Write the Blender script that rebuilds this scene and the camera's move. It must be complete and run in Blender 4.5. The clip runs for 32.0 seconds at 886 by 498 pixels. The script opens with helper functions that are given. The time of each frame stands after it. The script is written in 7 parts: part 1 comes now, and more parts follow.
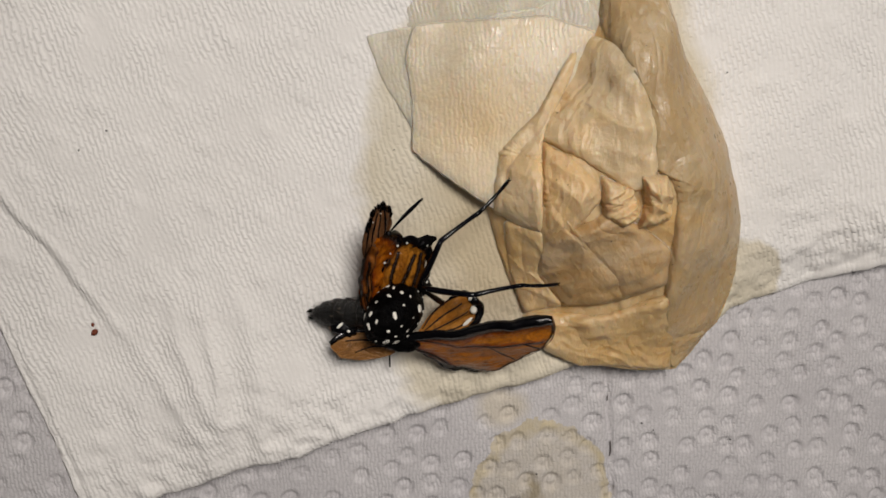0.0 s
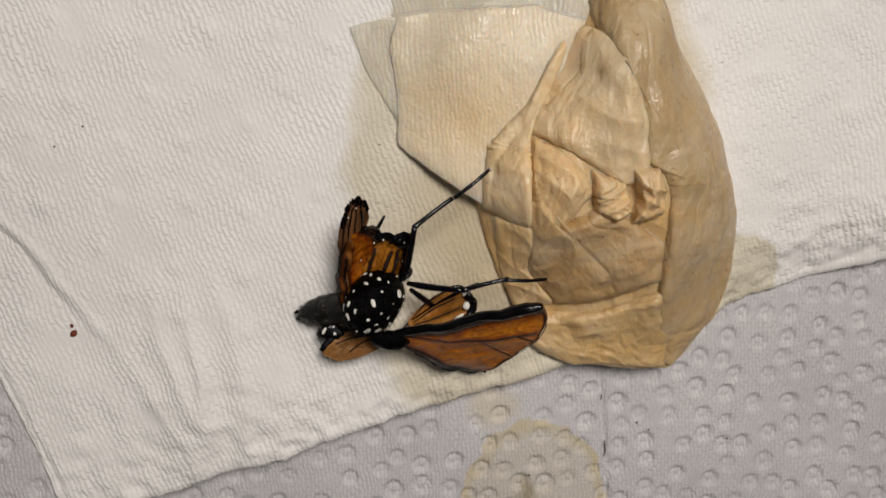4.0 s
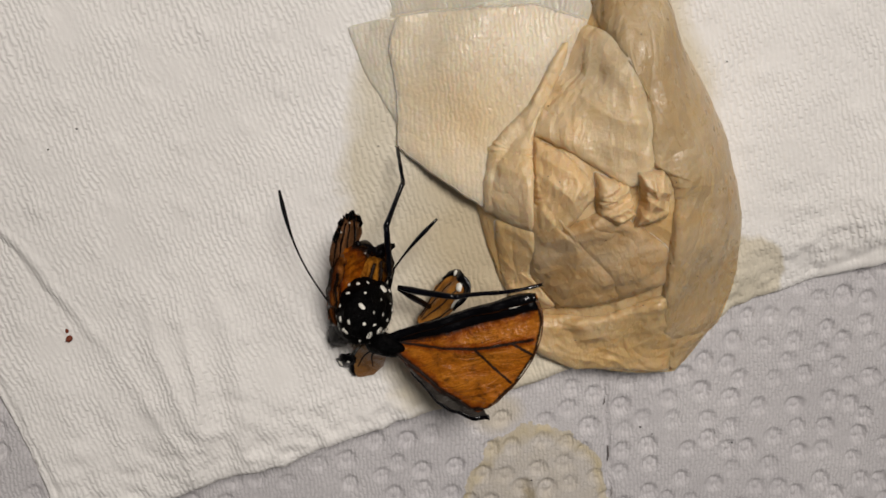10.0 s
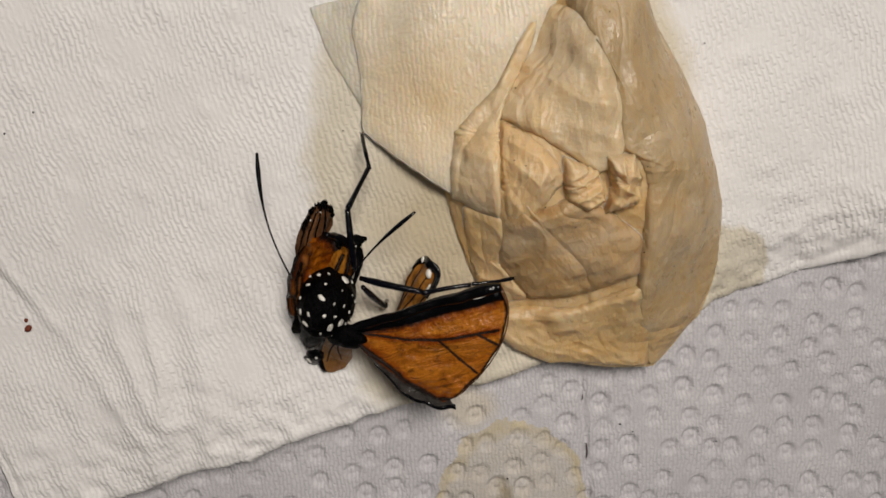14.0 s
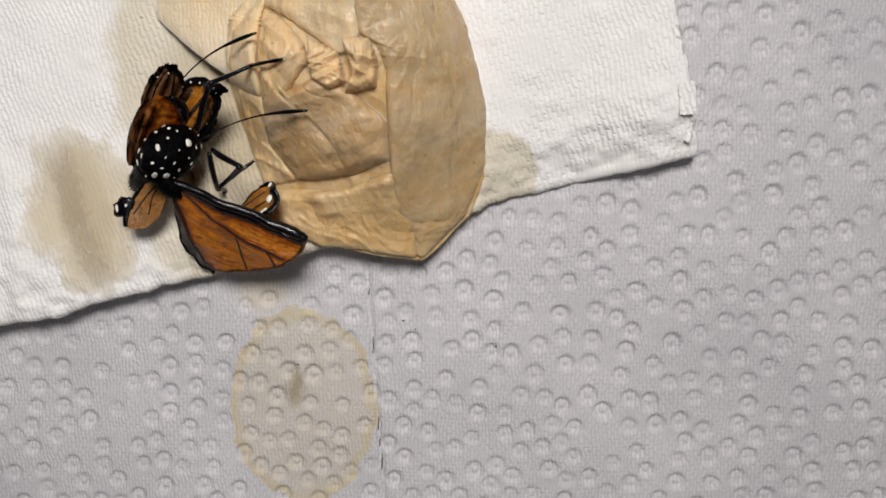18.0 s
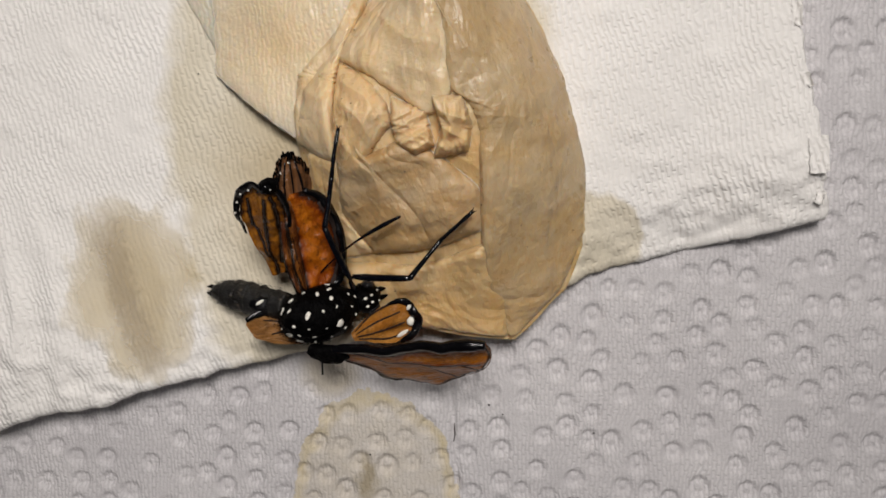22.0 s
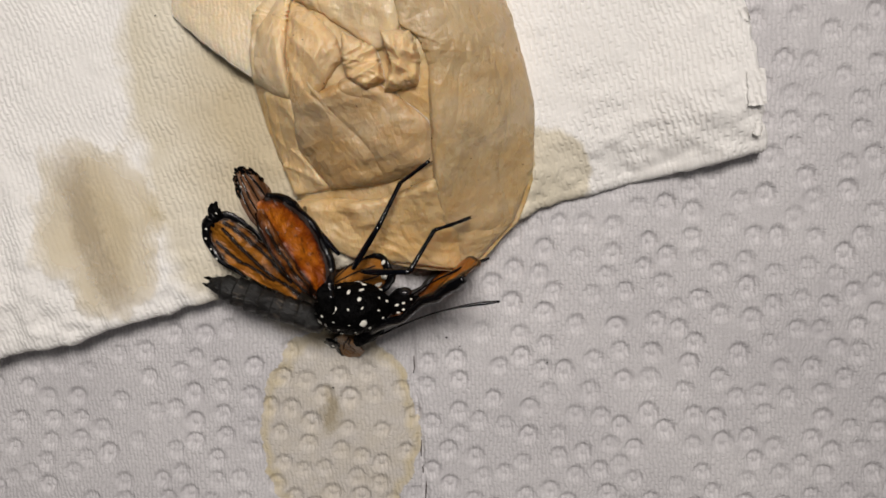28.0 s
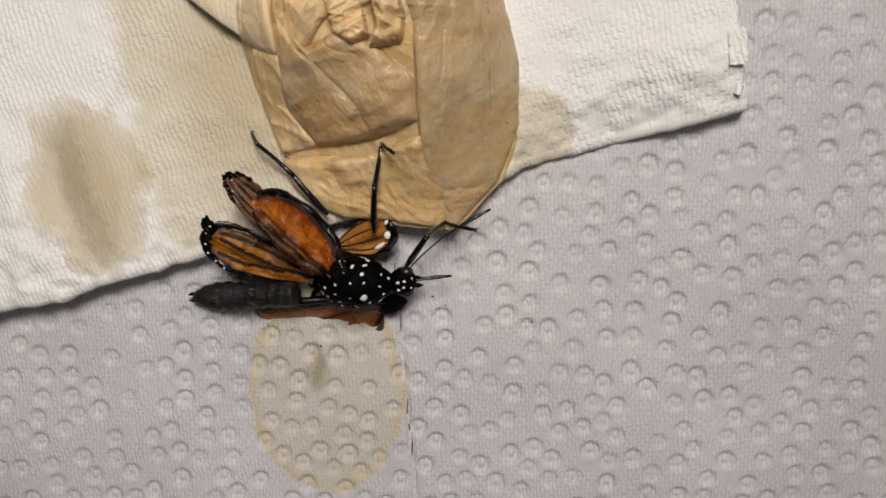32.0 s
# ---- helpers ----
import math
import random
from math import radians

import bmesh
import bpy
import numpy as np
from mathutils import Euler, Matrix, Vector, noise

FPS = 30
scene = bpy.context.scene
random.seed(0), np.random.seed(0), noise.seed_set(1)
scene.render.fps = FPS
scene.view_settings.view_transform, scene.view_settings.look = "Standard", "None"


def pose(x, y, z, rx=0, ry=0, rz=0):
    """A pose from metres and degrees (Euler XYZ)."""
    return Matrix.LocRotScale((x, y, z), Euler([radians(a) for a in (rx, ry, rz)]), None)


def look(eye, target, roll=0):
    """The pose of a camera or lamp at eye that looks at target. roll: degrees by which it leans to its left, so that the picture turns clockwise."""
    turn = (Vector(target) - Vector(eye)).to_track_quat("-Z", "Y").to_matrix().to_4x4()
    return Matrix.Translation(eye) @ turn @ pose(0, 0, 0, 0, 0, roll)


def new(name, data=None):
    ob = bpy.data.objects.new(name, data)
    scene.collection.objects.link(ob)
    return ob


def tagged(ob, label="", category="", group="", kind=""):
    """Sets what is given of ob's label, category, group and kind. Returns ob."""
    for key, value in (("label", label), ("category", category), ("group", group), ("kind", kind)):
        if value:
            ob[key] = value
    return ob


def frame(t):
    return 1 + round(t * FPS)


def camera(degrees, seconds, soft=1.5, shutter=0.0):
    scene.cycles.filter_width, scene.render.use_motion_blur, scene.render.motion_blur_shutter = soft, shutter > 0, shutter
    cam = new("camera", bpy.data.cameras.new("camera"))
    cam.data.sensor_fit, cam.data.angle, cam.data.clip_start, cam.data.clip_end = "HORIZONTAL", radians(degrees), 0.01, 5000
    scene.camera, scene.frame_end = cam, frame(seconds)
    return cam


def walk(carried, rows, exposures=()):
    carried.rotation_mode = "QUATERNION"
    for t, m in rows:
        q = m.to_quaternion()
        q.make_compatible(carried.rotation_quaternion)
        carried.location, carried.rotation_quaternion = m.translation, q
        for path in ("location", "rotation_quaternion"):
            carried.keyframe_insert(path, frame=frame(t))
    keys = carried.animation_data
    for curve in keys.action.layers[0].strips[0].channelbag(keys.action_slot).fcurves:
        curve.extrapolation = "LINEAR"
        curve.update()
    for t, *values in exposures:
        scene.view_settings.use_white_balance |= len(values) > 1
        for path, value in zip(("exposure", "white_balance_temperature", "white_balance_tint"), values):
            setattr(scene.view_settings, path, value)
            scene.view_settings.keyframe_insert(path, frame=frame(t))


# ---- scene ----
cam = camera(57.0, 32.0, soft=1.6)
PATH = [
    (0, 0.0000, 0.0000, 0.1200, -13.19, -4.18, 0.00),
    (0.5, 0.0004, 0.0000, 0.1204, -13.10, -4.25, -0.05),
    (1, 0.0011, -0.0007, 0.1204, -13.13, -4.30, -0.15),
    (1.5, 0.0001, 0.0007, 0.1196, -13.24, -4.27, -0.20),
    (2, 0.0006, 0.0005, 0.1199, -13.22, -4.13, -0.28),
    (2.5, 0.0009, 0.0006, 0.1182, -13.37, -4.13, -0.40),
    (3, 0.0017, -0.0002, 0.1178, -13.42, -4.16, -0.40),
    (3.5, 0.0021, -0.0006, 0.1174, -13.55, -4.21, -0.37),
    (5.5, 0.0018, 0.0006, 0.1166, -13.53, -4.19, -0.38),
    (6, 0.0020, 0.0004, 0.1181, -14.15, -3.98, -0.39),
    (6.5, 0.0019, 0.0002, 0.1176, -13.96, -4.02, -0.37),
    (7, 0.0015, 0.0011, 0.1163, -13.67, -3.98, -0.36),
    (7.5, 0.0018, -0.0004, 0.1180, -13.85, -4.00, -0.36),
    (8, 0.0015, 0.0002, 0.1178, -14.27, -4.02, -0.36),
    (8.5, 0.0018, -0.0004, 0.1180, -14.11, -4.05, -0.40),
    (9, 0.0020, -0.0002, 0.1176, -14.12, -4.05, -0.41),
    (9.5, 0.0017, 0.0001, 0.1179, -14.09, -4.08, -0.42),
    (10, 0.0024, 0.0001, 0.1151, -13.79, -4.11, -0.52),
    (10.5, 0.0036, -0.0000, 0.1132, -13.78, -4.05, -0.53),
    (11, 0.0046, -0.0008, 0.1118, -13.64, -4.04, -0.57),
    (11.5, 0.0051, -0.0015, 0.1124, -13.54, -3.87, -0.60),
    (12, 0.0051, -0.0014, 0.1120, -13.50, -3.66, -0.62),
    (12.5, 0.0054, -0.0023, 0.1131, -13.71, -3.57, -0.61),
    (13, 0.0056, -0.0031, 0.1128, -13.33, -3.58, -0.65),
    (13.5, 0.0062, -0.0027, 0.1130, -13.56, -3.59, -0.59),
    (15.5, 0.0197, -0.0061, 0.1107, -12.23, 1.12, -0.88),
    (16, 0.0215, -0.0129, 0.1179, -11.84, 1.43, -0.16),
    (16.5, 0.0311, -0.0376, 0.1479, -10.07, 1.75, 0.39),
    (17, 0.0418, -0.0437, 0.1527, -9.95, 2.45, 1.47),
    (17.5, 0.0576, -0.0312, 0.1489, -11.03, 3.72, 2.00),
    (18, 0.0523, -0.0216, 0.1267, -10.62, 2.96, 2.52),
    (18.5, 0.0458, -0.0134, 0.1142, -10.13, 3.05, 2.74),
    (19, 0.0434, -0.0135, 0.1134, -8.54, 3.45, 2.58),
    (19.5, 0.0432, -0.0139, 0.1125, -8.01, 3.86, 2.34),
    (20, 0.0438, -0.0187, 0.1144, -8.26, 3.68, 2.08),
    (20.5, 0.0431, -0.0187, 0.1139, -8.61, 3.73, 1.93),
    (21, 0.0415, -0.0175, 0.1122, -8.96, 3.72, 1.78),
    (21.5, 0.0411, -0.0172, 0.1123, -8.83, 3.83, 1.69),
    (22, 0.0412, -0.0176, 0.1123, -8.88, 4.01, 1.52),
    (22.5, 0.0416, -0.0174, 0.1122, -9.28, 4.17, 1.41),
    (23, 0.0425, -0.0184, 0.1127, -9.44, 4.17, 1.28),
    (23.5, 0.0427, -0.0187, 0.1131, -9.29, 4.23, 1.20),
    (24, 0.0428, -0.0195, 0.1131, -9.47, 4.01, 1.09),
    (24.5, 0.0435, -0.0196, 0.1133, -9.80, 4.02, 1.00),
    (25, 0.0432, -0.0199, 0.1129, -9.94, 3.77, 0.95),
    (25.5, 0.0443, -0.0207, 0.1137, -10.02, 3.89, 0.92),
    (27.5, 0.0452, -0.0220, 0.1167, -10.41, 3.05, 0.96),
    (28, 0.0455, -0.0219, 0.1167, -10.84, 2.77, 0.94),
    (28.5, 0.0457, -0.0228, 0.1178, -11.16, 2.47, 0.99),
    (29, 0.0462, -0.0232, 0.1182, -11.30, 2.41, 1.01),
    (29.5, 0.0459, -0.0228, 0.1174, -11.23, 2.34, 1.03),
    (30, 0.0460, -0.0230, 0.1177, -11.33, 2.33, 1.04),
    (30.5, 0.0461, -0.0231, 0.1181, -11.58, 2.30, 1.08),
    (31, 0.0462, -0.0235, 0.1185, -11.64, 2.31, 1.12),
    (31.5, 0.0462, -0.0245, 0.1189, -11.54, 2.31, 1.17),
    (32, 0.0473, -0.0259, 0.1190, -11.57, 2.60, 1.19),
]
LIGHT = [(0.0, -0.40, 6500, 10), (13.5, -0.40, 6500, 10), (16.0, -0.30, 6500, 10), (17.0, 0.16, 6250, 10), (18.0, -0.06, 6150, 10), (19.0, -0.24, 6300, 10), (25.0, -0.21, 6380, 10), (28.0, -0.15, 6430, 10), (32.0, -0.16, 6480, 10)]
walk(cam, [(t, pose(x, y, z, rx, ry, rz)) for t, x, y, z, rx, ry, rz in PATH], LIGHT)

MM = 0.001


# ---- light: one lamp over the table, an added fill light high above it ----
def area_lamp(name, place, target, size, watts, colour, spread=180):
    data = bpy.data.lights.new(name, "AREA")
    data.shape, data.size, data.energy, data.color, data.spread = "DISK", size, watts, colour, radians(spread)
    ob = new(name, data)
    ob.matrix_world = look(place, target)
    return ob


area_lamp("table_lamp_light", (0.068, 0.160, 0.389), (0.018, -0.042, 0.0), 0.125, 0.545, (1.0, 0.93, 0.865), 95)
# no known fixture: a broad unseen light added to soften the shadows
area_lamp("fill_light_above", (0.3, -0.3, 1.55), (0.02, -0.05, 0.0), 0.5, 1.7, (1.0, 0.94, 0.90))

world = bpy.data.worlds.new("dim_room")
world.use_nodes = True
scene.world = world
world.node_tree.nodes["Background"].inputs["Color"].default_value = (0.9, 0.87, 0.85, 1)
world.node_tree.nodes["Background"].inputs["Strength"].default_value = 0.07


# ---- materials ----
class Nodes:
    """A small builder for node materials."""

    def __init__(self, name):
        self.mat = bpy.data.materials.new(name)
        self.mat.use_nodes = True
        self.tree = self.mat.node_tree
        self.shader = self.tree.nodes["Principled BSDF"]
        self.space = self.tree.nodes.new("ShaderNodeTexCoord").outputs["Object"]

    def node(self, kind, **values):
        n = self.tree.nodes.new(kind)
        for key, value in values.items():
            if key == "operation":
                n.operation = value
            elif key == "blend_type":
                n.blend_type = value
            elif key == "wave_type":
                n.wave_type = value
            elif key == "feature":
                n.feature = value
            elif key == "bands_direction":
                n.bands_direction = value
        return n

    def join(self, a, b):
        self.tree.links.new(a, b)

    def mapped(self, scale=(1, 1, 1), turn=(0, 0, 0), shift=(0, 0, 0)):
        m = self.node("ShaderNodeMapping")
        self.join(self.space, m.inputs["Vector"])
        m.vector_type = "TEXTURE"
        m.inputs["Scale"].default_value = [1 / c for c in scale]
        m.inputs["Rotation"].default_value = [radians(a) for a in turn]
        m.inputs["Location"].default_value = shift
        return m.outputs["Vector"]

    def noise(self, scale, detail=3.0, rough=0.55, vector=None, distort=0.0):
        n = self.node("ShaderNodeTexNoise")
        self.join(vector or self.space, n.inputs["Vector"])
        n.inputs["Scale"].default_value, n.inputs["Detail"].default_value = scale, detail
        n.inputs["Roughness"].default_value, n.inputs["Distortion"].default_value = rough, distort
        return n.outputs["Fac"]

    def wave(self, scale, direction="X", distortion=1.0, detail=1.0, vector=None, dscale=1.0):
        n = self.node("ShaderNodeTexWave", wave_type="BANDS", bands_direction=direction)
        self.join(vector or self.space, n.inputs["Vector"])
        n.inputs["Scale"].default_value, n.inputs["Distortion"].default_value = scale, distortion
        n.inputs["Detail"].default_value, n.inputs["Detail Scale"].default_value = detail, dscale
        return n.outputs["Fac"]

    def ramp(self, fac, stops):
        n = self.node("ShaderNodeValToRGB")
        self.join(fac, n.inputs["Fac"])
        e = n.color_ramp.elements
        while len(e) < len(stops):
            e.new(0.5)
        for i, (at, c) in enumerate(stops):
            e[i].position, e[i].color = at, (*c, 1) if len(c) == 3 else c
        return n.outputs["Color"]

    def math(self, op, a, b=None, c=None):
        n = self.node("ShaderNodeMath", operation=op)
        for i, v in enumerate((a, b, c)):
            if v is None:
                continue
            if isinstance(v, (int, float)):
                n.inputs[i].default_value = v
            else:
                self.join(v, n.inputs[i])
        return n.outputs[0]

    def mix(self, fac, a, b, blend="MIX"):
        n = self.node("ShaderNodeMixRGB", blend_type=blend)
        for i, v in enumerate((fac, a, b)):
            if isinstance(v, (int, float)):
                n.inputs[i].default_value = v
            elif isinstance(v, tuple):
                n.inputs[i].default_value = (*v, 1)
            else:
                self.join(v, n.inputs[i])
        return n.outputs[0]

    def spot(self, centre, radii, wobble=0.0, wscale=200.0):
        """Distance from a centre in units of the radii, with an uneven outline."""
        v = self.node("ShaderNodeMapping")
        v.vector_type = "POINT"
        self.join(self.space, v.inputs["Vector"])
        v.inputs["Scale"].default_value = (1 / radii[0], 1 / radii[1], 0)
        v.inputs["Location"].default_value = (-centre[0] / radii[0], -centre[1] / radii[1], 0)
        n = self.node("ShaderNodeVectorMath", operation="LENGTH")
        self.join(v.outputs["Vector"], n.inputs[0])
        d = n.outputs["Value"]
        if wobble:
            d = self.math("ADD", d, self.math("MULTIPLY", self.math("SUBTRACT", self.noise(wscale, 4), 0.5), wobble))
        return d

    def bump(self, height, strength, distance, normal=None):
        n = self.node("ShaderNodeBump")
        self.join(height, n.inputs["Height"])
        n.inputs["Strength"].default_value, n.inputs["Distance"].default_value = strength, distance
        if normal is not None:
            self.join(normal, n.inputs["Normal"])
        return n.outputs["Normal"]

    def done(self, colour, rough=0.8, normal=None, specular=0.3, sss=0.0, metal=0.0, sheen=0.0):
        s = self.shader
        if isinstance(colour, tuple):
            s.inputs["Base Color"].default_value = (*colour, 1)
        else:
            self.join(colour, s.inputs["Base Color"])
        if isinstance(rough, (int, float)):
            s.inputs["Roughness"].default_value = rough
        else:
            self.join(rough, s.inputs["Roughness"])
        s.inputs["Specular IOR Level"].default_value, s.inputs["Metallic"].default_value = specular, metal
        s.inputs["Sheen Weight"].default_value = sheen
        if sss:
            s.inputs["Subsurface Weight"].default_value = sss
            s.inputs["Subsurface Radius"].default_value = (1.0, 0.7, 0.4)
            s.inputs["Subsurface Scale"].default_value = 0.0016
        if normal is not None:
            self.join(normal, s.inputs["Normal"])
        return self.mat


def warped(n, vector, scale, amount):
    """The coordinates pushed about by a soft noise."""
    bend = n.node("ShaderNodeTexNoise")
    n.join(n.space, bend.inputs["Vector"])
    bend.inputs["Scale"].default_value, bend.inputs["Detail"].default_value = scale, 2
    less = n.node("ShaderNodeVectorMath", operation="SCALE")
    n.join(bend.outputs["Color"], less.inputs[0])
    less.inputs["Scale"].default_value = amount
    warp = n.node("ShaderNodeVectorMath", operation="ADD")
    n.join(vector, warp.inputs[0])
    n.join(less.outputs["Vector"], warp.inputs[1])
    return warp.outputs["Vector"]


def crepe(n, turn, wide, long, strength, loose=0.5, fibre=0.35):
    """The relief of creped paper: staggered rows of short pillows, with finer fibres on them."""
    flow = warped(n, warped(n, n.mapped((1, 1, 1), (0, 0, turn)), 140, wide * 3.2), 700, wide * 1.1 * loose)
    b = n.node("ShaderNodeTexBrick")
    b.offset = 0.5
    n.join(flow, b.inputs["Vector"])
    for key, value in (("Scale", 1000.0), ("Mortar Size", wide * 480), ("Mortar Smooth", 1.0), ("Brick Width", long * 1000), ("Row Height", wide * 1000)):
        b.inputs[key].default_value = value
    dome = n.math("SUBTRACT", 1.0, b.outputs["Fac"])
    pillow = n.math("MULTIPLY", n.math("MULTIPLY", dome, dome), n.math("SUBTRACT", 3.0, n.math("MULTIPLY", dome, 2.0)))
    calm = n.ramp(n.noise(170, 4, 0.6), [(0.33, (0.12, 0.12, 0.12)), (0.66, (1.25, 1.25, 1.25))])
    f = n.noise(4200, 3)
    g = n.noise(0.55 / wide, 3, 0.5)
    h = n.math("ADD", n.math("MULTIPLY", pillow, calm), n.math("ADD", n.math("MULTIPLY", f, fibre), n.math("MULTIPLY", g, 0.6 * loose + 0.2)))
    return n.math("MULTIPLY", h, 0.5), n.bump(h, strength, 0.00030)


def lower_towel_material():
    n = Nodes("grey_white_quilted_paper")
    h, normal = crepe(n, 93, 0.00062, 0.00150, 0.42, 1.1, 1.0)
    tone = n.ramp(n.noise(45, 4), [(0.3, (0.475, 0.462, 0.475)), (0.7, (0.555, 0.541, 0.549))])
    # dips of the weave are painted darker, adding to the relief's own shade
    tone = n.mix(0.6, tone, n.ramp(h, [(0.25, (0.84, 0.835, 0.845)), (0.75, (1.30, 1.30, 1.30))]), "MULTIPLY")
    d = n.spot((0.0248, -0.0735), (0.0122, 0.0170), 0.34, 260)
    ring = n.ramp(d, [(0.0, (0.46, 0.46, 0.46)), (0.84, (0.44, 0.44, 0.44)), (0.94, (1, 1, 1)), (1.0, (0.75, 0.75, 0.75)), (1.05, (0, 0, 0))])
    tone = n.mix(n.math("MULTIPLY", ring, n.math("ADD", 0.35, n.noise(330, 3))), tone, (0.55, 0.475, 0.32))
    core = n.ramp(n.spot((0.0236, -0.0700), (0.0020, 0.0042), 1.5, 420), [(0.35, (0.85, 0.85, 0.85)), (1.1, (0, 0, 0))])
    tone = n.mix(core, tone, (0.33, 0.28, 0.19))
    trail = n.ramp(n.spot((0.0180, -0.0540), (0.0050, 0.0042), 0.6, 300), [(0.5, (0.5, 0.5, 0.5)), (1.05, (0, 0, 0))])
    tone = n.mix(trail, tone, (0.62, 0.54, 0.38))
    return n.done(tone, 0.9, normal, 0.2)


def upper_towel_material(wet=True, name="white_soft_paper"):
    n = Nodes(name)
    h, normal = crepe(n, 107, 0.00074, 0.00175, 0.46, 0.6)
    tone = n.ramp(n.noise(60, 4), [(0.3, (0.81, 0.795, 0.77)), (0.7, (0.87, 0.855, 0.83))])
    # relief shade repeated in the colour: dark between pillows, light on top
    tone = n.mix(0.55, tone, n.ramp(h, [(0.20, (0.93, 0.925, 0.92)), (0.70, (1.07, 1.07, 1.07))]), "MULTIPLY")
    if wet:
        d = n.spot((0.0225, -0.0215), (0.0265, 0.0440), 0.30, 110)
        side = n.spot((0.0525, -0.0340), (0.0088, 0.0082), 0.8, 130)
        zone = n.ramp(n.math("MINIMUM", d, side), [(0.90, (1, 1, 1)), (1.02, (0, 0, 0))])
        # tan of the damp paper, deepened for the shade around the wad
        damp = n.ramp(n.noise(90, 4), [(0.3, (0.60, 0.54, 0.40)), (0.7, (0.68, 0.62, 0.49))])
        tone = n.mix(n.math("MULTIPLY", zone, 0.85), tone, damp)
        # soaked patch by the flap, with the wad's brownish shadow painted into it
        soaked = n.ramp(n.spot((0.0150, -0.0260), (0.0150, 0.0200), 0.7, 90), [(0.35, (0.8, 0.8, 0.8)), (1.1, (0, 0, 0))])
        tone = n.mix(soaked, tone, (0.50, 0.415, 0.27))
    return n.done(tone, 0.88, normal, 0.2)


def chain(points, radius):
    """A broken line as pieces: two ends and a half-width, in millimetres."""
    return [(*a, *b, radius) for a, b in zip(points, points[1:])]


def pigment(n, lines, wobble=0.7):
    """How far black scales cover the wing: full along the given lines, dusted beside them."""
    flat = n.node("ShaderNodeVectorMath", operation="MULTIPLY")
    n.join(n.space, flat.inputs[0])
    flat.inputs[1].default_value = (1000, 1000, 0)
    near = None
    for ax, ay, bx, by, r in lines:
        sub = n.node("ShaderNodeVectorMath", operation="SUBTRACT")
        n.join(flat.outputs["Vector"], sub.inputs[0])
        sub.inputs[1].default_value = (ax, ay, 0)
        dot = n.node("ShaderNodeVectorMath", operation="DOT_PRODUCT")
        n.join(sub.outputs["Vector"], dot.inputs[0])
        dot.inputs[1].default_value = (bx - ax, by - ay, 0)
        u = n.math("DIVIDE", dot.outputs["Value"], (bx - ax) ** 2 + (by - ay) ** 2)
        u = n.math("MINIMUM", n.math("MAXIMUM", u, 0.0), 1.0)
        along = n.node("ShaderNodeVectorMath", operation="SCALE")
        along.inputs[0].default_value = (bx - ax, by - ay, 0)
        n.join(u, along.inputs["Scale"])
        gap = n.node("ShaderNodeVectorMath", operation="DISTANCE")
        n.join(sub.outputs["Vector"], gap.inputs[0])
        n.join(along.outputs["Vector"], gap.inputs[1])
        d = n.math("DIVIDE", gap.outputs["Value"], r)
        near = d if near is None else n.math("MINIMUM", near, d)
    grit = n.math("SUBTRACT", n.math("ADD", n.math("MULTIPLY", n.noise(1500, 4, 0.7), 0.7), n.math("MULTIPLY", n.noise(420, 3), 0.5)), 0.6)
    near = n.math("ADD", near, n.math("MULTIPLY", grit, wobble * 2))
    return n.ramp(near, [(0.42, (1, 1, 1)), (0.72, (0.45, 0.45, 0.45)), (1.0, (0, 0, 0))])


def stain_material(name="tan_damp_stain_paper", radii=(0.0098, 0.0132), tone_a=(0.70, 0.58, 0.34), strong=1.0):
    n = Nodes(name)
    h, normal = crepe(n, 107, 0.00074, 0.00175, 0.46, 0.6)
    d = n.math("MINIMUM", n.spot((-0.0008, 0.0020), (radii[0], radii[1] * 0.85), 1.1, 120), n.spot((0.0014, -0.0030), (radii[0] * 0.75, radii[1] * 0.72), 1.1, 120))
    deep = pigment(n, chain([(-4.2, 9.0), (-2.4, 2.0), (-0.6, -4.0), (2.2, -10.0)], 3.0), 1.1)
    tone = n.mix(n.math("MULTIPLY", deep, 0.8), tone_a, (0.44, 0.33, 0.16))
    # crests of the crepe are painted paler, as if catching light
    tone = n.mix(n.math("MULTIPLY", h, 0.12), tone, (0.8, 0.72, 0.55))
    mat = n.done(tone, 0.8, normal, 0.25)
    n.join(n.ramp(d, [(0.25, (0.50 * strong,) * 3), (0.72, (0.40 * strong,) * 3), (0.92, (0.20 * strong,) * 3), (1.02, (0, 0, 0))]), n.shader.inputs["Alpha"])
    return mat


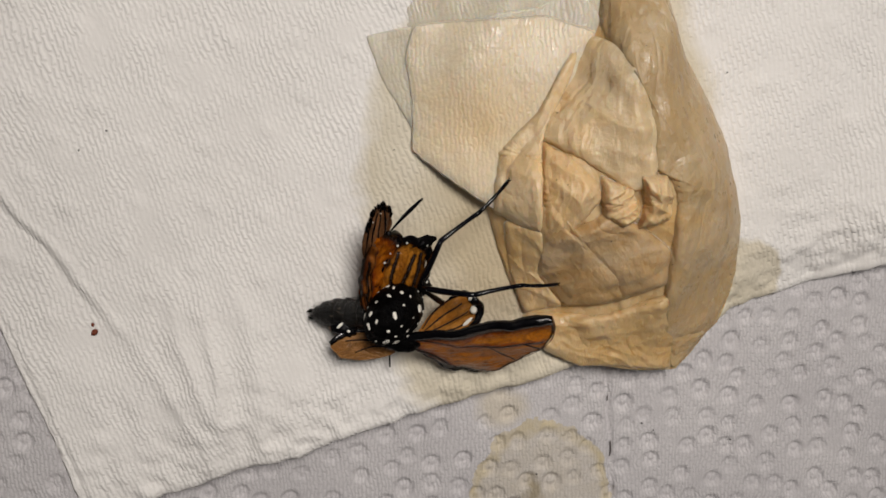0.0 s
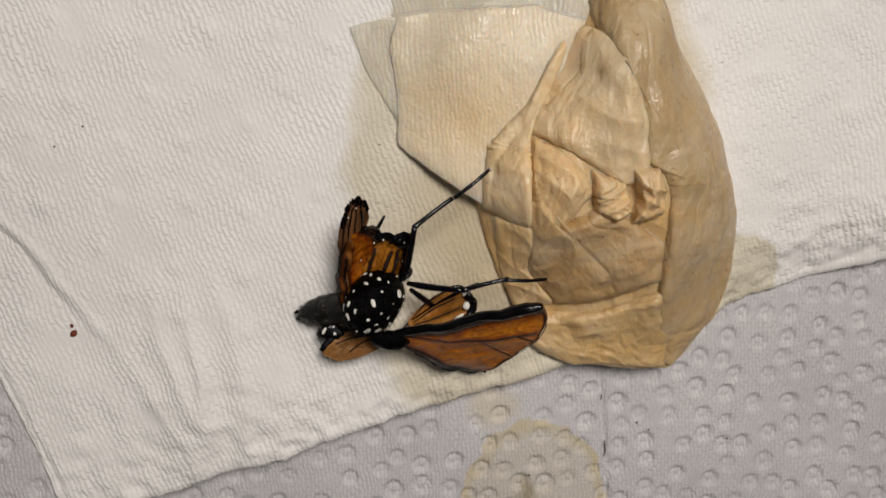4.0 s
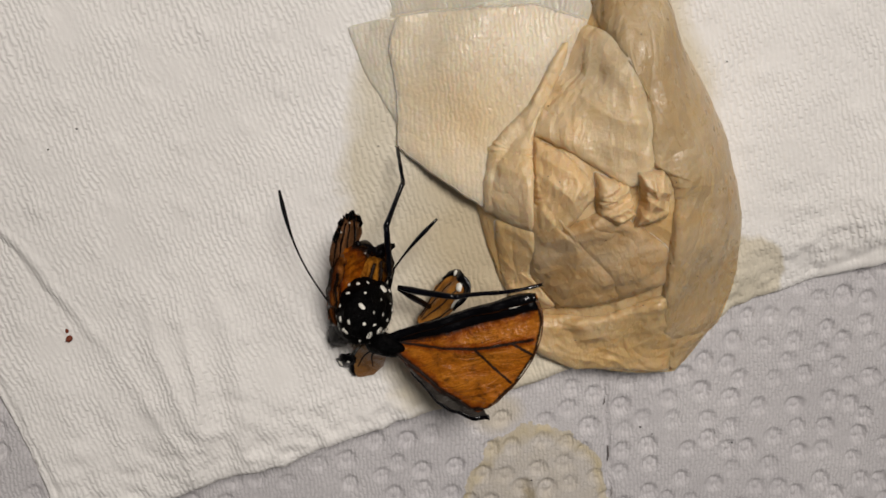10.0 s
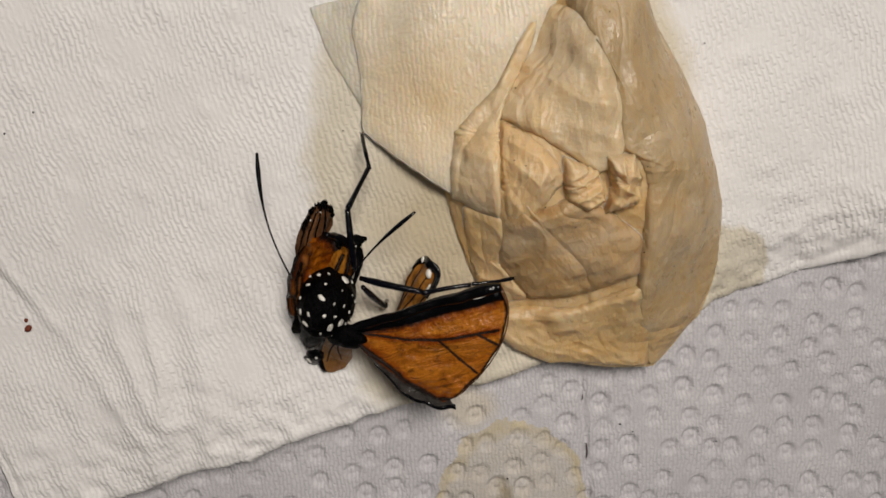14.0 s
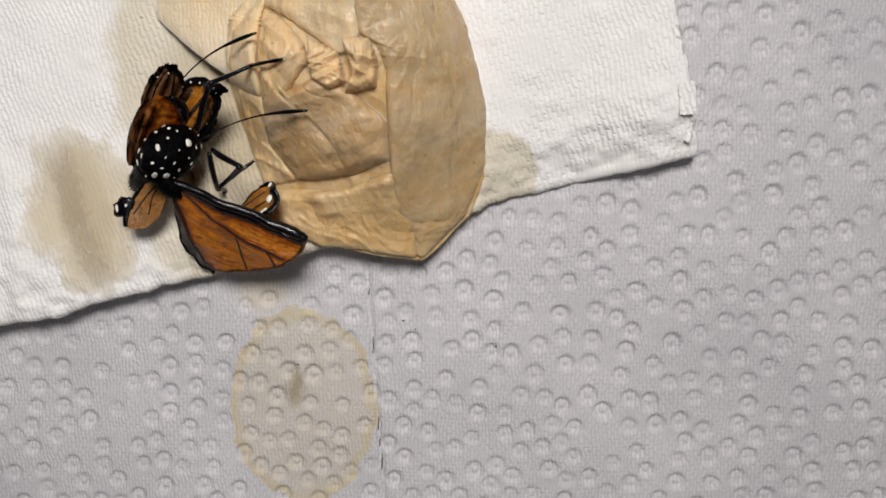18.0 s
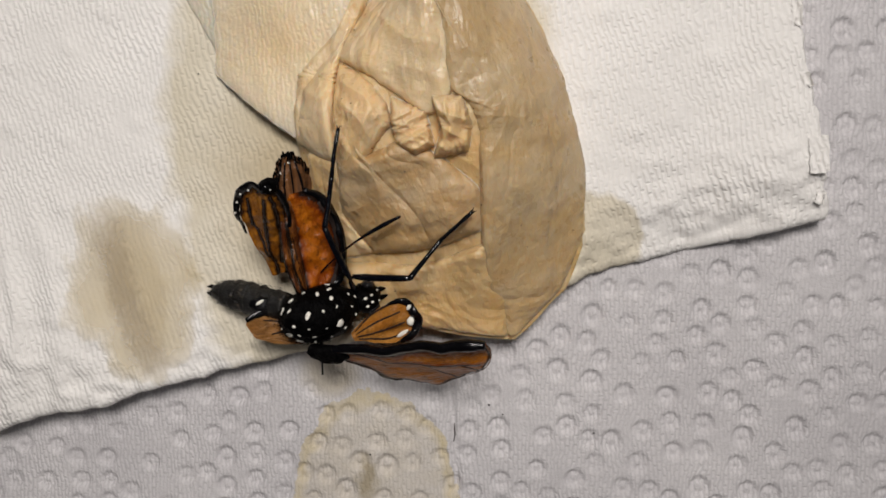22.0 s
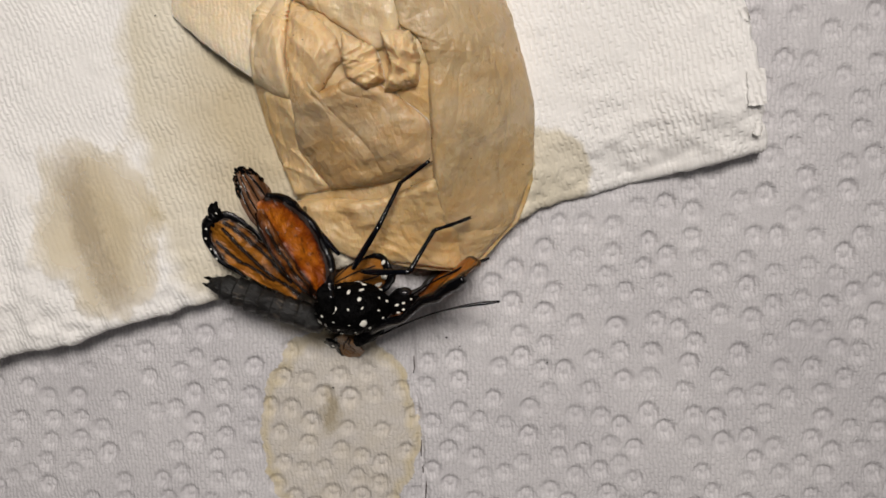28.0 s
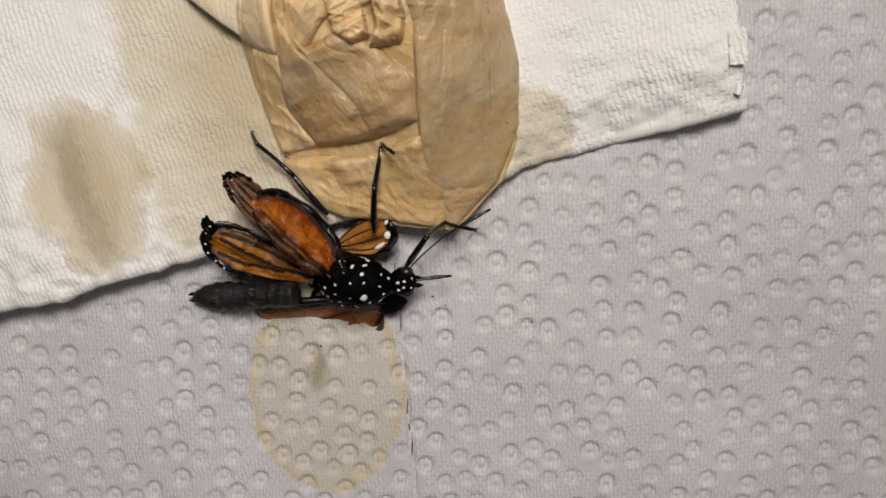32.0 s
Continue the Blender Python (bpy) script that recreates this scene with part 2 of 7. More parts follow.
def wad_material(name, base, pale=0.0, turn=98, grey=0.35, alpha=1.0):
    n = Nodes(name)
    h = n.math("MULTIPLY", n.math("ADD", n.noise(1500, 4, 0.6, n.mapped((0.30, 1, 1), (0, 0, turn)), 0.4), n.noise(900, 3, 0.6, n.mapped((1, 0.4, 1), (0, 0, turn)), 0.3)), 0.5)
    fine = n.bump(h, 0.75, 0.00050)
    if pale:
        h, fine = crepe(n, turn, 0.00062, 0.00240, 0.24, 1.0, 0.7)
    dark, light, warm_tone = tuple(c * k for c, k in zip(base, (0.92, 0.89, 0.84))), tuple(min(0.85, c * k) for c, k in zip(base, (1.06, 1.08, 1.13))), tuple(min(0.85, c * k) for c, k in zip(base, (1.05, 0.98, 0.86)))
    tone = n.ramp(n.noise(75, 3, 0.5, None, 0.6), [(0.32, dark), (0.46, base), (0.58, warm_tone), (0.70, light)])
    veil = n.ramp(n.noise(130, 3, 0.5, n.mapped((1, 0.6, 1), (0, 0, turn), (0.3, 0.1, 0)), 0.6), [(0.42, (0, 0, 0)), (0.64, (1, 1, 1))])
    tone = n.mix(n.math("MULTIPLY", veil, grey * 0.75), tone, (0.74, 0.64, 0.48))
    if pale:
        tone = n.mix(pale, tone, (0.76, 0.72, 0.61))
        warm = n.ramp(n.spot((0.0135, -0.009), (0.0115, 0.0105), 0.6, 80), [(0.05, (0.75, 0.75, 0.75)), (1.25, (0, 0, 0))])
        tone = n.mix(warm, tone, (0.78, 0.60, 0.35))
    # hollows of the fine relief get painted shade, ridges a lighter tone
    tone = n.mix(0.35, tone, n.ramp(h, [(0.35, (0.86, 0.84, 0.80)), (0.65, (1.06, 1.06, 1.05))]), "MULTIPLY")
    tone = n.mix(0.35, tone, n.ramp(n.noise(1400, 4, 0.7), [(0.3, (0.86, 0.84, 0.80)), (0.7, (1.06, 1.06, 1.06))]), "MULTIPLY")
    ridge = n.math("MINIMUM", n.math("MULTIPLY", n.math("ABSOLUTE", n.math("SUBTRACT", n.noise(105, 3, 0.5, n.mapped((1, 0.5, 1), (0, 0, turn - 74)), 0.8), 0.5)), 4.0), 0.5)
    soft = n.bump(n.noise(300, 3, 0.55, n.mapped((1, 0.5, 1), (0, 0, turn - 82)), 0.6), 0.32 - 0.15 * pale, 0.0010, n.bump(ridge, 0.45 - 0.40 * pale, 0.0013))
    n.join(soft, fine.node.inputs["Normal"])
    rough = n.ramp(n.noise(520, 3), [(0.35, (0.24, 0.24, 0.24)), (0.65, (0.50, 0.50, 0.50))])
    mat = n.done(tone, rough, fine, 0.45, 0.55)
    n.shader.inputs["Alpha"].default_value = alpha
    return mat


def cardboard_material():
    n = Nodes("brown_cardboard")
    fibre = n.noise(900, 4, 0.6, n.mapped((1, 0.08, 1)))
    tone = n.ramp(n.noise(60, 4), [(0.3, (0.25, 0.135, 0.075)), (0.7, (0.31, 0.175, 0.10))])
    tone = n.mix(0.25, tone, n.ramp(fibre, [(0.3, (0.5, 0.5, 0.5)), (0.7, (1.2, 1.2, 1.2))]), "MULTIPLY")
    return n.done(tone, 0.8, n.bump(fibre, 0.25, 0.0002), 0.25)


def plain_material(name, colour, rough=0.8, scale=8, spread=0.06):
    n = Nodes(name)
    dark, light = tuple(c * (1 - spread) for c in colour), tuple(min(1, c * (1 + spread)) for c in colour)
    return n.done(n.ramp(n.noise(scale, 4), [(0.3, dark), (0.7, light)]), rough, n.bump(n.noise(scale * 12, 3), 0.1, 0.002), 0.3)


def fur_material():
    n = Nodes("black_velvet_scales")
    tone = n.ramp(n.noise(1500, 3), [(0.35, (0.0006, 0.0006, 0.0008)), (0.75, (0.0030, 0.0028, 0.0028))])
    return n.done(tone, 0.42, n.bump(n.noise(1700, 4), 0.9, 0.0005), 0.035)


def grey_hair_material():
    n = Nodes("charcoal_ringed_abdomen")
    bands = n.wave(1 / 0.0017 / 6.28, "X", 1.2, 1.0, None, 1.0)
    hair = n.noise(2200, 4, 0.65, n.mapped((0.25, 1, 1)))
    tone = n.ramp(hair, [(0.40, (0.002, 0.002, 0.002)), (0.58, (0.007, 0.006, 0.005)), (0.76, (0.15, 0.12, 0.09))])
    tone = n.mix(n.math("MULTIPLY", bands, 0.6), tone, (0.012, 0.012, 0.012))
    return n.done(tone, 0.38, n.bump(hair, 0.9, 0.0004), 0.34)


def wing_material(name, light, dark, dusk=(0.030, 0.011, 0.004), amount=0.9, rough=0.36, lines=(), rust=()):
    n = Nodes(name)
    grain = n.noise(2600, 4, 0.65)
    streak = n.noise(380, 4, 0.6, n.mapped((0.3, 1, 1)), 0.6)
    tone = n.ramp(streak, [(0.30, dark), (0.65, light)])
    tone = n.mix(0.5, tone, n.ramp(grain, [(0.30, (0.45, 0.40, 0.35)), (0.62, (1.12, 1.08, 1.0))]), "MULTIPLY")
    patch = n.ramp(n.noise(260, 5, 0.7, None, 1.2), [(0.46, (0, 0, 0)), (0.64, (1, 1, 1))])
    speck = n.ramp(n.noise(1300, 4, 0.7), [(0.50, (0, 0, 0)), (0.60, (1, 1, 1))])
    tone = n.mix(n.math("MULTIPLY", n.math("MULTIPLY", patch, speck), amount), tone, dusk)
    tone = n.mix(n.math("MULTIPLY", patch, amount * 0.45), tone, tuple(c * 0.45 for c in dark))
    if rust:
        tone = n.mix(n.math("MULTIPLY", pigment(n, rust, 1.0), 0.8), tone, tuple(c * k for c, k in zip(dark, (0.55, 0.35, 0.35))))
    if lines:
        tone = n.mix(n.math("MULTIPLY", pigment(n, lines), 0.97), tone, (0.006, 0.004, 0.003))
    pleat = n.bump(n.noise(520, 4, 0.6, n.mapped((0.35, 1, 1)), 0.8), 0.75, 0.0010)
    normal = n.bump(n.math("ADD", grain, n.math("MULTIPLY", streak, 1.8)), 0.5, 0.0003, pleat)
    return n.done(tone, rough * 0.85, normal, 0.36)


def glossy_black(name, tint=(0.0015, 0.0015, 0.002), rough=0.20):
    n = Nodes(name)
    return n.done(n.ramp(n.noise(1200, 3), [(0.3, tint), (0.7, tuple(c * 2.2 for c in tint))]), rough, n.bump(n.noise(1600, 4), 0.35, 0.0003), 0.42)


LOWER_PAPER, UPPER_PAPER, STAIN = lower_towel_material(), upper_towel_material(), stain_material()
STAIN_CORE = stain_material("brown_damp_core_paper", (0.0042, 0.0100), (0.58, 0.46, 0.25), 0.35)
TORN_PAPER = upper_towel_material(False, "white_torn_paper")
WAD_TAN = wad_material("tan_soaked_paper", (0.59, 0.415, 0.205))
# golden tan paper, darkened further for the dimmer light on that side
WAD_SIDE_SHADE = wad_material("golden_tan_soaked_shaded_paper", (0.48, 0.35, 0.19), 0.0, 100, 0.35)
WAD_PALE = wad_material("cream_damp_paper", (0.70, 0.53, 0.31), 0.66, 94)
WAD_BAND = wad_material("peach_soaked_paper", (0.70, 0.51, 0.285), 0.0, 84)
REAR_PALE = wad_material("grey_white_damp_paper", (0.70, 0.53, 0.31), 0.92, 100, 0.35, 0.70)
WAD_CREAM = wad_material("pale_cream_soaked_paper", (0.70, 0.555, 0.355), 0.0, 92, 0.45)
# thick wet paper is darker; the lower middle's shade is added to it
WAD_DEEP_SHADE = wad_material("dark_tan_soaked_shaded_paper", (0.45, 0.305, 0.150), 0.0, 110, 0.45)
CARDBOARD = cardboard_material()
WALL_PAINT, FLOOR_WOOD = plain_material("plain_wall_paint", (0.30, 0.27, 0.24)), plain_material("plain_brown_floor", (0.25, 0.16, 0.10))
BLACK_FUR, GREY_HAIR = fur_material(), grey_hair_material()
LOW_VEINS = ([(0, -0.4), (5, -2.4), (10.4, -4.4), (18.2, -5.4)], [(10.8, -4.7), (12, -7.6), (13.4, -10.7)], [(15.6, -5.2), (16.6, -6.4), (17.4, -7.4)])
LOW_EDGE, LOW_REAR = [(0, -0.5), (6, -0.8), (14, -1.0), (20.4, -1.3)], [(0, -0.7), (3.0, -6.3), (6.9, -13.2), (9.0, -13.6)]
ORANGE = wing_material("burnt_orange_scales", (0.52, 0.185, 0.016), (0.36, 0.096, 0.006), lines=sum([chain(p, 0.30) for p in LOW_VEINS], []) + chain(LOW_EDGE, 1.15) + chain(LOW_REAR, 0.6) + chain([(20.4, -0.6), (20.1, -3.6), (18.0, -7.2), (14.0, -11.0), (9.5, -13.3)], 0.42),
                       rust=chain(LOW_EDGE, 2.1) + chain(LOW_REAR, 1.5) + chain(LOW_VEINS[0], 0.9))
UP_ARCH = [(-0.3, -0.4), (1.5, -1.7), (3.2, -3.4), (7, -4.3), (11, -3.9), (14, -2.7), (15.6, -0.9)]
DEEP_ORANGE = wing_material("rust_orange_scales", (0.54, 0.165, 0.008), (0.30, 0.066, 0.003), rough=0.32, lines=chain(UP_ARCH, 1.30) + chain([(0.6, 0.8), (6, 1.1), (13, 1.2)], 0.7),
                            rust=chain(UP_ARCH, 2.4) + chain([(0, 0), (3.5, -1.2)], 1.6) + chain([(0.6, 0.8), (6, 1.1), (13, 1.2)], 1.1))
HIND_VEINS = ([(0, 0), (7, 0.3), (13.5, -.4)], [(4, 0.5), (9, 1.8), (13, 1.7)], [(2, -.6), (6, -1.2), (11, -1.5), (14, -1.2)])
DARK_AMBER = wing_material("dark_amber_scales", (0.47, 0.190, 0.020), (0.20, 0.058, 0.005), (0.010, 0.005, 0.003), 0.95, 0.32, sum([chain(p, 0.42) for p in HIND_VEINS], []) + chain([(7, -2.4), (11, -2.8), (14, -2.3), (15.7, -0.6), (15.4, 0.9), (14, 2.4), (11, 3.3)], 1.0))
AMBER = wing_material("amber_scales", (0.46, 0.215, 0.045), (0.30, 0.105, 0.012), (0.02, 0.010, 0.004), 0.6)
PLEAT_BROWN = wing_material("brown_amber_pleats", (0.36, 0.130, 0.022), (0.10, 0.030, 0.006), (0.006, 0.004, 0.003), 0.9, 0.30, chain([(1.0, 1.2), (3, 2.4), (6, 3.0), (9, 3.2), (12.5, 2.8), (14.5, 1.9)], 0.55) + chain([(1.2, 1.1), (6, 1.9), (12, 1.8)], 0.30), chain([(1.0, 1.2), (6, 3.0), (9, 3.2), (14.5, 1.9)], 1.1) + chain([(1, 0.7), (14, 0.7)], 0.7))
TAN_WING = wing_material("pale_tan_scales", (0.38, 0.205, 0.072), (0.24, 0.095, 0.020), (0.03, 0.018, 0.01), 0.5)
BROWN_FOLD = wing_material("grey_brown_folded_scales", (0.19, 0.085, 0.034), (0.024, 0.012, 0.007), (0.008, 0.007, 0.006), 0.6)
GREY_FOLD = wing_material("ash_grey_scales", (0.085, 0.078, 0.070), (0.035, 0.032, 0.030), (0.006, 0.006, 0.006), 0.6)
BLACK_VEIN, BLACK_LEG = glossy_black("black_wing_border"), glossy_black("blue_black_leg", (0.0014, 0.0017, 0.003), 0.17)
BROWN_VEIN = glossy_black("dark_brown_vein", (0.009, 0.004, 0.0025), 0.75)
WHITE_SCALE = plain_material("chalk_white_scales", (0.82, 0.80, 0.72), 0.6, 900, 0.10)
EYE = glossy_black("dark_grey_eye", (0.007, 0.007, 0.008), 0.25)
RED_CRUMB, DARK_SPECK = plain_material("red_brown_crumb", (0.16, 0.035, 0.015), 0.6, 900), plain_material("dark_speck", (0.02, 0.018, 0.017), 0.7, 900)
SEAM_SHADE = plain_material("slit_shade", (0.10, 0.085, 0.08), 0.9, 900)


# ---- mesh helpers (all lengths in millimetres) ----
def mesh_of(name, verts, faces, material, smooth=True):
    me = bpy.data.meshes.new(name)
    me.from_pydata([tuple(float(c) * MM for c in v) for v in verts], [], faces)
    me.update()
    if smooth:
        me.polygons.foreach_set("use_smooth", [True] * len(me.polygons))
    me.materials.append(material)
    return me


def part(name, data, parent=None, label="", m=None):
    ob = new(name, data)
    if parent is not None:
        ob.parent = parent
    if m is not None:
        ob.matrix_basis = m
    return tagged(ob, label)


def grid_faces(rows, cols, closed=False):
    out = []
    for i in range(rows - 1):
        for j in range(cols if closed else cols - 1):
            k = (j + 1) % cols
            out.append((i * cols + j, i * cols + k, (i + 1) * cols + k, (i + 1) * cols + j))
    return out


def smooth_closed(points, steps):
    """A closed curve through the points."""
    out, n = [], len(points)
    for i in range(n):
        p = [np.array(points[(i + k) % n], float) for k in (-1, 0, 1, 2)]
        for s in range(steps):
            u = s / steps
            out.append(0.5 * (2 * p[1] + (p[2] - p[0]) * u + (2 * p[0] - 5 * p[1] + 4 * p[2] - p[3]) * u * u + (3 * p[1] - p[0] - 3 * p[2] + p[3]) * u ** 3))
    return np.array(out)


def smooth_open(points, steps):
    pts = [np.array(p, float) for p in points]
    pts = [2 * pts[0] - pts[1]] + pts + [2 * pts[-1] - pts[-2]]
    out = []
    for i in range(1, len(pts) - 2):
        p = pts[i - 1:i + 3]
        for s in range(steps):
            u = s / steps
            out.append(0.5 * (2 * p[1] + (p[2] - p[0]) * u + (2 * p[0] - 5 * p[1] + 4 * p[2] - p[3]) * u * u + (3 * p[1] - p[0] - 3 * p[2] + p[3]) * u ** 3))
    out.append(pts[-2])
    return out


def tube(points, radii, seg=8, wobble=0.0, flat=1.0):
    """A tapering tube with closed ends along the points."""
    pts = [np.array(p, float) for p in points]
    n, verts = len(pts), []
    rr = np.interp(np.linspace(0, 1, n), np.linspace(0, 1, len(radii)), radii)
    for i in range(n):
        d = pts[min(i + 1, n - 1)] - pts[max(i - 1, 0)]
        d = d / (np.linalg.norm(d) + 1e-9)
        side = np.cross((0, 0, 1.0), d)
        side = side / (np.linalg.norm(side) + 1e-9) if np.linalg.norm(side) > 1e-3 else np.array((1.0, 0, 0))
        up = np.cross(d, side)
        for k in range(seg):
            a = 2 * math.pi * k / seg
            r = rr[i] * (1 + wobble * noise.noise((pts[i][0] * 2.1, a * 1.3, pts[i][1] * 2)))
            verts.append(pts[i] + side * math.cos(a) * r + up * math.sin(a) * r * flat)
    faces = grid_faces(n, seg, True)
    faces += [tuple(range(seg))[::-1], tuple(range((n - 1) * seg, n * seg))]
    return verts, faces


def ball(radii, rows=14, cols=20, rough=0.0, scale=1.0):
    verts, faces = [], []
    for i in range(rows + 1):
        a = math.pi * i / rows
        for j in range(cols):
            b = 2 * math.pi * j / cols
            v = np.array((math.cos(a), math.sin(a) * math.cos(b), math.sin(a) * math.sin(b)))
            k = 1 + rough * noise.noise(tuple(v * scale))
            verts.append(v * np.array(radii) * k)
    return verts, grid_faces(rows + 1, cols, True)


def fbm(x, y, scale, octaves=3, z=0.0):
    s, a = 0.0, 1.0
    for _ in range(octaves):
        s += a * noise.noise((x / scale, y / scale, z))
        scale, a, z = scale / 2, a / 2, z + 7.3
    return s


def crease(x, y, scale, turn, stretch, z=0.0):
    """Sharp little folds that run along one direction."""
    c, s = math.cos(turn), math.sin(turn)
    u, v = (c * x + s * y) / scale, (-s * x + c * y) / (scale * stretch)
    return 1 - 2 * abs(noise.noise((u, v, z)))


# ---- the room that closes the place, the cardboard and the two towels ----
def room():
    def slab(name, x0, x1, y0, y1, z0, z1, material, label):
        bm = bmesh.new()
        bmesh.ops.create_cube(bm, size=1.0)
        for v in bm.verts:
            v.co = Vector(((x0 + x1) / 2 + v.co.x * (x1 - x0), (y0 + y1) / 2 + v.co.y * (y1 - y0), (z0 + z1) / 2 + v.co.z * (z1 - z0)))
        me = bpy.data.meshes.new(name)
        bm.to_mesh(me)
        bm.free()
        me.materials.append(material)
        return tagged(new(name, me), label, name.split("_")[0], kind="structure")

    slab("floor", -1.6, 1.6, -1.6, 1.6, -0.85, -0.75, FLOOR_WOOD, "plain brown floor of the room")
    slab("ceiling", -1.6, 1.6, -1.6, 1.6, 1.65, 1.75, WALL_PAINT, "plain painted ceiling of the room")
    slab("wall_north", -1.6, 1.6, 1.5, 1.6, -0.75, 1.65, WALL_PAINT, "plain painted wall of the room")
    slab("wall_south", -1.6, 1.6, -1.6, -1.5, -0.75, 1.65, WALL_PAINT, "plain painted wall of the room")
    slab("wall_east", 1.5, 1.6, -1.5, 1.5, -0.75, 1.65, WALL_PAINT, "plain painted wall of the room")
    slab("wall_west", -1.6, -1.5, -1.5, 1.5, -0.75, 1.65, WALL_PAINT, "plain painted wall of the room")
    top = slab("tabletop", -0.55, 0.55, -0.45, 0.35, -0.78, -0.0048, FLOOR_WOOD, "plain brown table block under the cardboard")
    top["category"] = "table"
    bm = bmesh.new()
    bmesh.ops.create_cube(bm, size=1.0)
    for v in bm.verts:
        v.co = Vector((0.03 + v.co.x * 0.46, -0.06 + v.co.y * 0.36, -0.0029 + v.co.z * 0.0036))
    bmesh.ops.bevel(bm, geom=bm.edges[:], offset=0.0008, segments=2, affect="EDGES")
    me = bpy.data.meshes.new("cardboard_sheet")
    bm.to_mesh(me)
    bm.free()
    me.materials.append(CARDBOARD)
    tagged(new("cardboard_sheet", me), "flat brown cardboard sheet under the paper towels", "cardboard")


room()


def scatter(x0, x1, y0, y1, gap, tries, seed):
    """Places kept a gap apart from one another."""
    rnd, cell, out = random.Random(seed), {}, []
    for _ in range(tries):
        x, y = rnd.uniform(x0, x1), rnd.uniform(y0, y1)
        i, j = int(x // gap), int(y // gap)
        if all((x - a) ** 2 + (y - b) ** 2 > gap * gap for u in (-1, 0, 1) for v in (-1, 0, 1) for a, b in cell.get((i + u, j + v), ())):
            cell.setdefault((i, j), []).append((x, y))
            out.append((x, y))
    return out


def lower_towel():
    step = 0.36
    xs = np.arange(-95, 150.01, step)
    rows = int(155 / step) + 1
    low = np.interp(xs, [-95, -32, -16, 4, 40, 68, 80, 123, 150], [-133, -125, -120, -117, -113.3, -111.2, -113.3, -115, -116])
    v = np.linspace(0, 1, rows)[:, None]
    Y = low[None, :] + v * (40 - low[None, :])
    X = np.repeat(xs[None, :], rows, 0)
    Z = np.zeros_like(X)
    rnd = random.Random(5)
    for px, py in scatter(-95, 150, -130, 40, 3.2, 16000, 4):
        j = int((px + 95) / step)
        i0 = max(0, int((py - 2.6 - low[min(j, len(xs) - 1)]) / (40 - low[min(j, len(xs) - 1)]) * (rows - 1)) - 1)
        i1, j0, j1 = i0 + 18, max(0, j - 7), j + 9
        dx, dy = X[i0:i1, j0:j1] - px, Y[i0:i1, j0:j1] - py
        r = np.hypot(dx, dy * rnd.uniform(0.9, 1.15))
        k, wide = rnd.uniform(0.45, 1.0), rnd.uniform(1.05, 1.35)
        Z[i0:i1, j0:j1] += k * (-1.10 / (1 + np.exp((r - wide) / 0.16)) + 0.78 * np.exp(-(r / 0.72) ** 2) + 0.10 * np.exp(-((r - wide - 0.35) / 0.3) ** 2))
    wave = np.array([[fbm(x, y, 34, 2, 3.0) for x in xs[::10]] for y in np.linspace(-125, 40, 40)])
    wy = np.linspace(-125, 40, 40)
    for j in range(len(xs)):
        Z[:, j] += 0.55 * np.interp(Y[:, j], wy, wave[:, min(j // 10, wave.shape[1] - 1)])
    Z -= 0.7 * np.exp(-((X - np.interp(Y, [-112, -48], [40.9, 34.7])) / 0.45) ** 2)
    Z -= 0.5 * np.exp(-((X - 122 - 0.03 * Y) / 0.8) ** 2)
    Z += 0.25
    Z[0] -= 0.4
    verts = np.stack([X, Y, Z], -1).reshape(-1, 3)
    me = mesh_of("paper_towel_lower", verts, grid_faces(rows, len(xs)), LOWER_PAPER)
    ob = tagged(new("lower_paper_towel", me), "grey-white quilted paper towel with dimples and a yellow ring stain", "paper towel")
    rnd = random.Random(8)
    y = -111.5
    while y < -49:
        long = rnd.uniform(0.8, 3.4)
        # dark strips laid in the tear-off groove imitate the shade in its slits
        if rnd.random() < (0.75 if y < -84 else 0.35):
            x = np.interp(y, [-112, -48], [40.9, 34.7])
            pts = [(x + rnd.uniform(-.12, .12), y + long * s, 0.02 + 0.02 * s) for s in (0, .35, .7, 1)]
            vv, ff = tube(pts, [0.05, 0.10, 0.09, 0.04], 6)
            part("perforation_shade", mesh_of("perforation_shade", vv, ff, SEAM_SHADE), ob, "dark strip painted as shade in a torn tear-off slit")
        y += long + rnd.uniform(0.6, 2.2)
    return ob


lower_towel()


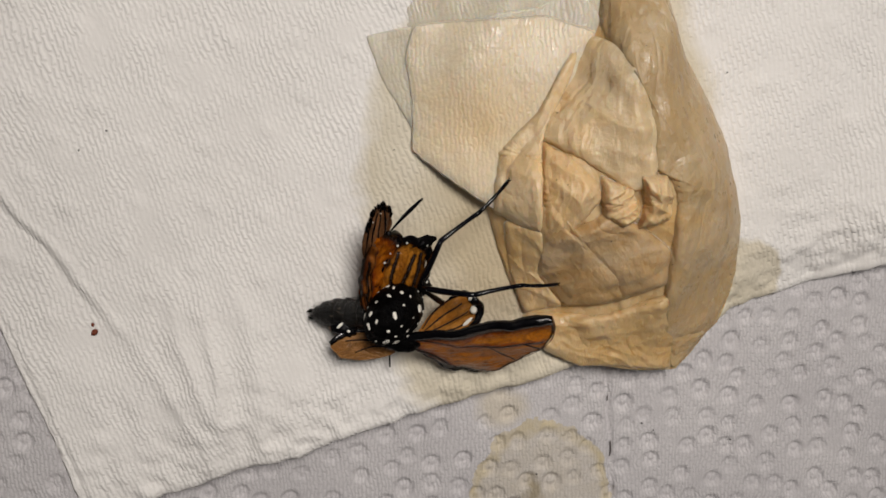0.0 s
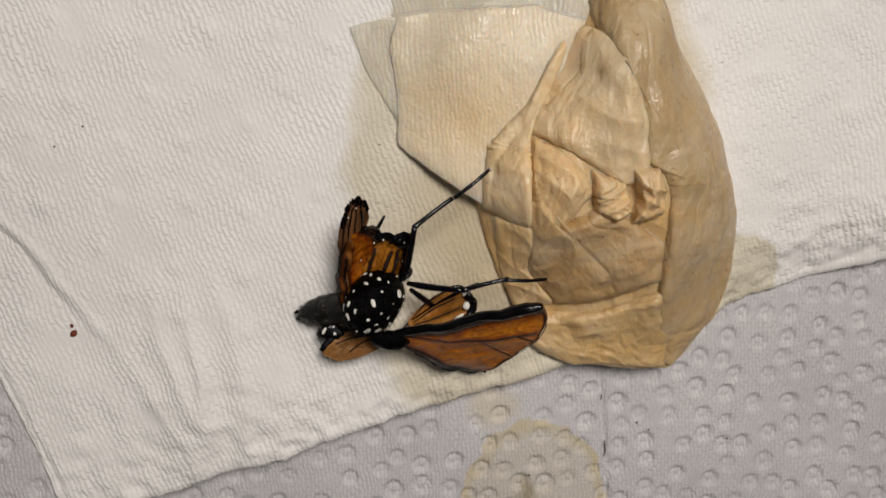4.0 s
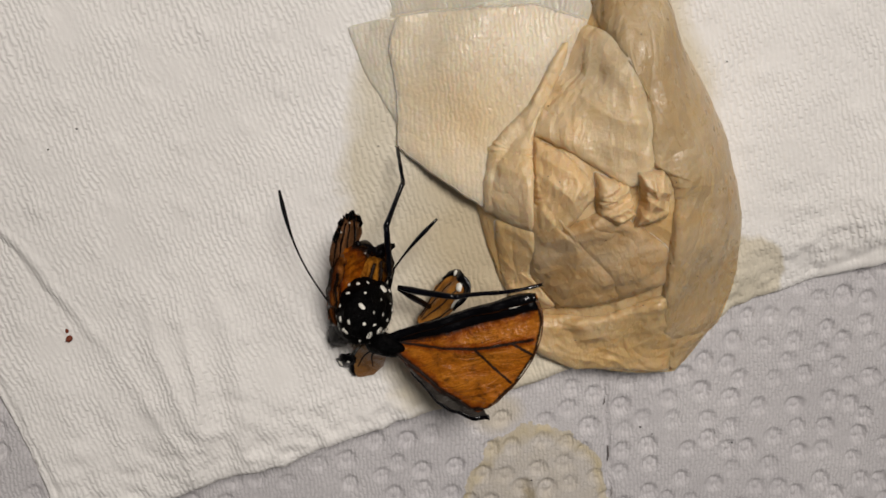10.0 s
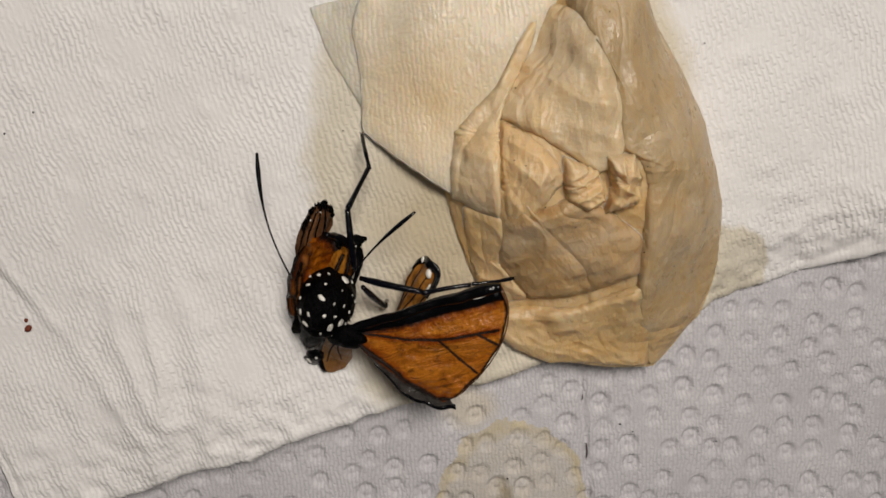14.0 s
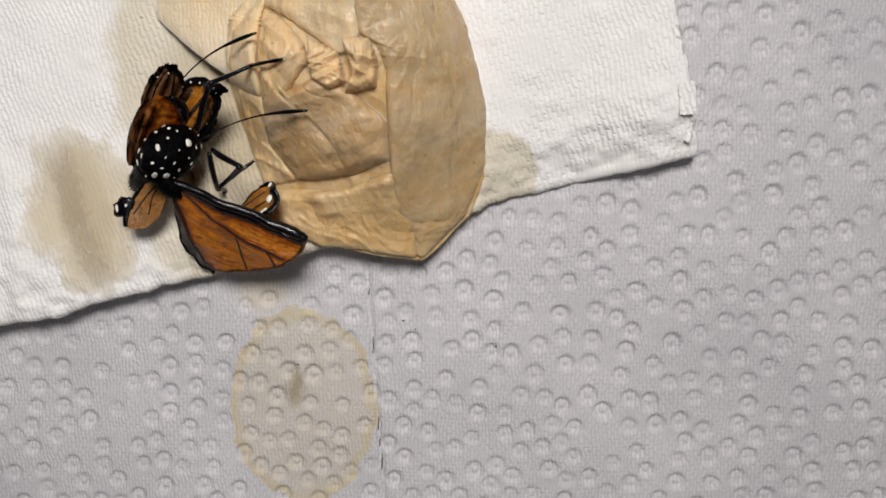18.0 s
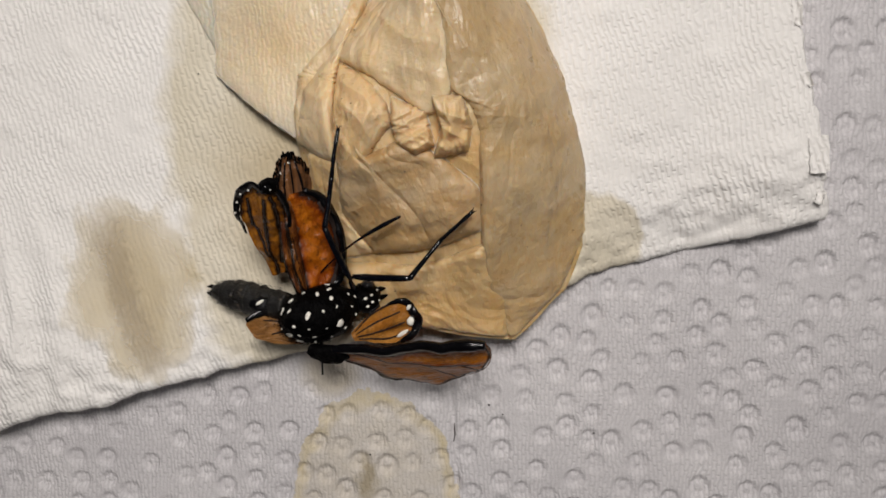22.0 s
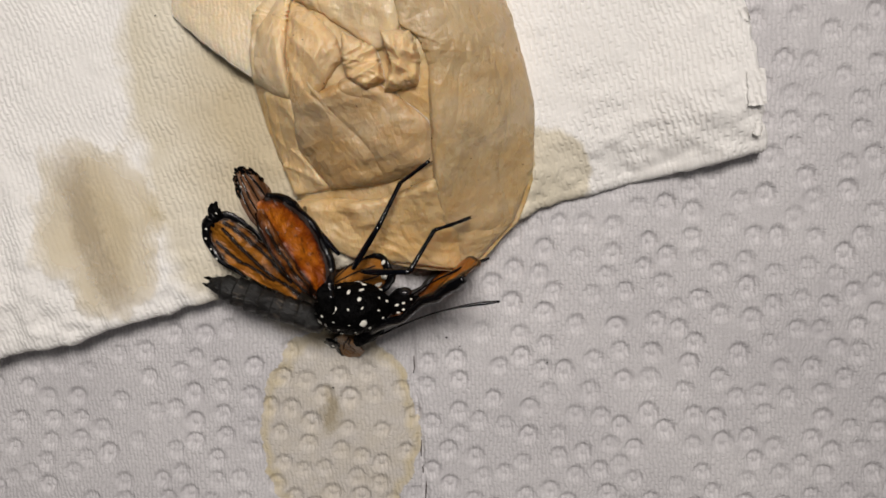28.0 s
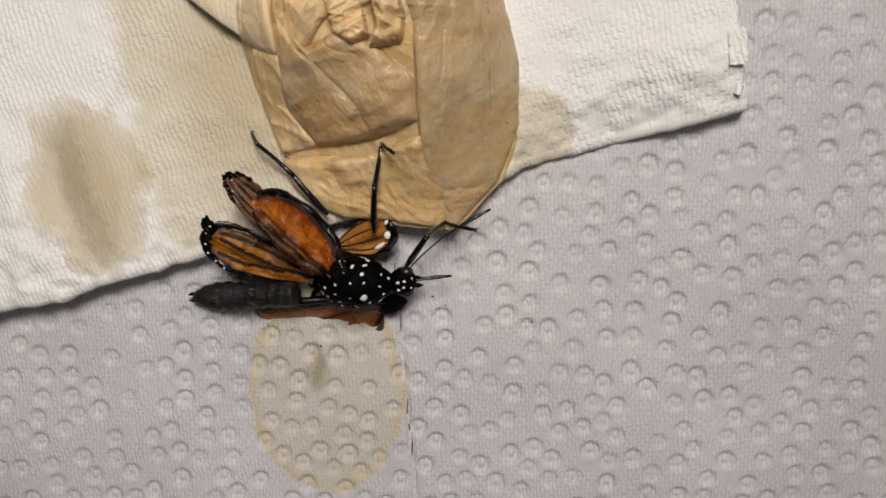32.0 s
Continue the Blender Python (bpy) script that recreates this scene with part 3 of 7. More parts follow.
def towel_top(x, y):
    """Height of the folded upper towel away from its edges."""
    z = 5.7 + 0.35 * fbm(x, y, 30, 2, 1.0) + 0.17 * fbm(x, y, 5.5, 2, 12)
    inward = (y + 53.3 - 0.2918 * x) * 0.96
    z += 0.7 * math.exp(-max(0, inward) / 9.0) * min(1.0, max(0.0, (12 - x) / 25))
    z -= 0.3 * math.exp(-max(0, inward) / 4.0)
    side = min(1.0, max(0.0, (x - 28) / 34))
    z -= 2.3 * side * side * (3 - 2 * side) * math.exp(-max(0, inward) / 14.0)
    lift = min(1.0, max(0.0, (x - 64) / 15))
    z += 3.6 * lift * lift * (3 - 2 * lift) * math.exp(-max(0, inward) / 22.0)
    # the front roll slopes down towards the corner
    z -= 2.2 * min(1.0, max(0.0, (x - 48) / 25)) * math.exp(-(max(0, inward) / 4.5) ** 2)
    swell = math.exp(-((x + 24) / 11) ** 2 - ((y + 49) / 12) ** 2)
    bent = x + 0.22 * y + 1.6 * noise.noise((x / 9, y / 9, 4))
    z += swell * (0.5 + 1.25 * (1 - 2 * abs(noise.noise((bent / 6.0, y / 26, 6)))))
    # puckers behind the folded front edge
    z += 0.55 * math.exp(-max(0, inward) / 9.0) * (noise.noise((x / 3.1, y / 2.2, 21)) + 0.6 * noise.noise((x / 1.7, y / 1.5, 25)))
    fold = (x + 42.5) * 0.82 + (y + 34) * 0.57 + 1.6 * noise.noise((y / 8, 2, 2))
    low = min(1.0, max(0.0, (y + 47) / 15))
    crisp = 0.5 + 1.6 * (1 - low)
    z -= (0.35 + 0.30 * low) * (0.5 - 0.5 * math.tanh(fold / crisp)) + 0.16 * low * math.exp(-((fold + 0.5) / 0.40) ** 2) + 0.14 * low * math.exp(-((fold - 1.9) / 0.35) ** 2)
    z += 0.22 * low * math.exp(-((fold - 1.0) / 0.9) ** 2)
    return z


def upper_towel():
    cols, rows = 330, 230
    bl, br, tr, tl = (np.array(p, float) for p in ((-46.0, -68.4), (84.4, -28.9), (68.5, 32), (-79, 32)))
    dots = scatter(-80, 90, -70, 35, 6.6, 4000, 11)
    grid = {}
    for a, b in dots:
        grid.setdefault((int(a // 4), int(b // 4)), []).append((a, b))
    verts = []
    wrap = 9
    for i in range(rows + wrap):
        for j in range(cols):
            u = j / (cols - 1)
            v = max(0, i - wrap) / (rows - 1)
            p = (bl * (1 - u) + br * u) * (1 - v) + (tl * (1 - u) + tr * u) * v
            x, y = p
            edge = 0.9 * noise.noise((x / 9, 0, 5)) + 0.35 * noise.noise((x / 2.3, 0, 9))
            y += edge * max(0, 1 - v * 12)
            side = 0.6 * noise.noise((y / 7, 3, 5)) + 0.55 * noise.noise((y / 1.6, 3, 5))
            x += side * max(0, (u - 0.97) / 0.03) + 0.8 * noise.noise((y / 12, 8, 2)) * max(0, 1 - u * 30)
            z = towel_top(x, y)
            for a, b in [q for du in (-1, 0, 1) for dv in (-1, 0, 1) for q in grid.get((int(x // 4) + du, int(y // 4) + dv), ())]:
                r2 = (x - a) ** 2 + (y - b) ** 2
                z += 0.26 * math.exp(-r2 / 1.2)
            z += 0.05 * noise.noise((x * 1.7, y * 1.7, 3))
            # the sides and the folded front edge come down to the sheet below
            left, right = u * 135, (1 - u) * 135
            if left < 2.2:
                z -= 1.5 * (1 - math.sqrt(max(0, 1 - (1 - left / 2.2) ** 2)))
                z -= 0.45 * math.exp(-((left - 1.5) / 0.35) ** 2)
                if left < 0.2:
                    z, x = z - 1.6, x + 1.2
            if right < 1.2:
                z = 1.0 + (z - 1.0) * math.sqrt(max(0, 1 - (1 - right / 1.2) ** 2))
            if i <= wrap:
                a = math.pi * (i / wrap) - math.pi / 2
                z += 1.25 * (math.sin(a) - 1)
                y += 1.5 * (1 - math.cos(a))
            else:
                y += 1.5 * (1 - v)
            verts.append((x, y, z))
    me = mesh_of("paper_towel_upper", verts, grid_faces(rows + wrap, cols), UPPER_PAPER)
    ob = tagged(new("upper_paper_towel", me), "thick folded white paper towel, damp and cream-stained around the wad", "paper towel")
    # the plies folded underneath, set back from the visible edge
    vv, n = [], 120
    for lift in (0.35, 3.2):
        for j in range(n):
            u = 0.02 + 0.965 * j / (n - 1)
            deep = 1.0 - 0.62 * min(1.0, max(0.0, (u - 0.55) / 0.18))
            vv.append(tuple((bl * (1 - u) + br * u) + (0.3, 2.6 + 0.5 * noise.noise((u * 40, 1, 2)))) + (lift * deep,))
    for lift in (3.2, 0.35):
        for j in range(n):
            u = 0.02 + 0.965 * j / (n - 1)
            vv.append(tuple((tl * (1 - u) + tr * u) + (0, -1.0)) + (lift,))
    part("under_ply", mesh_of("under_ply", vv, grid_faces(4, n) + [tuple(r * n + c * (n - 1) for r in range(4)) for c in (0, 1)], TORN_PAPER, False), ob, "folded plies under the top sheet")
    # torn scraps along the perforated side
    rnd = random.Random(3)
    for k, (x, y, w, h, turn) in enumerate(((80.9, -20.6, 2.2, 4.6, 8), (78.6, -11.5, 1.0, 1.8, 20), (76.8, -3.5, 1.1, 3.0, 5), (82.0, -26.0, 0.9, 1.6, -10))):
        n, vv = 9, []
        for i in range(n):
            for j in range(n):
                a, b = (i / (n - 1) - .5) * w, (j / (n - 1) - .5) * h
                vv.append((a + 0.12 * rnd.uniform(-1, 1), b + 0.12 * rnd.uniform(-1, 1), 0.5 * (a / w + .5) ** 2 + 0.06 * rnd.uniform(-1, 1)))
        part("torn_scrap", mesh_of("torn_scrap", vv, grid_faces(n, n), TORN_PAPER), ob, "small torn white paper scrap", pose(x * MM, y * MM, (towel_top(x, y) + 0.12) * MM, 0, 0, turn))
    return ob


upper_towel()


def stain():
    """The damp patch that soaks up through the paper beside the butterfly."""
    thing = tagged(new("damp_stain"), "tan damp stain soaked into the white paper towel", "stain")
    for name, wide, long, lift, material in (("halo", 24, 31, 0.0, STAIN), ("core", 13, 21, 0.05, STAIN_CORE)):
        vv, n = [], 44
        for i in range(n):
            for j in range(n):
                x, y = (j / (n - 1) - .5) * wide, (i / (n - 1) - .5) * long
                vv.append((x, y, towel_top(x - 7.6, y - 42.0) - 5.7 + lift))
        part(name, mesh_of(name, vv, grid_faces(n, n), material), thing, "darker damp core" if lift else "pale damp halo")
    return thing


STAIN_PATCH = stain()


# ---- the wad of soaked paper ----
WAD_EDGE = [(30, 16), (37, 14), (41.6, 1), (46.2, -5.2), (49.9, -12), (53.2, -23), (53.4, -32), (50.9, -39.8), (44.2, -47.0), (34.5, -46.0), (26.8, -44.2), (21, -38), (17.2, -30), (14.4, -21), (15, -14), (19.9, -7.5), (24.1, -2), (27.5, 6)]
WAD_MID = np.array((34.0, -20.0))


def radial(edge, mid, steps=10, seed=0.0, ragged=0.25):
    """The outline as distance from the middle by angle."""
    straight = np.concatenate([np.array(edge[i]) + (np.array(edge[(i + 1) % len(edge)]) - np.array(edge[i])) * np.linspace(0, 1, steps, endpoint=False)[:, None] for i in range(len(edge))])
    c = 0.2 * smooth_closed(edge, steps) + 0.8 * straight - mid
    a, r = np.arctan2(c[:, 1], c[:, 0]), np.hypot(c[:, 0], c[:, 1])
    o = np.argsort(a)
    a, r = a[o], r[o]
    a, r = np.concatenate([a - 2 * math.pi, a, a + 2 * math.pi]), np.tile(r, 3)
    return lambda t: float(np.interp(t, a, r)) + ragged * noise.noise((math.cos(t) * 6 + seed, math.sin(t) * 6, seed))


WAD_RADIUS = radial(WAD_EDGE, WAD_MID)


def wad_height(x, y):
    dx, dy = x - WAD_MID[0], y - WAD_MID[1]
    rho = min(1.0, math.hypot(dx, dy) / WAD_RADIUS(math.atan2(dy, dx)))
    z = 6.2 + 10.0 * (1 - rho ** 3.0)
    if y < -17:
        z -= 0.30 * (-17 - y) * (1 - rho ** 5)
    side = min(1.0, max(0.0, (x - 38) / 13))
    z -= 2.5 * side * side * (3 - 2 * side)
    z += 0.9 * fbm(x, y, 9, 2, 2.0) * (1 - rho ** 4)
    return z


def layer(name, edge, mid, lift, material, parent, label, base=wad_height, fold=0.35, turn=0.3, scale=4.0, seed=0.0, rings=44, spokes=170, tuck=0.9, rolled=0.3, rim=True, puff=0.0, crumple=0.5, taper=0.45):
    """One crumpled leaf of paper over what lies below, its rim rolled under."""
    mid = np.array(mid, float)
    rad = radial(edge, mid, 10, seed, 0.22)
    verts = []
    for i in range(rings + 1):
        s = (i / rings) ** 0.85
        for j in range(spokes):
            a = 2 * math.pi * j / spokes
            r = rad(a) * s
            x, y = mid[0] + r * math.cos(a), mid[1] + r * math.sin(a)
            d = (1 - s) * rad(a)
            thin = lift * (1 - taper * math.exp(-d / 1.1))
            h = base(x, y) + thin
            wx, wy = x + 1.5 * noise.noise((x / 7, y / 7, seed)), y + 1.5 * noise.noise((x / 7, y / 7, seed + 9))
            keep = 1 - s ** 10
            h += 1.25 * fold * (1.5 * crease(wx, wy, scale * 2.0, turn, 2.4, seed) + 0.8 * crease(wx, wy, scale * .9, turn + .5, 3.0, seed + 4) + 0.4 * crease(wx, wy, scale * .45, turn - .4, 3.0, seed + 7)) * keep
            for cell, k in ((6.4, 0.75), (3.0, 0.25)):
                near, _ = noise.voronoi((wx / cell + seed, wy / cell / 1.5, seed * 0.7))
                h += crumple * k * (0.45 - min(0.45, near[1] - near[0])) * keep
            h += 0.05 * noise.noise((x * 2.5, y * 2.5, seed))
            h += 0.4 * puff * (1 - math.exp(-d / 1.2) - 0.5)
            h += 0.3 * rolled * math.exp(-((d - 0.8) / 0.9) ** 2)
            if d < 0.28:
                h -= (tuck + thin * 0.9) * (1 - d / 0.28) ** 1.6
            verts.append((x, y, h))
    ob = part(name, mesh_of(name, verts, grid_faces(rings + 1, spokes, True), material), parent, label)
    if rim:
        # the bare paper edge, a little thicker and paler
        k = int(rings * 0.985)
        v, f = [], grid_faces(spokes, 6, True)
        for j in range(spokes):
            p, q = np.array(verts[k * spokes + j]), np.array(verts[k * spokes + (j + 1) % spokes])
            d = (q - p) / (np.linalg.norm(q - p) + 1e-9)
            side = np.cross((0, 0, 1.0), d)
            r = 0.07 + 0.06 * max(-0.6, noise.noise((p[0] * 1.3, p[1] * 1.3, seed)))
            for a in range(6):
                v.append(p + r * (side * math.cos(a * 1.0472) + np.array((0, 0, 1.0)) * math.sin(a * 1.0472)))
        part("paper_edge", mesh_of("paper_edge", v, f, WAD_PALE), ob, "paler bare paper edge")
    return ob


def wad():
    thing = tagged(new("paper_wad"), "crumpled wad of soaked paper towel, stained tan and orange", "paper wad")
    layer("body", WAD_EDGE, WAD_MID, 0.0, WAD_TAN, thing, "", fold=0.25, scale=5, seed=1, rings=70, spokes=240, tuck=5.0, rolled=0.0, rim=False, crumple=0.4)

    def flap_height(x, y):
        z = 5.7 + 0.13 * max(0, x) + 2.2 * math.exp(-((x - 15) / 8) ** 2 - ((y + 2) / 10) ** 2) + 1.2 * math.exp(-((x - 12) / 5.5) ** 2 - ((y + 17) / 5.5) ** 2)
        z += 0.5 * math.sin(0.55 * x - 0.35 * y + 1) * math.exp(-((y - 6) / 9) ** 2) + 0.35 * fbm(x, y, 10, 2, 8)
        return max(z, towel_top(x, y) + 0.25)

    layer("rear_flap", [(-0.1, 2.7), (2.6, 6.6), (3.4, 13.2), (25.9, 15.4), (30.7, 8.4), (27.8, 2.6), (18.5, 0.3), (6.3, 1.1)], (15, 7), -1.1, REAR_PALE, thing, "pale grey-white damp rear flap", flap_height, 0.12, 0.2, 5.0, 30, 40, 160, 0.3, 0.1, rim=False, crumple=0.1)
    layer("loose_flap", [(-2.0, 2.8), (0.0, -3.0), (2.4, -7.0), (5.2, -11.4), (10.0, -13.0), (18.0, -12.0), (24.2, -6.4), (27.2, -1.2), (29.7, 3.9), (26.2, 8.9), (20.3, 6.4), (15.7, 5.8), (9.9, 4.4), (3.2, 4.0)], (12, -3), 0.0, REAR_PALE, thing, "pale translucent damp flap", flap_height, 0.05, 0.12, 5.0, 3, 70, 240, 0.2, 0.05, rim=False, crumple=0.05)
    layer("folded_sheet", [(4.0, -12.8), (10.0, -17.2), (16.2, -21.2), (18.2, -15.5), (20.5, -10.9), (24.2, -6.4), (26.8, -1.2), (28.4, 3.4), (22.0, 5.6), (12.0, 5.0), (4.2, 4.4), (3.0, 0.0), (3.9, -6.0)], (14, -6.5), 0.55, WAD_PALE, thing, "thin cream sheet folded over the flap", flap_height, 0.12, 0.12, 7.5, 41, 70, 260, 0.25, 0.05, rim=True, crumple=0.10)
    layer("upper_fold", [(24.5, 0.4), (27.1, 3.5), (33.1, 0.5), (35.8, -6.5), (35.6, -15.8), (32.6, -17.3), (29.1, -15.1), (25.3, -12.8), (20.2, -10.5), (21.2, -7.4), (23.5, -3.9)], (28.5, -7), 1.3, WAD_CREAM, thing, "", puff=0.7, fold=0.34, turn=0.6, seed=5, crumple=0.7, rim=False)
    layer("centre_fold", [(20.8, -16.8), (24.1, -22.1), (27.1, -21.0), (29.3, -19.9), (33.2, -21.1), (36.3, -23.1), (39.1, -25.4), (39.5, -30.9), (34.0, -33.7), (25.3, -35.2), (21.0, -29.7), (20.6, -22.8)], (29.0, -27.5), 1.2, WAD_DEEP_SHADE, thing, "", puff=0.9, fold=0.45, turn=2.2, seed=9, scale=5, crumple=0.6)
    layer("low_fold", [(16.6, -22.0), (21.6, -22.5), (21.9, -30.3), (25.7, -35.0), (20.3, -36.5), (17.8, -30.2)], (20.3, -29.5), 0.9, WAD_TAN, thing, "", puff=0.6, fold=0.4, turn=0.5, seed=28, scale=3, rings=30, spokes=120)
    layer("side_fold", [(29.0, 9.8), (35.5, 12.5), (40.9, 1.8), (45.4, -5.2), (49.2, -12), (52.5, -23), (52.7, -32), (50.3, -39.5), (43.9, -46.6), (40.6, -43.2), (39.5, -35.5), (38.9, -26.7), (38.6, -18.9), (37.3, -15.4), (34.8, -13.9), (34.0, -10.6), (33.1, -4.7), (31.3, -0.8), (28.6, 2.4)], (42.2, -17), 1.3, WAD_SIDE_SHADE, thing, "golden tan outer wrap", puff=0.9, fold=0.30, turn=-0.1, seed=12, scale=5, rings=64, spokes=260, rolled=0.3, crumple=0.4, rim=False)
    layer("front_fold", [(21.1, -40.2), (20.0, -36.9), (26.7, -36.1), (31.6, -35.9), (34.8, -34.8), (40.6, -32.2), (42.5, -36.9), (44.2, -42.6), (43.4, -46.2), (35.2, -45.4), (28.6, -45.0), (23.6, -42.7)], (33, -40), 1.2, WAD_TAN, thing, "", puff=0.8, fold=0.35, turn=1.35, seed=15, scale=3.2, rolled=0.2, crumple=0.5, rim=False)
    layer("left_band", [(26.1, 1.1), (24.9, -3.3), (22.5, -7.5), (21.2, -11.9), (21.0, -17.9), (21.3, -23.4), (18.9, -23.0), (15.3, -21.2), (15.1, -17.0), (15.6, -12.6), (17.8, -10.0), (20.9, -6.8), (23.4, -1.8), (24.8, 0.8)], (18.9, -12.8), 2.0, WAD_CREAM, thing, "pale cream folded band with a raised rim", lambda x, y: max(wad_height(x, y), flap_height(x, y) - 0.2), puff=1.3, fold=0.18, turn=0.1, seed=18, scale=5, rolled=0.5, crumple=0.25)
    layer("pinched_fold", [(33.0, -14.7), (36.6, -14.6), (38.0, -17.8), (37.6, -21.2), (35.8, -21.7), (33.3, -22.4), (34.2, -18.5)], (35.6, -18.2), 1.5, WAD_BAND, thing, "small pinched peach-coloured fold", puff=0.4, fold=0.7, turn=0.4, seed=22, scale=2.6, rings=36, spokes=140, rolled=0.2, tuck=0.3, taper=0.6)
    layer("inner_fold", [(21.2, -10.7), (25.0, -12.8), (27.9, -15.7), (28.6, -18.0), (26.6, -20.9), (24.8, -23.4), (22.5, -25.8), (21.3, -22.4), (21.0, -16.4)], (24.0, -17.5), 1.5, WAD_BAND, thing, "", puff=0.7, fold=0.35, turn=0.2, seed=25, scale=2.5, rings=34, spokes=130)
    layer("crossing_fold", [(28.3, -14.9), (32.4, -16.6), (33.6, -20.5), (31.4, -22.0), (28.9, -20.6), (28.2, -17.5)], (30.8, -18.6), 1.5, WAD_BAND, thing, "small peach-coloured crumpled fold", puff=0.3, fold=0.7, turn=1.8, seed=33, scale=2.2, rings=32, spokes=120, crumple=0.8, tuck=0.3, taper=0.6)
    rnd, vv, ff = random.Random(6), [], []
    for _ in range(60):
        a, s = rnd.uniform(0, 6.28), math.sqrt(rnd.random()) * 0.9
        r = WAD_RADIUS(a) * s
        x, y = WAD_MID[0] + r * math.cos(a), WAD_MID[1] + r * math.sin(a)
        b, f = ball((0.09, 0.08, 0.07), 4, 6)
        z = wad_height(x, y) + rnd.uniform(1.3, 2.3)
        k = len(vv)
        vv += [np.array((x, y, z)) + q * rnd.uniform(.6, 1.2) for q in b]
        ff += [tuple(i + k for i in q) for q in f]
    tagged(part("dirt_specks", mesh_of("dirt_specks", vv, ff, DARK_SPECK), thing, "tiny dark specks"), kind="stuff")


wad()


# ---- the butterfly ----
BUTTERFLY = tagged(new("butterfly"), "black and orange butterfly with crumpled wings and white-spotted thorax", "butterfly")
MOVING = {}


def blade(stations, high, low, height, cols=26):
    """A sheet along x between two edges, given at the stations; height bends it."""
    verts, xs = [], np.linspace(stations[0], stations[-1], int((stations[-1] - stations[0]) / 0.28) + 2)
    hi, lo = np.interp(xs, stations, high), np.interp(xs, stations, low)
    for x, a, b in zip(xs, hi, lo):
        for j in range(cols):
            y = a + (b - a) * j / (cols - 1)
            verts.append((x, y, height(x, y)))
    return verts, grid_faces(len(xs), cols)


def thick(name, vf, material, deep=0.16):
    """A sheet given some thickness by a second skin underneath."""
    v, f = vf
    n = len(v)
    return mesh_of(name, list(v) + [(a, b, c - deep) for a, b, c in v], list(f) + [tuple(i + n for i in q[::-1]) for q in f], material)


def line_tube(points, height, radii, seg=8, lift=0.03, steps=6, flat=0.35):
    return tube([(p[0], p[1], height(p[0], p[1]) + lift) for p in smooth_open(points, steps)], radii, seg, 0.25, flat)


def white_patch(parent, x, y, z, rx, ry, turn, name="white_spot", rz=0.10):
    v, f = ball((rx, ry, rz), 8, 12, 0.25, 2.0 + x)
    return part(name, mesh_of(name, v, f, WHITE_SCALE), parent, "", pose(x * MM, y * MM, z * MM, 0, 0, turn))


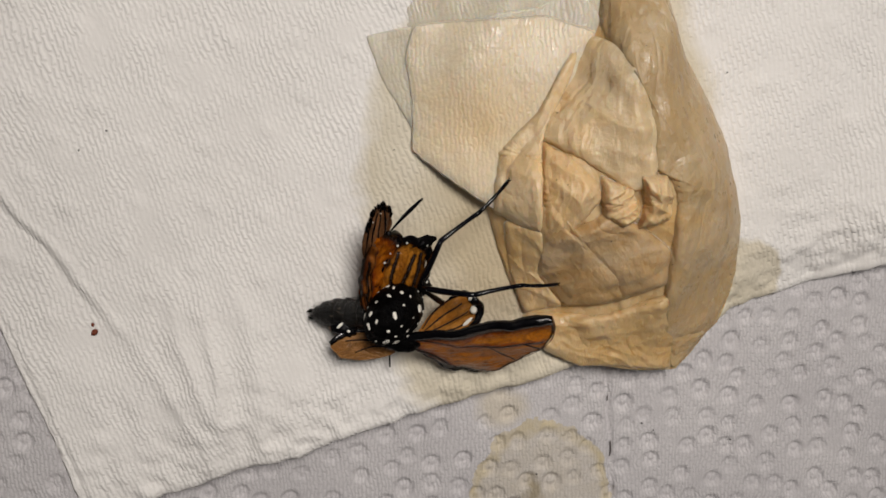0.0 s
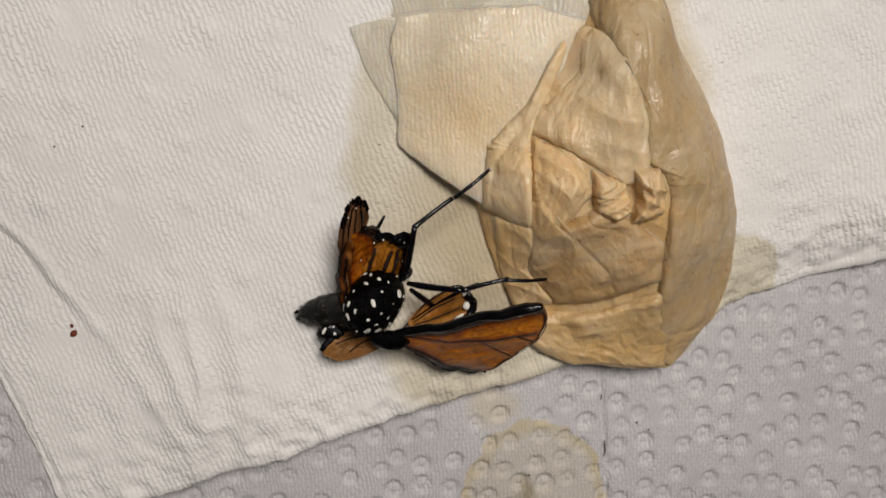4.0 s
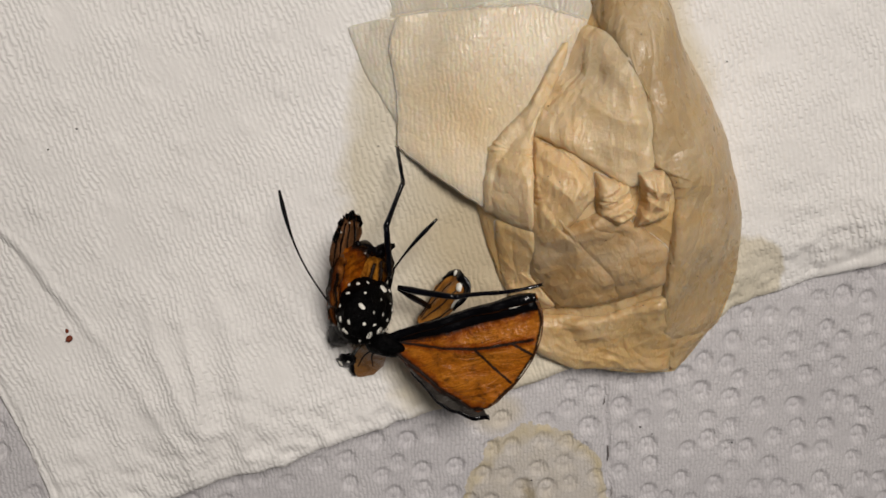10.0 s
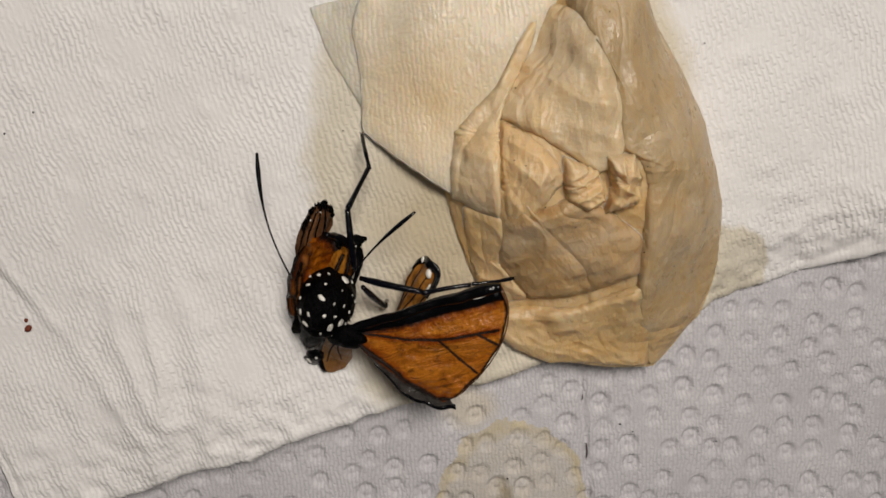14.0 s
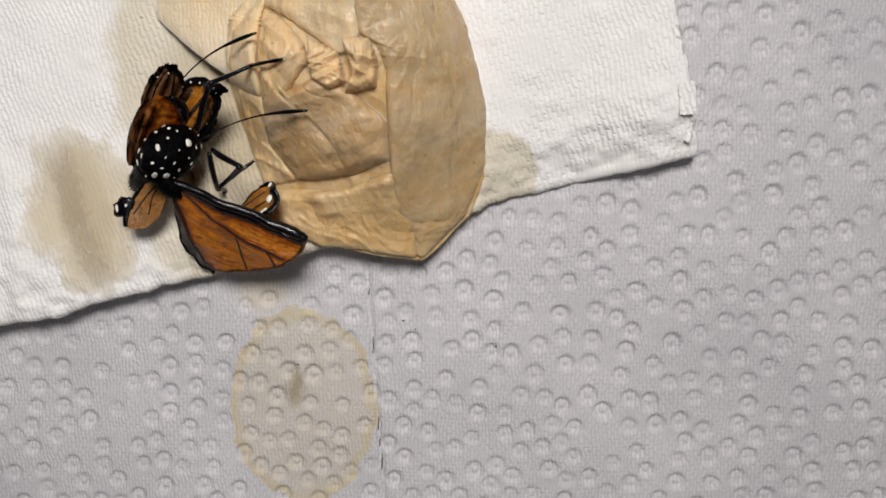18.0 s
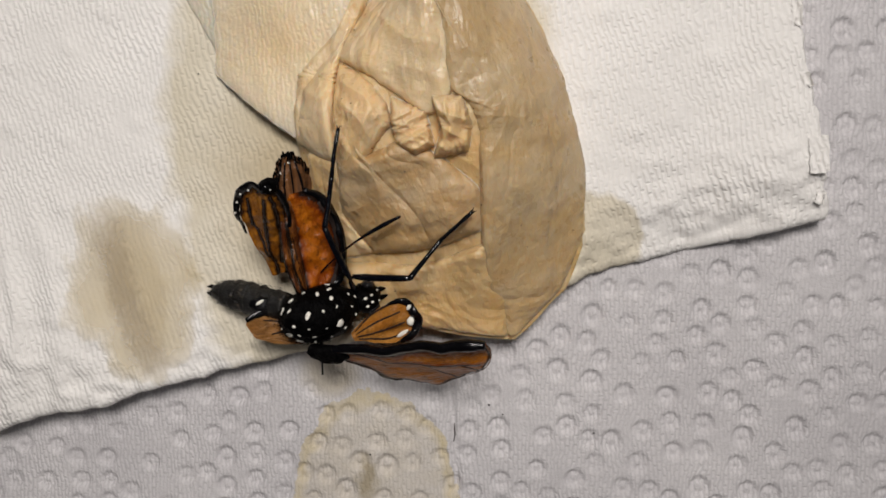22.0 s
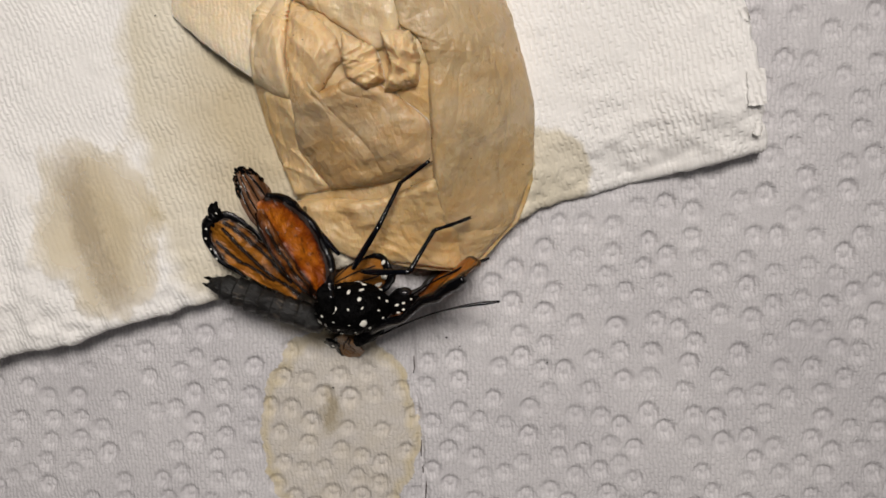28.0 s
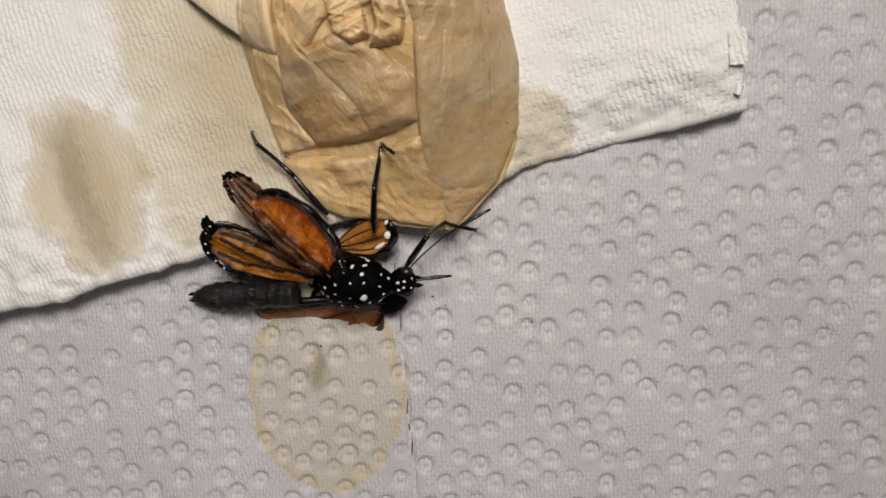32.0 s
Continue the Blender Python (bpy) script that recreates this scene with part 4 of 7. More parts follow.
def body():
    v, f = ball((5.1, 3.5, 3.6), 40, 54, 0.10, 2.6)
    thorax = part("thorax", mesh_of("thorax", v, f, BLACK_FUR), BUTTERFLY, "black velvety thorax dotted with white")
    rnd = random.Random(21)
    hv, hf = [], []
    for _ in range(1700):
        d = np.array([rnd.gauss(0, 1) for _ in range(3)])
        d /= np.linalg.norm(d)
        p = d * np.array((5.0, 3.45, 3.5))
        side = np.cross(d, (0.3, 0.8, 0.5))
        side /= np.linalg.norm(side)
        tip = p + d * rnd.uniform(0.25, 0.7) + np.array((-0.45, 0, 0)) + side * rnd.uniform(-.2, .2)
        k = len(hv)
        hv += [p - side * 0.035, p + side * 0.035, tip]
        hf.append((k, k + 1, k + 2))
    tagged(part("hair", mesh_of("hair", hv, hf, BLACK_FUR, False), thorax, "short black hairs"), kind="stuff")
    dirs, tries = [], 0
    while len(dirs) < 62 and tries < 6000:
        tries += 1
        d = np.array([rnd.gauss(0, 1) for _ in range(3)])
        d /= np.linalg.norm(d)
        if all(d @ q < math.cos(radians(20)) for q in dirs):
            dirs.append(d)
    sv, sf = ball((0.40, 0.28, 0.09), 6, 12, 0.4, 1.7)
    me = mesh_of("white_spot", sv, sf, WHITE_SCALE)
    for d in dirs:
        n = Vector(d / np.array((5.1, 3.5, 3.6))).normalized()
        k = rnd.choice((0.5, 0.62, 0.8, 1.05, 1.45))
        m = Matrix.Translation(Vector(d * np.array((5.12, 3.53, 3.64)) * MM)) @ n.to_track_quat("Z", "X").to_matrix().to_4x4() @ pose(0, 0, 0, 0, 0, rnd.uniform(0, 180)) @ Matrix.Diagonal((k, k * rnd.uniform(.6, 1.2), 1, 1))
        part("white_spot", me, thorax, "", m)
    hvv, hff = ball((2.0, 2.0, 1.9), 16, 24, 0.06, 2.0)
    head = part("head", mesh_of("head", hvv, hff, BLACK_FUR), BUTTERFLY, "small black head dotted with white", pose(6.6 * MM, 0, -0.7 * MM))
    ev, ef = ball((1.0, 0.75, 1.05), 12, 18)
    eye = mesh_of("eye", ev, ef, EYE)
    part("eye", eye, head, "dark glossy eye", pose(0.5 * MM, 1.5 * MM, 0.3 * MM))
    part("eye", eye, head, "dark glossy eye", pose(0.5 * MM, -1.5 * MM, 0.3 * MM))
    for s in (1, -1):
        pv, pf = tube([(1.4, 0.5 * s, 0), (2.2, 0.55 * s, .25), (2.9, 0.45 * s, .35)], [0.38, 0.36, 0.12], 8)
        part("palp", mesh_of("palp", pv, pf, BLACK_FUR), head, "black palp")
    for a, b, k in ((0.3, 0.4, 0.6), (1.2, -0.6, .5), (0.2, -0.5, .55), (1.3, .7, .5), (-.6, .2, .7), (-.5, -.9, .6)):
        z = 1.93 * math.sqrt(max(0.05, 1 - (a / 2) ** 2 - (b / 2) ** 2))
        part("white_spot", me, head, "", pose(a * MM, b * MM, z * MM) @ Matrix.Diagonal((k, k, 1, 1)))

    # abdomen: eight overlapping rings that taper to the tip
    pts, rad = [], []
    for i in range(66):
        u = i / 65
        seg = (u * 6) % 1
        pts.append((11.5 * u, 0, -0.4 * math.sin(u * 2.6)))
        r = 2.15 * (1 - 0.45 * (1 - u) ** 3) * (1 - u ** 5 * 0.72)
        rad.append(r * (1 + 0.26 * (seg - 0.5)))
    v, f = tube(pts, rad, 26, 0.05)
    abdomen = MOVING["abdomen"] = part("abdomen", mesh_of("abdomen", v, f, GREY_HAIR), BUTTERFLY, "charcoal-grey ringed hairy abdomen")
    v, f = tube([(7.5 * i / 30, 0, 0) for i in range(31)], [1.3] + [1.85 * (1 + 0.14 * ((i * 4 / 30) % 1 - 0.5)) for i in range(30)], 24, 0.05)
    MOVING["abdomen_front"] = part("abdomen_front", mesh_of("abdomen_front", v, f, GREY_HAIR), BUTTERFLY, "front rings of the charcoal abdomen")
    hv, hf = [], []
    for _ in range(700):
        u, a = rnd.uniform(0.05, 0.97), rnd.uniform(0, 6.28)
        r = 2.1 * (1 - u ** 5 * 0.7)
        p = np.array((11.5 * u, math.cos(a) * r, math.sin(a) * r - 0.4 * math.sin(u * 2.6)))
        t = p + np.array((rnd.uniform(.5, 1.0), math.cos(a) * .3, math.sin(a) * .3))
        k = len(hv)
        hv += [p + (0, -math.sin(a) * .04, math.cos(a) * .04), p - (0, -math.sin(a) * .04, math.cos(a) * .04), t]
        hf.append((k, k + 1, k + 2))
    tagged(part("hair", mesh_of("hair", hv, hf, GREY_HAIR, False), abdomen, "short grey hairs"), kind="stuff")
    for s in (1, -1):
        pv, pf = tube([(11.0, 0.3 * s, -.2), (11.8, 0.55 * s, -.2), (12.4, 0.4 * s, -.1)], [0.35, 0.28, 0.08], 8)
        part("clasper", mesh_of("clasper", pv, pf, BLACK_FUR), abdomen, "pointed black tail clasper")


body()


def forewing_low():
    """The broad, half-open forewing: rolled black front edge, orange panel, grey rear fold."""
    def z(x, y):
        return 0.055 * x - 0.012 * (y + 6) ** 2 + 0.43 + 0.55 * fbm(x, y, 5.5, 2, 4) + 0.10 * fbm(x, y, 1.3, 2, 14) + 0.25 * math.exp(-((y + 4.6) / 0.8) ** 2) * (x / 20)

    st = [0, 1.5, 4, 7.6, 11, 14, 18, 20, 20.6]
    low = [-0.6, -4.4, -9.0, -14.0, -12.8, -11.0, -7.2, -3.8, -2.4]
    wing = MOVING["forewing_low"] = part("forewing", thick("forewing", blade(st, [0] * 9, low, z, 40), ORANGE), BUTTERFLY, "broad orange forewing with black rolled front edge and dark veins")
    edge = [(-0.8, -0.2), (4, 0.1), (9, 0.25), (14, 0.15), (18, 0.1), (20.5, -0.15)]
    v, f = tube([(p[0], p[1], z(p[0], p[1]) + 0.15) for p in smooth_open(edge, 8)], [0.62, 0.60, 0.58, 0.60, 0.72, 0.80, 0.5], 14, 0.06)
    rim = part("rolled_edge", mesh_of("rolled_edge", v, f, BLACK_VEIN), wing, "glossy black rolled front edge")
    v, f = line_tube([(0.5, -0.5), (6, -0.75), (14, -0.95), (20.2, -1.1)], z, [0.6, 0.6, 0.75, 0.9], 8, 0.0, 6, 0.25)
    part("border_band", mesh_of("border_band", v, f, BLACK_VEIN), wing, "soft black band along the rolled edge")
    v, f = ball((2.6, 1.5, 1.2), 14, 18, 0.25, 1.9)
    part("wing_base", mesh_of("wing_base", v, f, BLACK_FUR), wing, "black furry wing base", pose(-0.2 * MM, -0.7 * MM, 0.2 * MM, 0, 0, -35))
    for x0, x1, y in ((16.2, 18.9, 0.35), (17.0, 19.6, -0.05), (16.9, 18.6, -0.45)):
        pts = [(x, y - 0.02 * (x - 17), z(x, 0) + 0.70 - abs(y) * 0.25) for x in np.linspace(x0, x1, 6)]
        v, f = tube(pts, [0.04, 0.12, 0.10, 0.04], 6)
        part("white_streak", mesh_of("white_streak", v, f, WHITE_SCALE), wing, "white streak")
    for pts, r in (([(0, -0.4), (5, -2.4), (10.4, -4.4), (18.2, -5.4)], [0.40, 0.24, 0.18, 0.26]), ([(10.8, -4.7), (12, -7.6), (13.4, -10.7)], [0.22, 0.18, 0.24]), ([(15.6, -5.2), (16.6, -6.4), (17.4, -7.4)], [0.24, 0.22, 0.28]), ([(0, -0.7), (3.0, -6.3), (6.9, -13.2)], [0.5, 0.42, 0.46]), ([(0.2, -0.4), (4, -1.5), (9, -2.1)], [0.2, 0.12, 0.05])):
        v, f = line_tube(pts, z, [q * 0.34 for q in r], 8, 0.0)
        part("vein", mesh_of("vein", v, f, BROWN_VEIN), wing, "dark brown vein")
    v, f = line_tube([(20.4, -0.6), (20.2, -3.5), (18.0, -7.2), (14.0, -11.0), (9.5, -13.3)], z, [0.22, 0.10, 0.08, 0.09, 0.07])
    part("outer_margin", mesh_of("outer_margin", v, f, BROWN_FOLD), wing, "thin dusky outer margin")

    def zf(x, y):
        return z(x, y) - 0.35 + 0.18 * math.sin(x * 2.2) + 0.25 * fbm(x, y, 2, 2, 6)

    fold = part("rear_fold", thick("rear_fold", blade([1.2, 2.2, 3.5, 5.5, 8.4], [-3.4, -5.2, -7.4, -10.8, -13.4], [-4.6, -8.4, -11.6, -14.4, -15.4], zf, 14), GREY_FOLD), wing, "ash-grey crumpled rear fold")
    v, f = line_tube([(1.4, -5.6), (3.2, -11.0), (6, -14.7), (8.6, -15.4)], zf, [0.1, 0.22, 0.30, 0.45])
    part("fold_margin", mesh_of("fold_margin", v, f, BLACK_VEIN), fold, "black frayed margin")


def forewing_up():
    """The long crumpled forewing folded against the body."""
    def z(x, y):
        return 1.3 * math.cos((y - 0.6) * 0.42) - 0.5 + 0.95 * fbm(x, y, 4, 3, 2) + 0.02 * x - 0.25 * math.exp(-((y - 1.2) / .6) ** 2)

    st = [0, 1.5, 3, 7, 11, 14, 15.5]
    wing = MOVING["forewing_up"] = part("forewing", thick("forewing", blade(st, [-0.3, -1.4, -3.1, -4.1, -3.7, -2.5, -0.7], [0.4, 1.3, 2.3, 2.6, 2.3, 1.7, 0.8], z, 34), DEEP_ORANGE), BUTTERFLY, "long crumpled forewing, rust orange with a black arched edge and frayed dark tip")
    v, f = line_tube(UP_ARCH, z, [0.5, 0.60, 0.62, 0.56, 0.52, 0.58, 0.35], 10, 0.05, 6, 0.9)
    part("arched_edge", mesh_of("arched_edge", v, f, BLACK_VEIN), wing, "glossy black arched edge")

    v, f = line_tube([(0.4, -0.5), (2.4, -1.9), (4.4, -3.2), (7.4, -3.7), (11, -3.3), (13.6, -2.2)], z, [0.4, 0.5, 0.55, 0.5, 0.5, 0.4], 10, 0.0, 6, 0.12)
    part("dusky_border", mesh_of("dusky_border", v, f, BROWN_VEIN), wing, "dusky band inside the black edge")

    v, f = ball((2.2, 1.1, 0.6), 14, 18, 0.3, 1.4)
    part("wing_base", mesh_of("wing_base", v, f, BLACK_FUR), wing, "black furry wing base", pose(0.2 * MM, -0.2 * MM, 0.5 * MM, 0, 0, -20))

    def zl(x, y):
        return 0.75 + z(x, y) + 0.40 * math.cos((y - 2.4) * 1.6) + 0.28 * math.sin(y * 4.2 + x * .3) + 0.35 * fbm(x, y, 2.0, 2, 31)

    fold = part("long_fold", thick("long_fold", blade([0.8, 3, 6, 9, 12.5, 14.5], [0.8, 0.9, 0.9, 0.8, 0.7, 0.8], [1.2, 2.3, 2.9, 3.1, 2.7, 1.9], zl, 22), PLEAT_BROWN), wing, "brown and amber long pleat")
    for y0 in (1.3, 2.2):
        v, f = line_tube([(1.2, 0.8 + y0 * .2), (6, y0), (12.0, y0 * .6 + .7)], zl, [0.03, 0.06, 0.03], 6, 0.02)
        part("pleat_line", mesh_of("pleat_line", v, f, BLACK_VEIN), fold, "dark pleat line")

    def zb(x, y):
        return 0.9 + 0.75 * math.cos((y - 1.9) * 0.75) - 0.4 + 0.4 * fbm(x, y, 2.2, 3, 5) + 0.22 * math.sin(y * 4 + x * 0.3)

    part("brown_fold", thick("brown_fold", blade([10.5, 12, 14, 16, 18, 19.2, 19.9], [0.6, -0.4, -1.6, -2.0, -1.8, -1.2, -0.5], [1.4, 2.3, 2.7, 2.6, 2.2, 1.7, 0.8], zb, 30), BROWN_FOLD), wing, "grey-brown pleated fold")
    for y0 in (-0.8, 0.3, 1.2, 2.0):
        v, f = line_tube([(13.0, y0 + .2), (16.5, y0), (19.3, y0 * .55)], zb, [0.05, 0.16, 0.12], 6, 0.02)
        part("tip_vein", mesh_of("tip_vein", v, f, BLACK_VEIN), wing, "black tip vein")
    rnd, vv, ff = random.Random(4), [], []
    for k in range(16):
        u = k / 15
        x, y = 17.6 + 2.4 * math.sin(math.pi * u) + rnd.uniform(-.2, .3), -1.8 + 4.1 * u
        b, f = ball((rnd.uniform(.3, .65), rnd.uniform(.14, .26), rnd.uniform(.08, .16)), 7, 10, 0.6, 3 + k)
        q = len(vv)
        vv += [np.array((x, y, zb(x, y) + rnd.uniform(-.3, .25))) + p for p in b]
        ff += [tuple(i + q for i in p) for p in f]
    tagged(part("frayed_tip", mesh_of("frayed_tip", vv, ff, BLACK_FUR), wing, "frayed dark brown wing tip"), kind="stuff")
    for x, y in ((18.2, 1.4), (19.2, 0.3)):
        white_patch(wing, x, y, zb(x, y) + 0.34, 0.14, 0.08, x * 40)


def hindwing_up():
    def z(x, y):
        return 0.5 * math.cos(y * 0.5) + 0.45 * fbm(x, y, 3, 3, 9) + 0.25 * math.sin(y * 1.9 + x * .2)

    st = [0, 3, 7, 11, 14, 15.6]
    wing = MOVING["hindwing_up"] = part("hindwing", thick("hindwing", blade(st, [-0.8, -1.5, -2.1, -2.3, -2.0, -0.8], [0.8, 1.9, 2.7, 2.9, 2.3, 0.6], z, 26), DARK_AMBER), BUTTERFLY, "crumpled amber hindwing edged black with white dots")
    for pts, r in (([(0, -.9), (7, -2.4), (11, -2.8), (14, -2.3), (15.7, -0.6)], [.25, .22, .3, .55, .7]), ([(15.7, -0.6), (15.4, .9), (14, 2.4), (11, 3.3), (7, 3.0)], [.75, .6, .5, .35, .15])):
        v, f = line_tube(pts, z, r, 8)
        part("black_border", mesh_of("black_border", v, f, BLACK_VEIN), wing, "black wing border")
    for pts in HIND_VEINS:
        v, f = line_tube(pts, z, [.06, .10, .07], 8, 0.0)
        part("vein", mesh_of("vein", v, f, BROWN_VEIN), wing, "dark brown vein")
    v, f = ball((1.5, 0.9, 0.7), 9, 12, 0.45, 2.6)
    part("black_tip", mesh_of("black_tip", v, f, BLACK_FUR), wing, "pointed black tip", pose(15.6 * MM, -1.2 * MM, 0.3 * MM, 0, 0, -50))
    for x, y in ((15.2, 1.0), (14.4, 2.1), (13.0, 2.8), (11.6, 3.2), (15.6, -1.6)):
        white_patch(wing, x, y, z(x, y) + 0.62, 0.16, 0.13, 0)


def hindwing_flap():
    def z(x, y):
        return 0.25 * math.sin(x * .9) + 0.3 * fbm(x, y, 2.5, 2, 3) - 0.05 * y * y

    wing = MOVING["hindwing_flap"] = part("hindwing", thick("hindwing", blade([0, 2, 5, 7.5, 9], [-1.3, -1.9, -2.1, -1.3, -0.1], [1.0, 1.9, 2.6, 2.2, 0.5], z, 20), TAN_WING), BUTTERFLY, "small tan hindwing flap with a black white-dotted corner")
    v, f = line_tube([(2, -1.9), (5, -1.9), (7.6, -1.2), (9.1, -0.1)], z, [.12, .3, .45, .35], 8)
    part("black_border", mesh_of("black_border", v, f, BLACK_VEIN), wing, "black wing border")
    for pts in ([(0, 0), (3, .2), (5.6, 1.3)], [(0, -.3), (4, -.6), (7, -.4)]):
        v, f = line_tube(pts, z, [.15, .12, .1])
        part("vein", mesh_of("vein", v, f, BROWN_VEIN), wing, "dark brown vein")
    v, f = ball((1.7, 1.25, 0.45), 10, 14, 0.35, 2.1)
    corner = part("dotted_corner", mesh_of("dotted_corner", v, f, BLACK_VEIN), wing, "black corner with white dots", pose(7.2 * MM, -2.2 * MM, -0.2 * MM, 0, 0, -15))
    white_patch(corner, 0.8, -0.3, 0.42, 0.55, 0.22, 60)
    white_patch(corner, -0.6, 0.1, 0.45, 0.24, 0.2, 0)


def hindwing_fan():
    def z(x, y):
        return 0.35 * math.cos(y * 2.1) + 0.25 * fbm(x, y, 2.5, 2, 7) + 0.05 * x

    wing = MOVING["hindwing_fan"] = part("hindwing", thick("hindwing", blade([0, 2, 5, 8, 9.2], [-0.6, -1.8, -2.7, -2.6, -1.5], [0.6, 1.4, 2.2, 2.1, 0.9], z, 30), AMBER), BUTTERFLY, "ribbed amber hindwing fan with a black end and a white spot")
    for k in range(4):
        y0 = -1.9 + k * 1.25
        v, f = line_tube([(0.6, y0 * .3), (4, y0), (7.6, y0 * 1.15)], z, [.08, .15, .13])
        part("rib", mesh_of("rib", v, f, BROWN_VEIN), wing, "dark rib")
    v, f = line_tube([(6.0, -2.8), (8.0, -2.5), (9.2, -1.1), (9.2, 0.7), (8.2, 1.9), (6.5, 2.2)], z, [.2, .5, .7, .65, .4, .15], 8)
    part("black_border", mesh_of("black_border", v, f, BLACK_VEIN), wing, "black end border")
    white_patch(wing, 8.4, -0.9, z(8.4, -.9) + 0.5, 0.6, 0.5, 60, "white_spot", 0.3)
    white_patch(wing, 9.2, 0.9, z(9.2, .9) + 0.75, 0.4, 0.25, 30)
    white_patch(wing, 6.6, -2.0, z(6.6, -2.0) + 0.2, 0.9, 0.28, 10)


forewing_low()
forewing_up()
hindwing_up()
hindwing_flap()
hindwing_fan()


def legs():
    rnd = random.Random(13)

    def segment(name, long, radii, bend, label, spines=0, claw=False):
        pts = [(long * u, 0, bend * math.sin(math.pi * u)) for u in np.linspace(0, 1, 14)]
        v, f = tube(pts, radii, 9, 0.12)
        v, f = list(v), list(f)
        for k in range(spines):
            u = (k + 1) / (spines + 1)
            a, s = rnd.uniform(0, 6.28), rnd.uniform(.28, .42)
            p = np.array((long * u, 0, bend * math.sin(math.pi * u)))
            sv, sf = tube([p, p + np.array((.18, math.cos(a) * s, math.sin(a) * s))], [0.05, 0.015], 4)
            q = len(v)
            v += sv
            f += [tuple(i + q for i in g) for g in sf]
        if claw:
            for s in (1, -1):
                sv, sf = tube([(long - .1, 0, 0), (long + .25, .18 * s, .12), (long + .38, .30 * s, -.12)], [0.09, 0.06, 0.02], 5)
                q = len(v)
                v += sv
                f += [tuple(i + q for i in g) for g in sf]
        return mesh_of(name, v, f, BLACK_LEG)

    femur = segment("femur", 8.0, [0.30, 0.46, 0.45, 0.40, 0.36], 0.35, "")
    tibia = segment("tibia", 6.2, [0.38, 0.31, 0.28, 0.31], -0.25, "", 12)
    tarsus = segment("tarsus", 5.6, [0.28, 0.23, 0.27, 0.22, 0.27, 0.22], 0.45, "", 26, True)
    short = segment("femur", 7.2, [0.30, 0.44, 0.42, 0.34], 0.3, "")
    for k in "ABL":
        MOVING["femur_" + k] = part("femur", short if k == "L" else femur, BUTTERFLY, "glossy blue-black upper leg")
        MOVING["tibia_" + k] = part("tibia", tibia, BUTTERFLY, "thin black lower leg with fine spines")
        MOVING["tarsus_" + k] = part("tarsus", tarsus, BUTTERFLY, "black foot with hooked claws")
    pts = [(17.0 * u, 1.1 * math.sin(math.pi * u * .95), 0.5 * math.sin(math.pi * u * .9)) for u in np.linspace(0, 1, 30)]
    v, f = tube(pts, [0.14, 0.12, 0.11, 0.11, 0.12, 0.14, 0.24, 0.30, 0.16], 8)
    me = mesh_of("antenna", v, f, BLACK_LEG)
    for k in "PQ":
        MOVING["antenna_" + k] = part("antenna", me, BUTTERFLY, "long thin black antenna with a clubbed tip")


legs()


# ---- crumbs and specks on the paper ----
def crumb(name, x, y, z, size, material, label, seed):
    v, f = ball((size, size * .8, size * .6), 8, 12, 0.5, 2 + seed)
    ob = new(name, mesh_of(name, v, f, material))
    ob.matrix_world = pose(x * MM, y * MM, z * MM, 0, 0, seed * 50)
    return tagged(ob, label, "crumb", group="red crumbs" if name == "red_crumb" else "dark specks on the paper")


crumb("red_crumb", -41.7, -38.3, towel_top(-41.7, -38.3) + 0.25, 0.52, RED_CRUMB, "small red-brown crumb on the white towel", 1)
crumb("red_crumb", -41.9, -37.2, towel_top(-41.9, -37.2) + 0.2, 0.30, RED_CRUMB, "small red-brown crumb on the white towel", 2)
for k, (x, y, s) in enumerate(((-37.3, -9.6, .13), (-41.2, -12.2, .13), (38.2, 6.1, .42), (-29.0, -5.5, .10), (1.5, -12.5, .1), (48.5, -2.0, .1))):
    crumb("dark_speck", x, y, towel_top(x, y) + 0.15, s, DARK_SPECK, "tiny dark speck on the white towel", k)
for k, (x, y, s) in enumerate(((41.0, -57.6, .16), (56.0, -61.0, .13), (43.0, -58.9, .12), (24.0, -66.0, .15))):
    crumb("dark_speck", x, y, 0.5, s, DARK_SPECK, "tiny dark speck on the grey-white towel", k + 7)


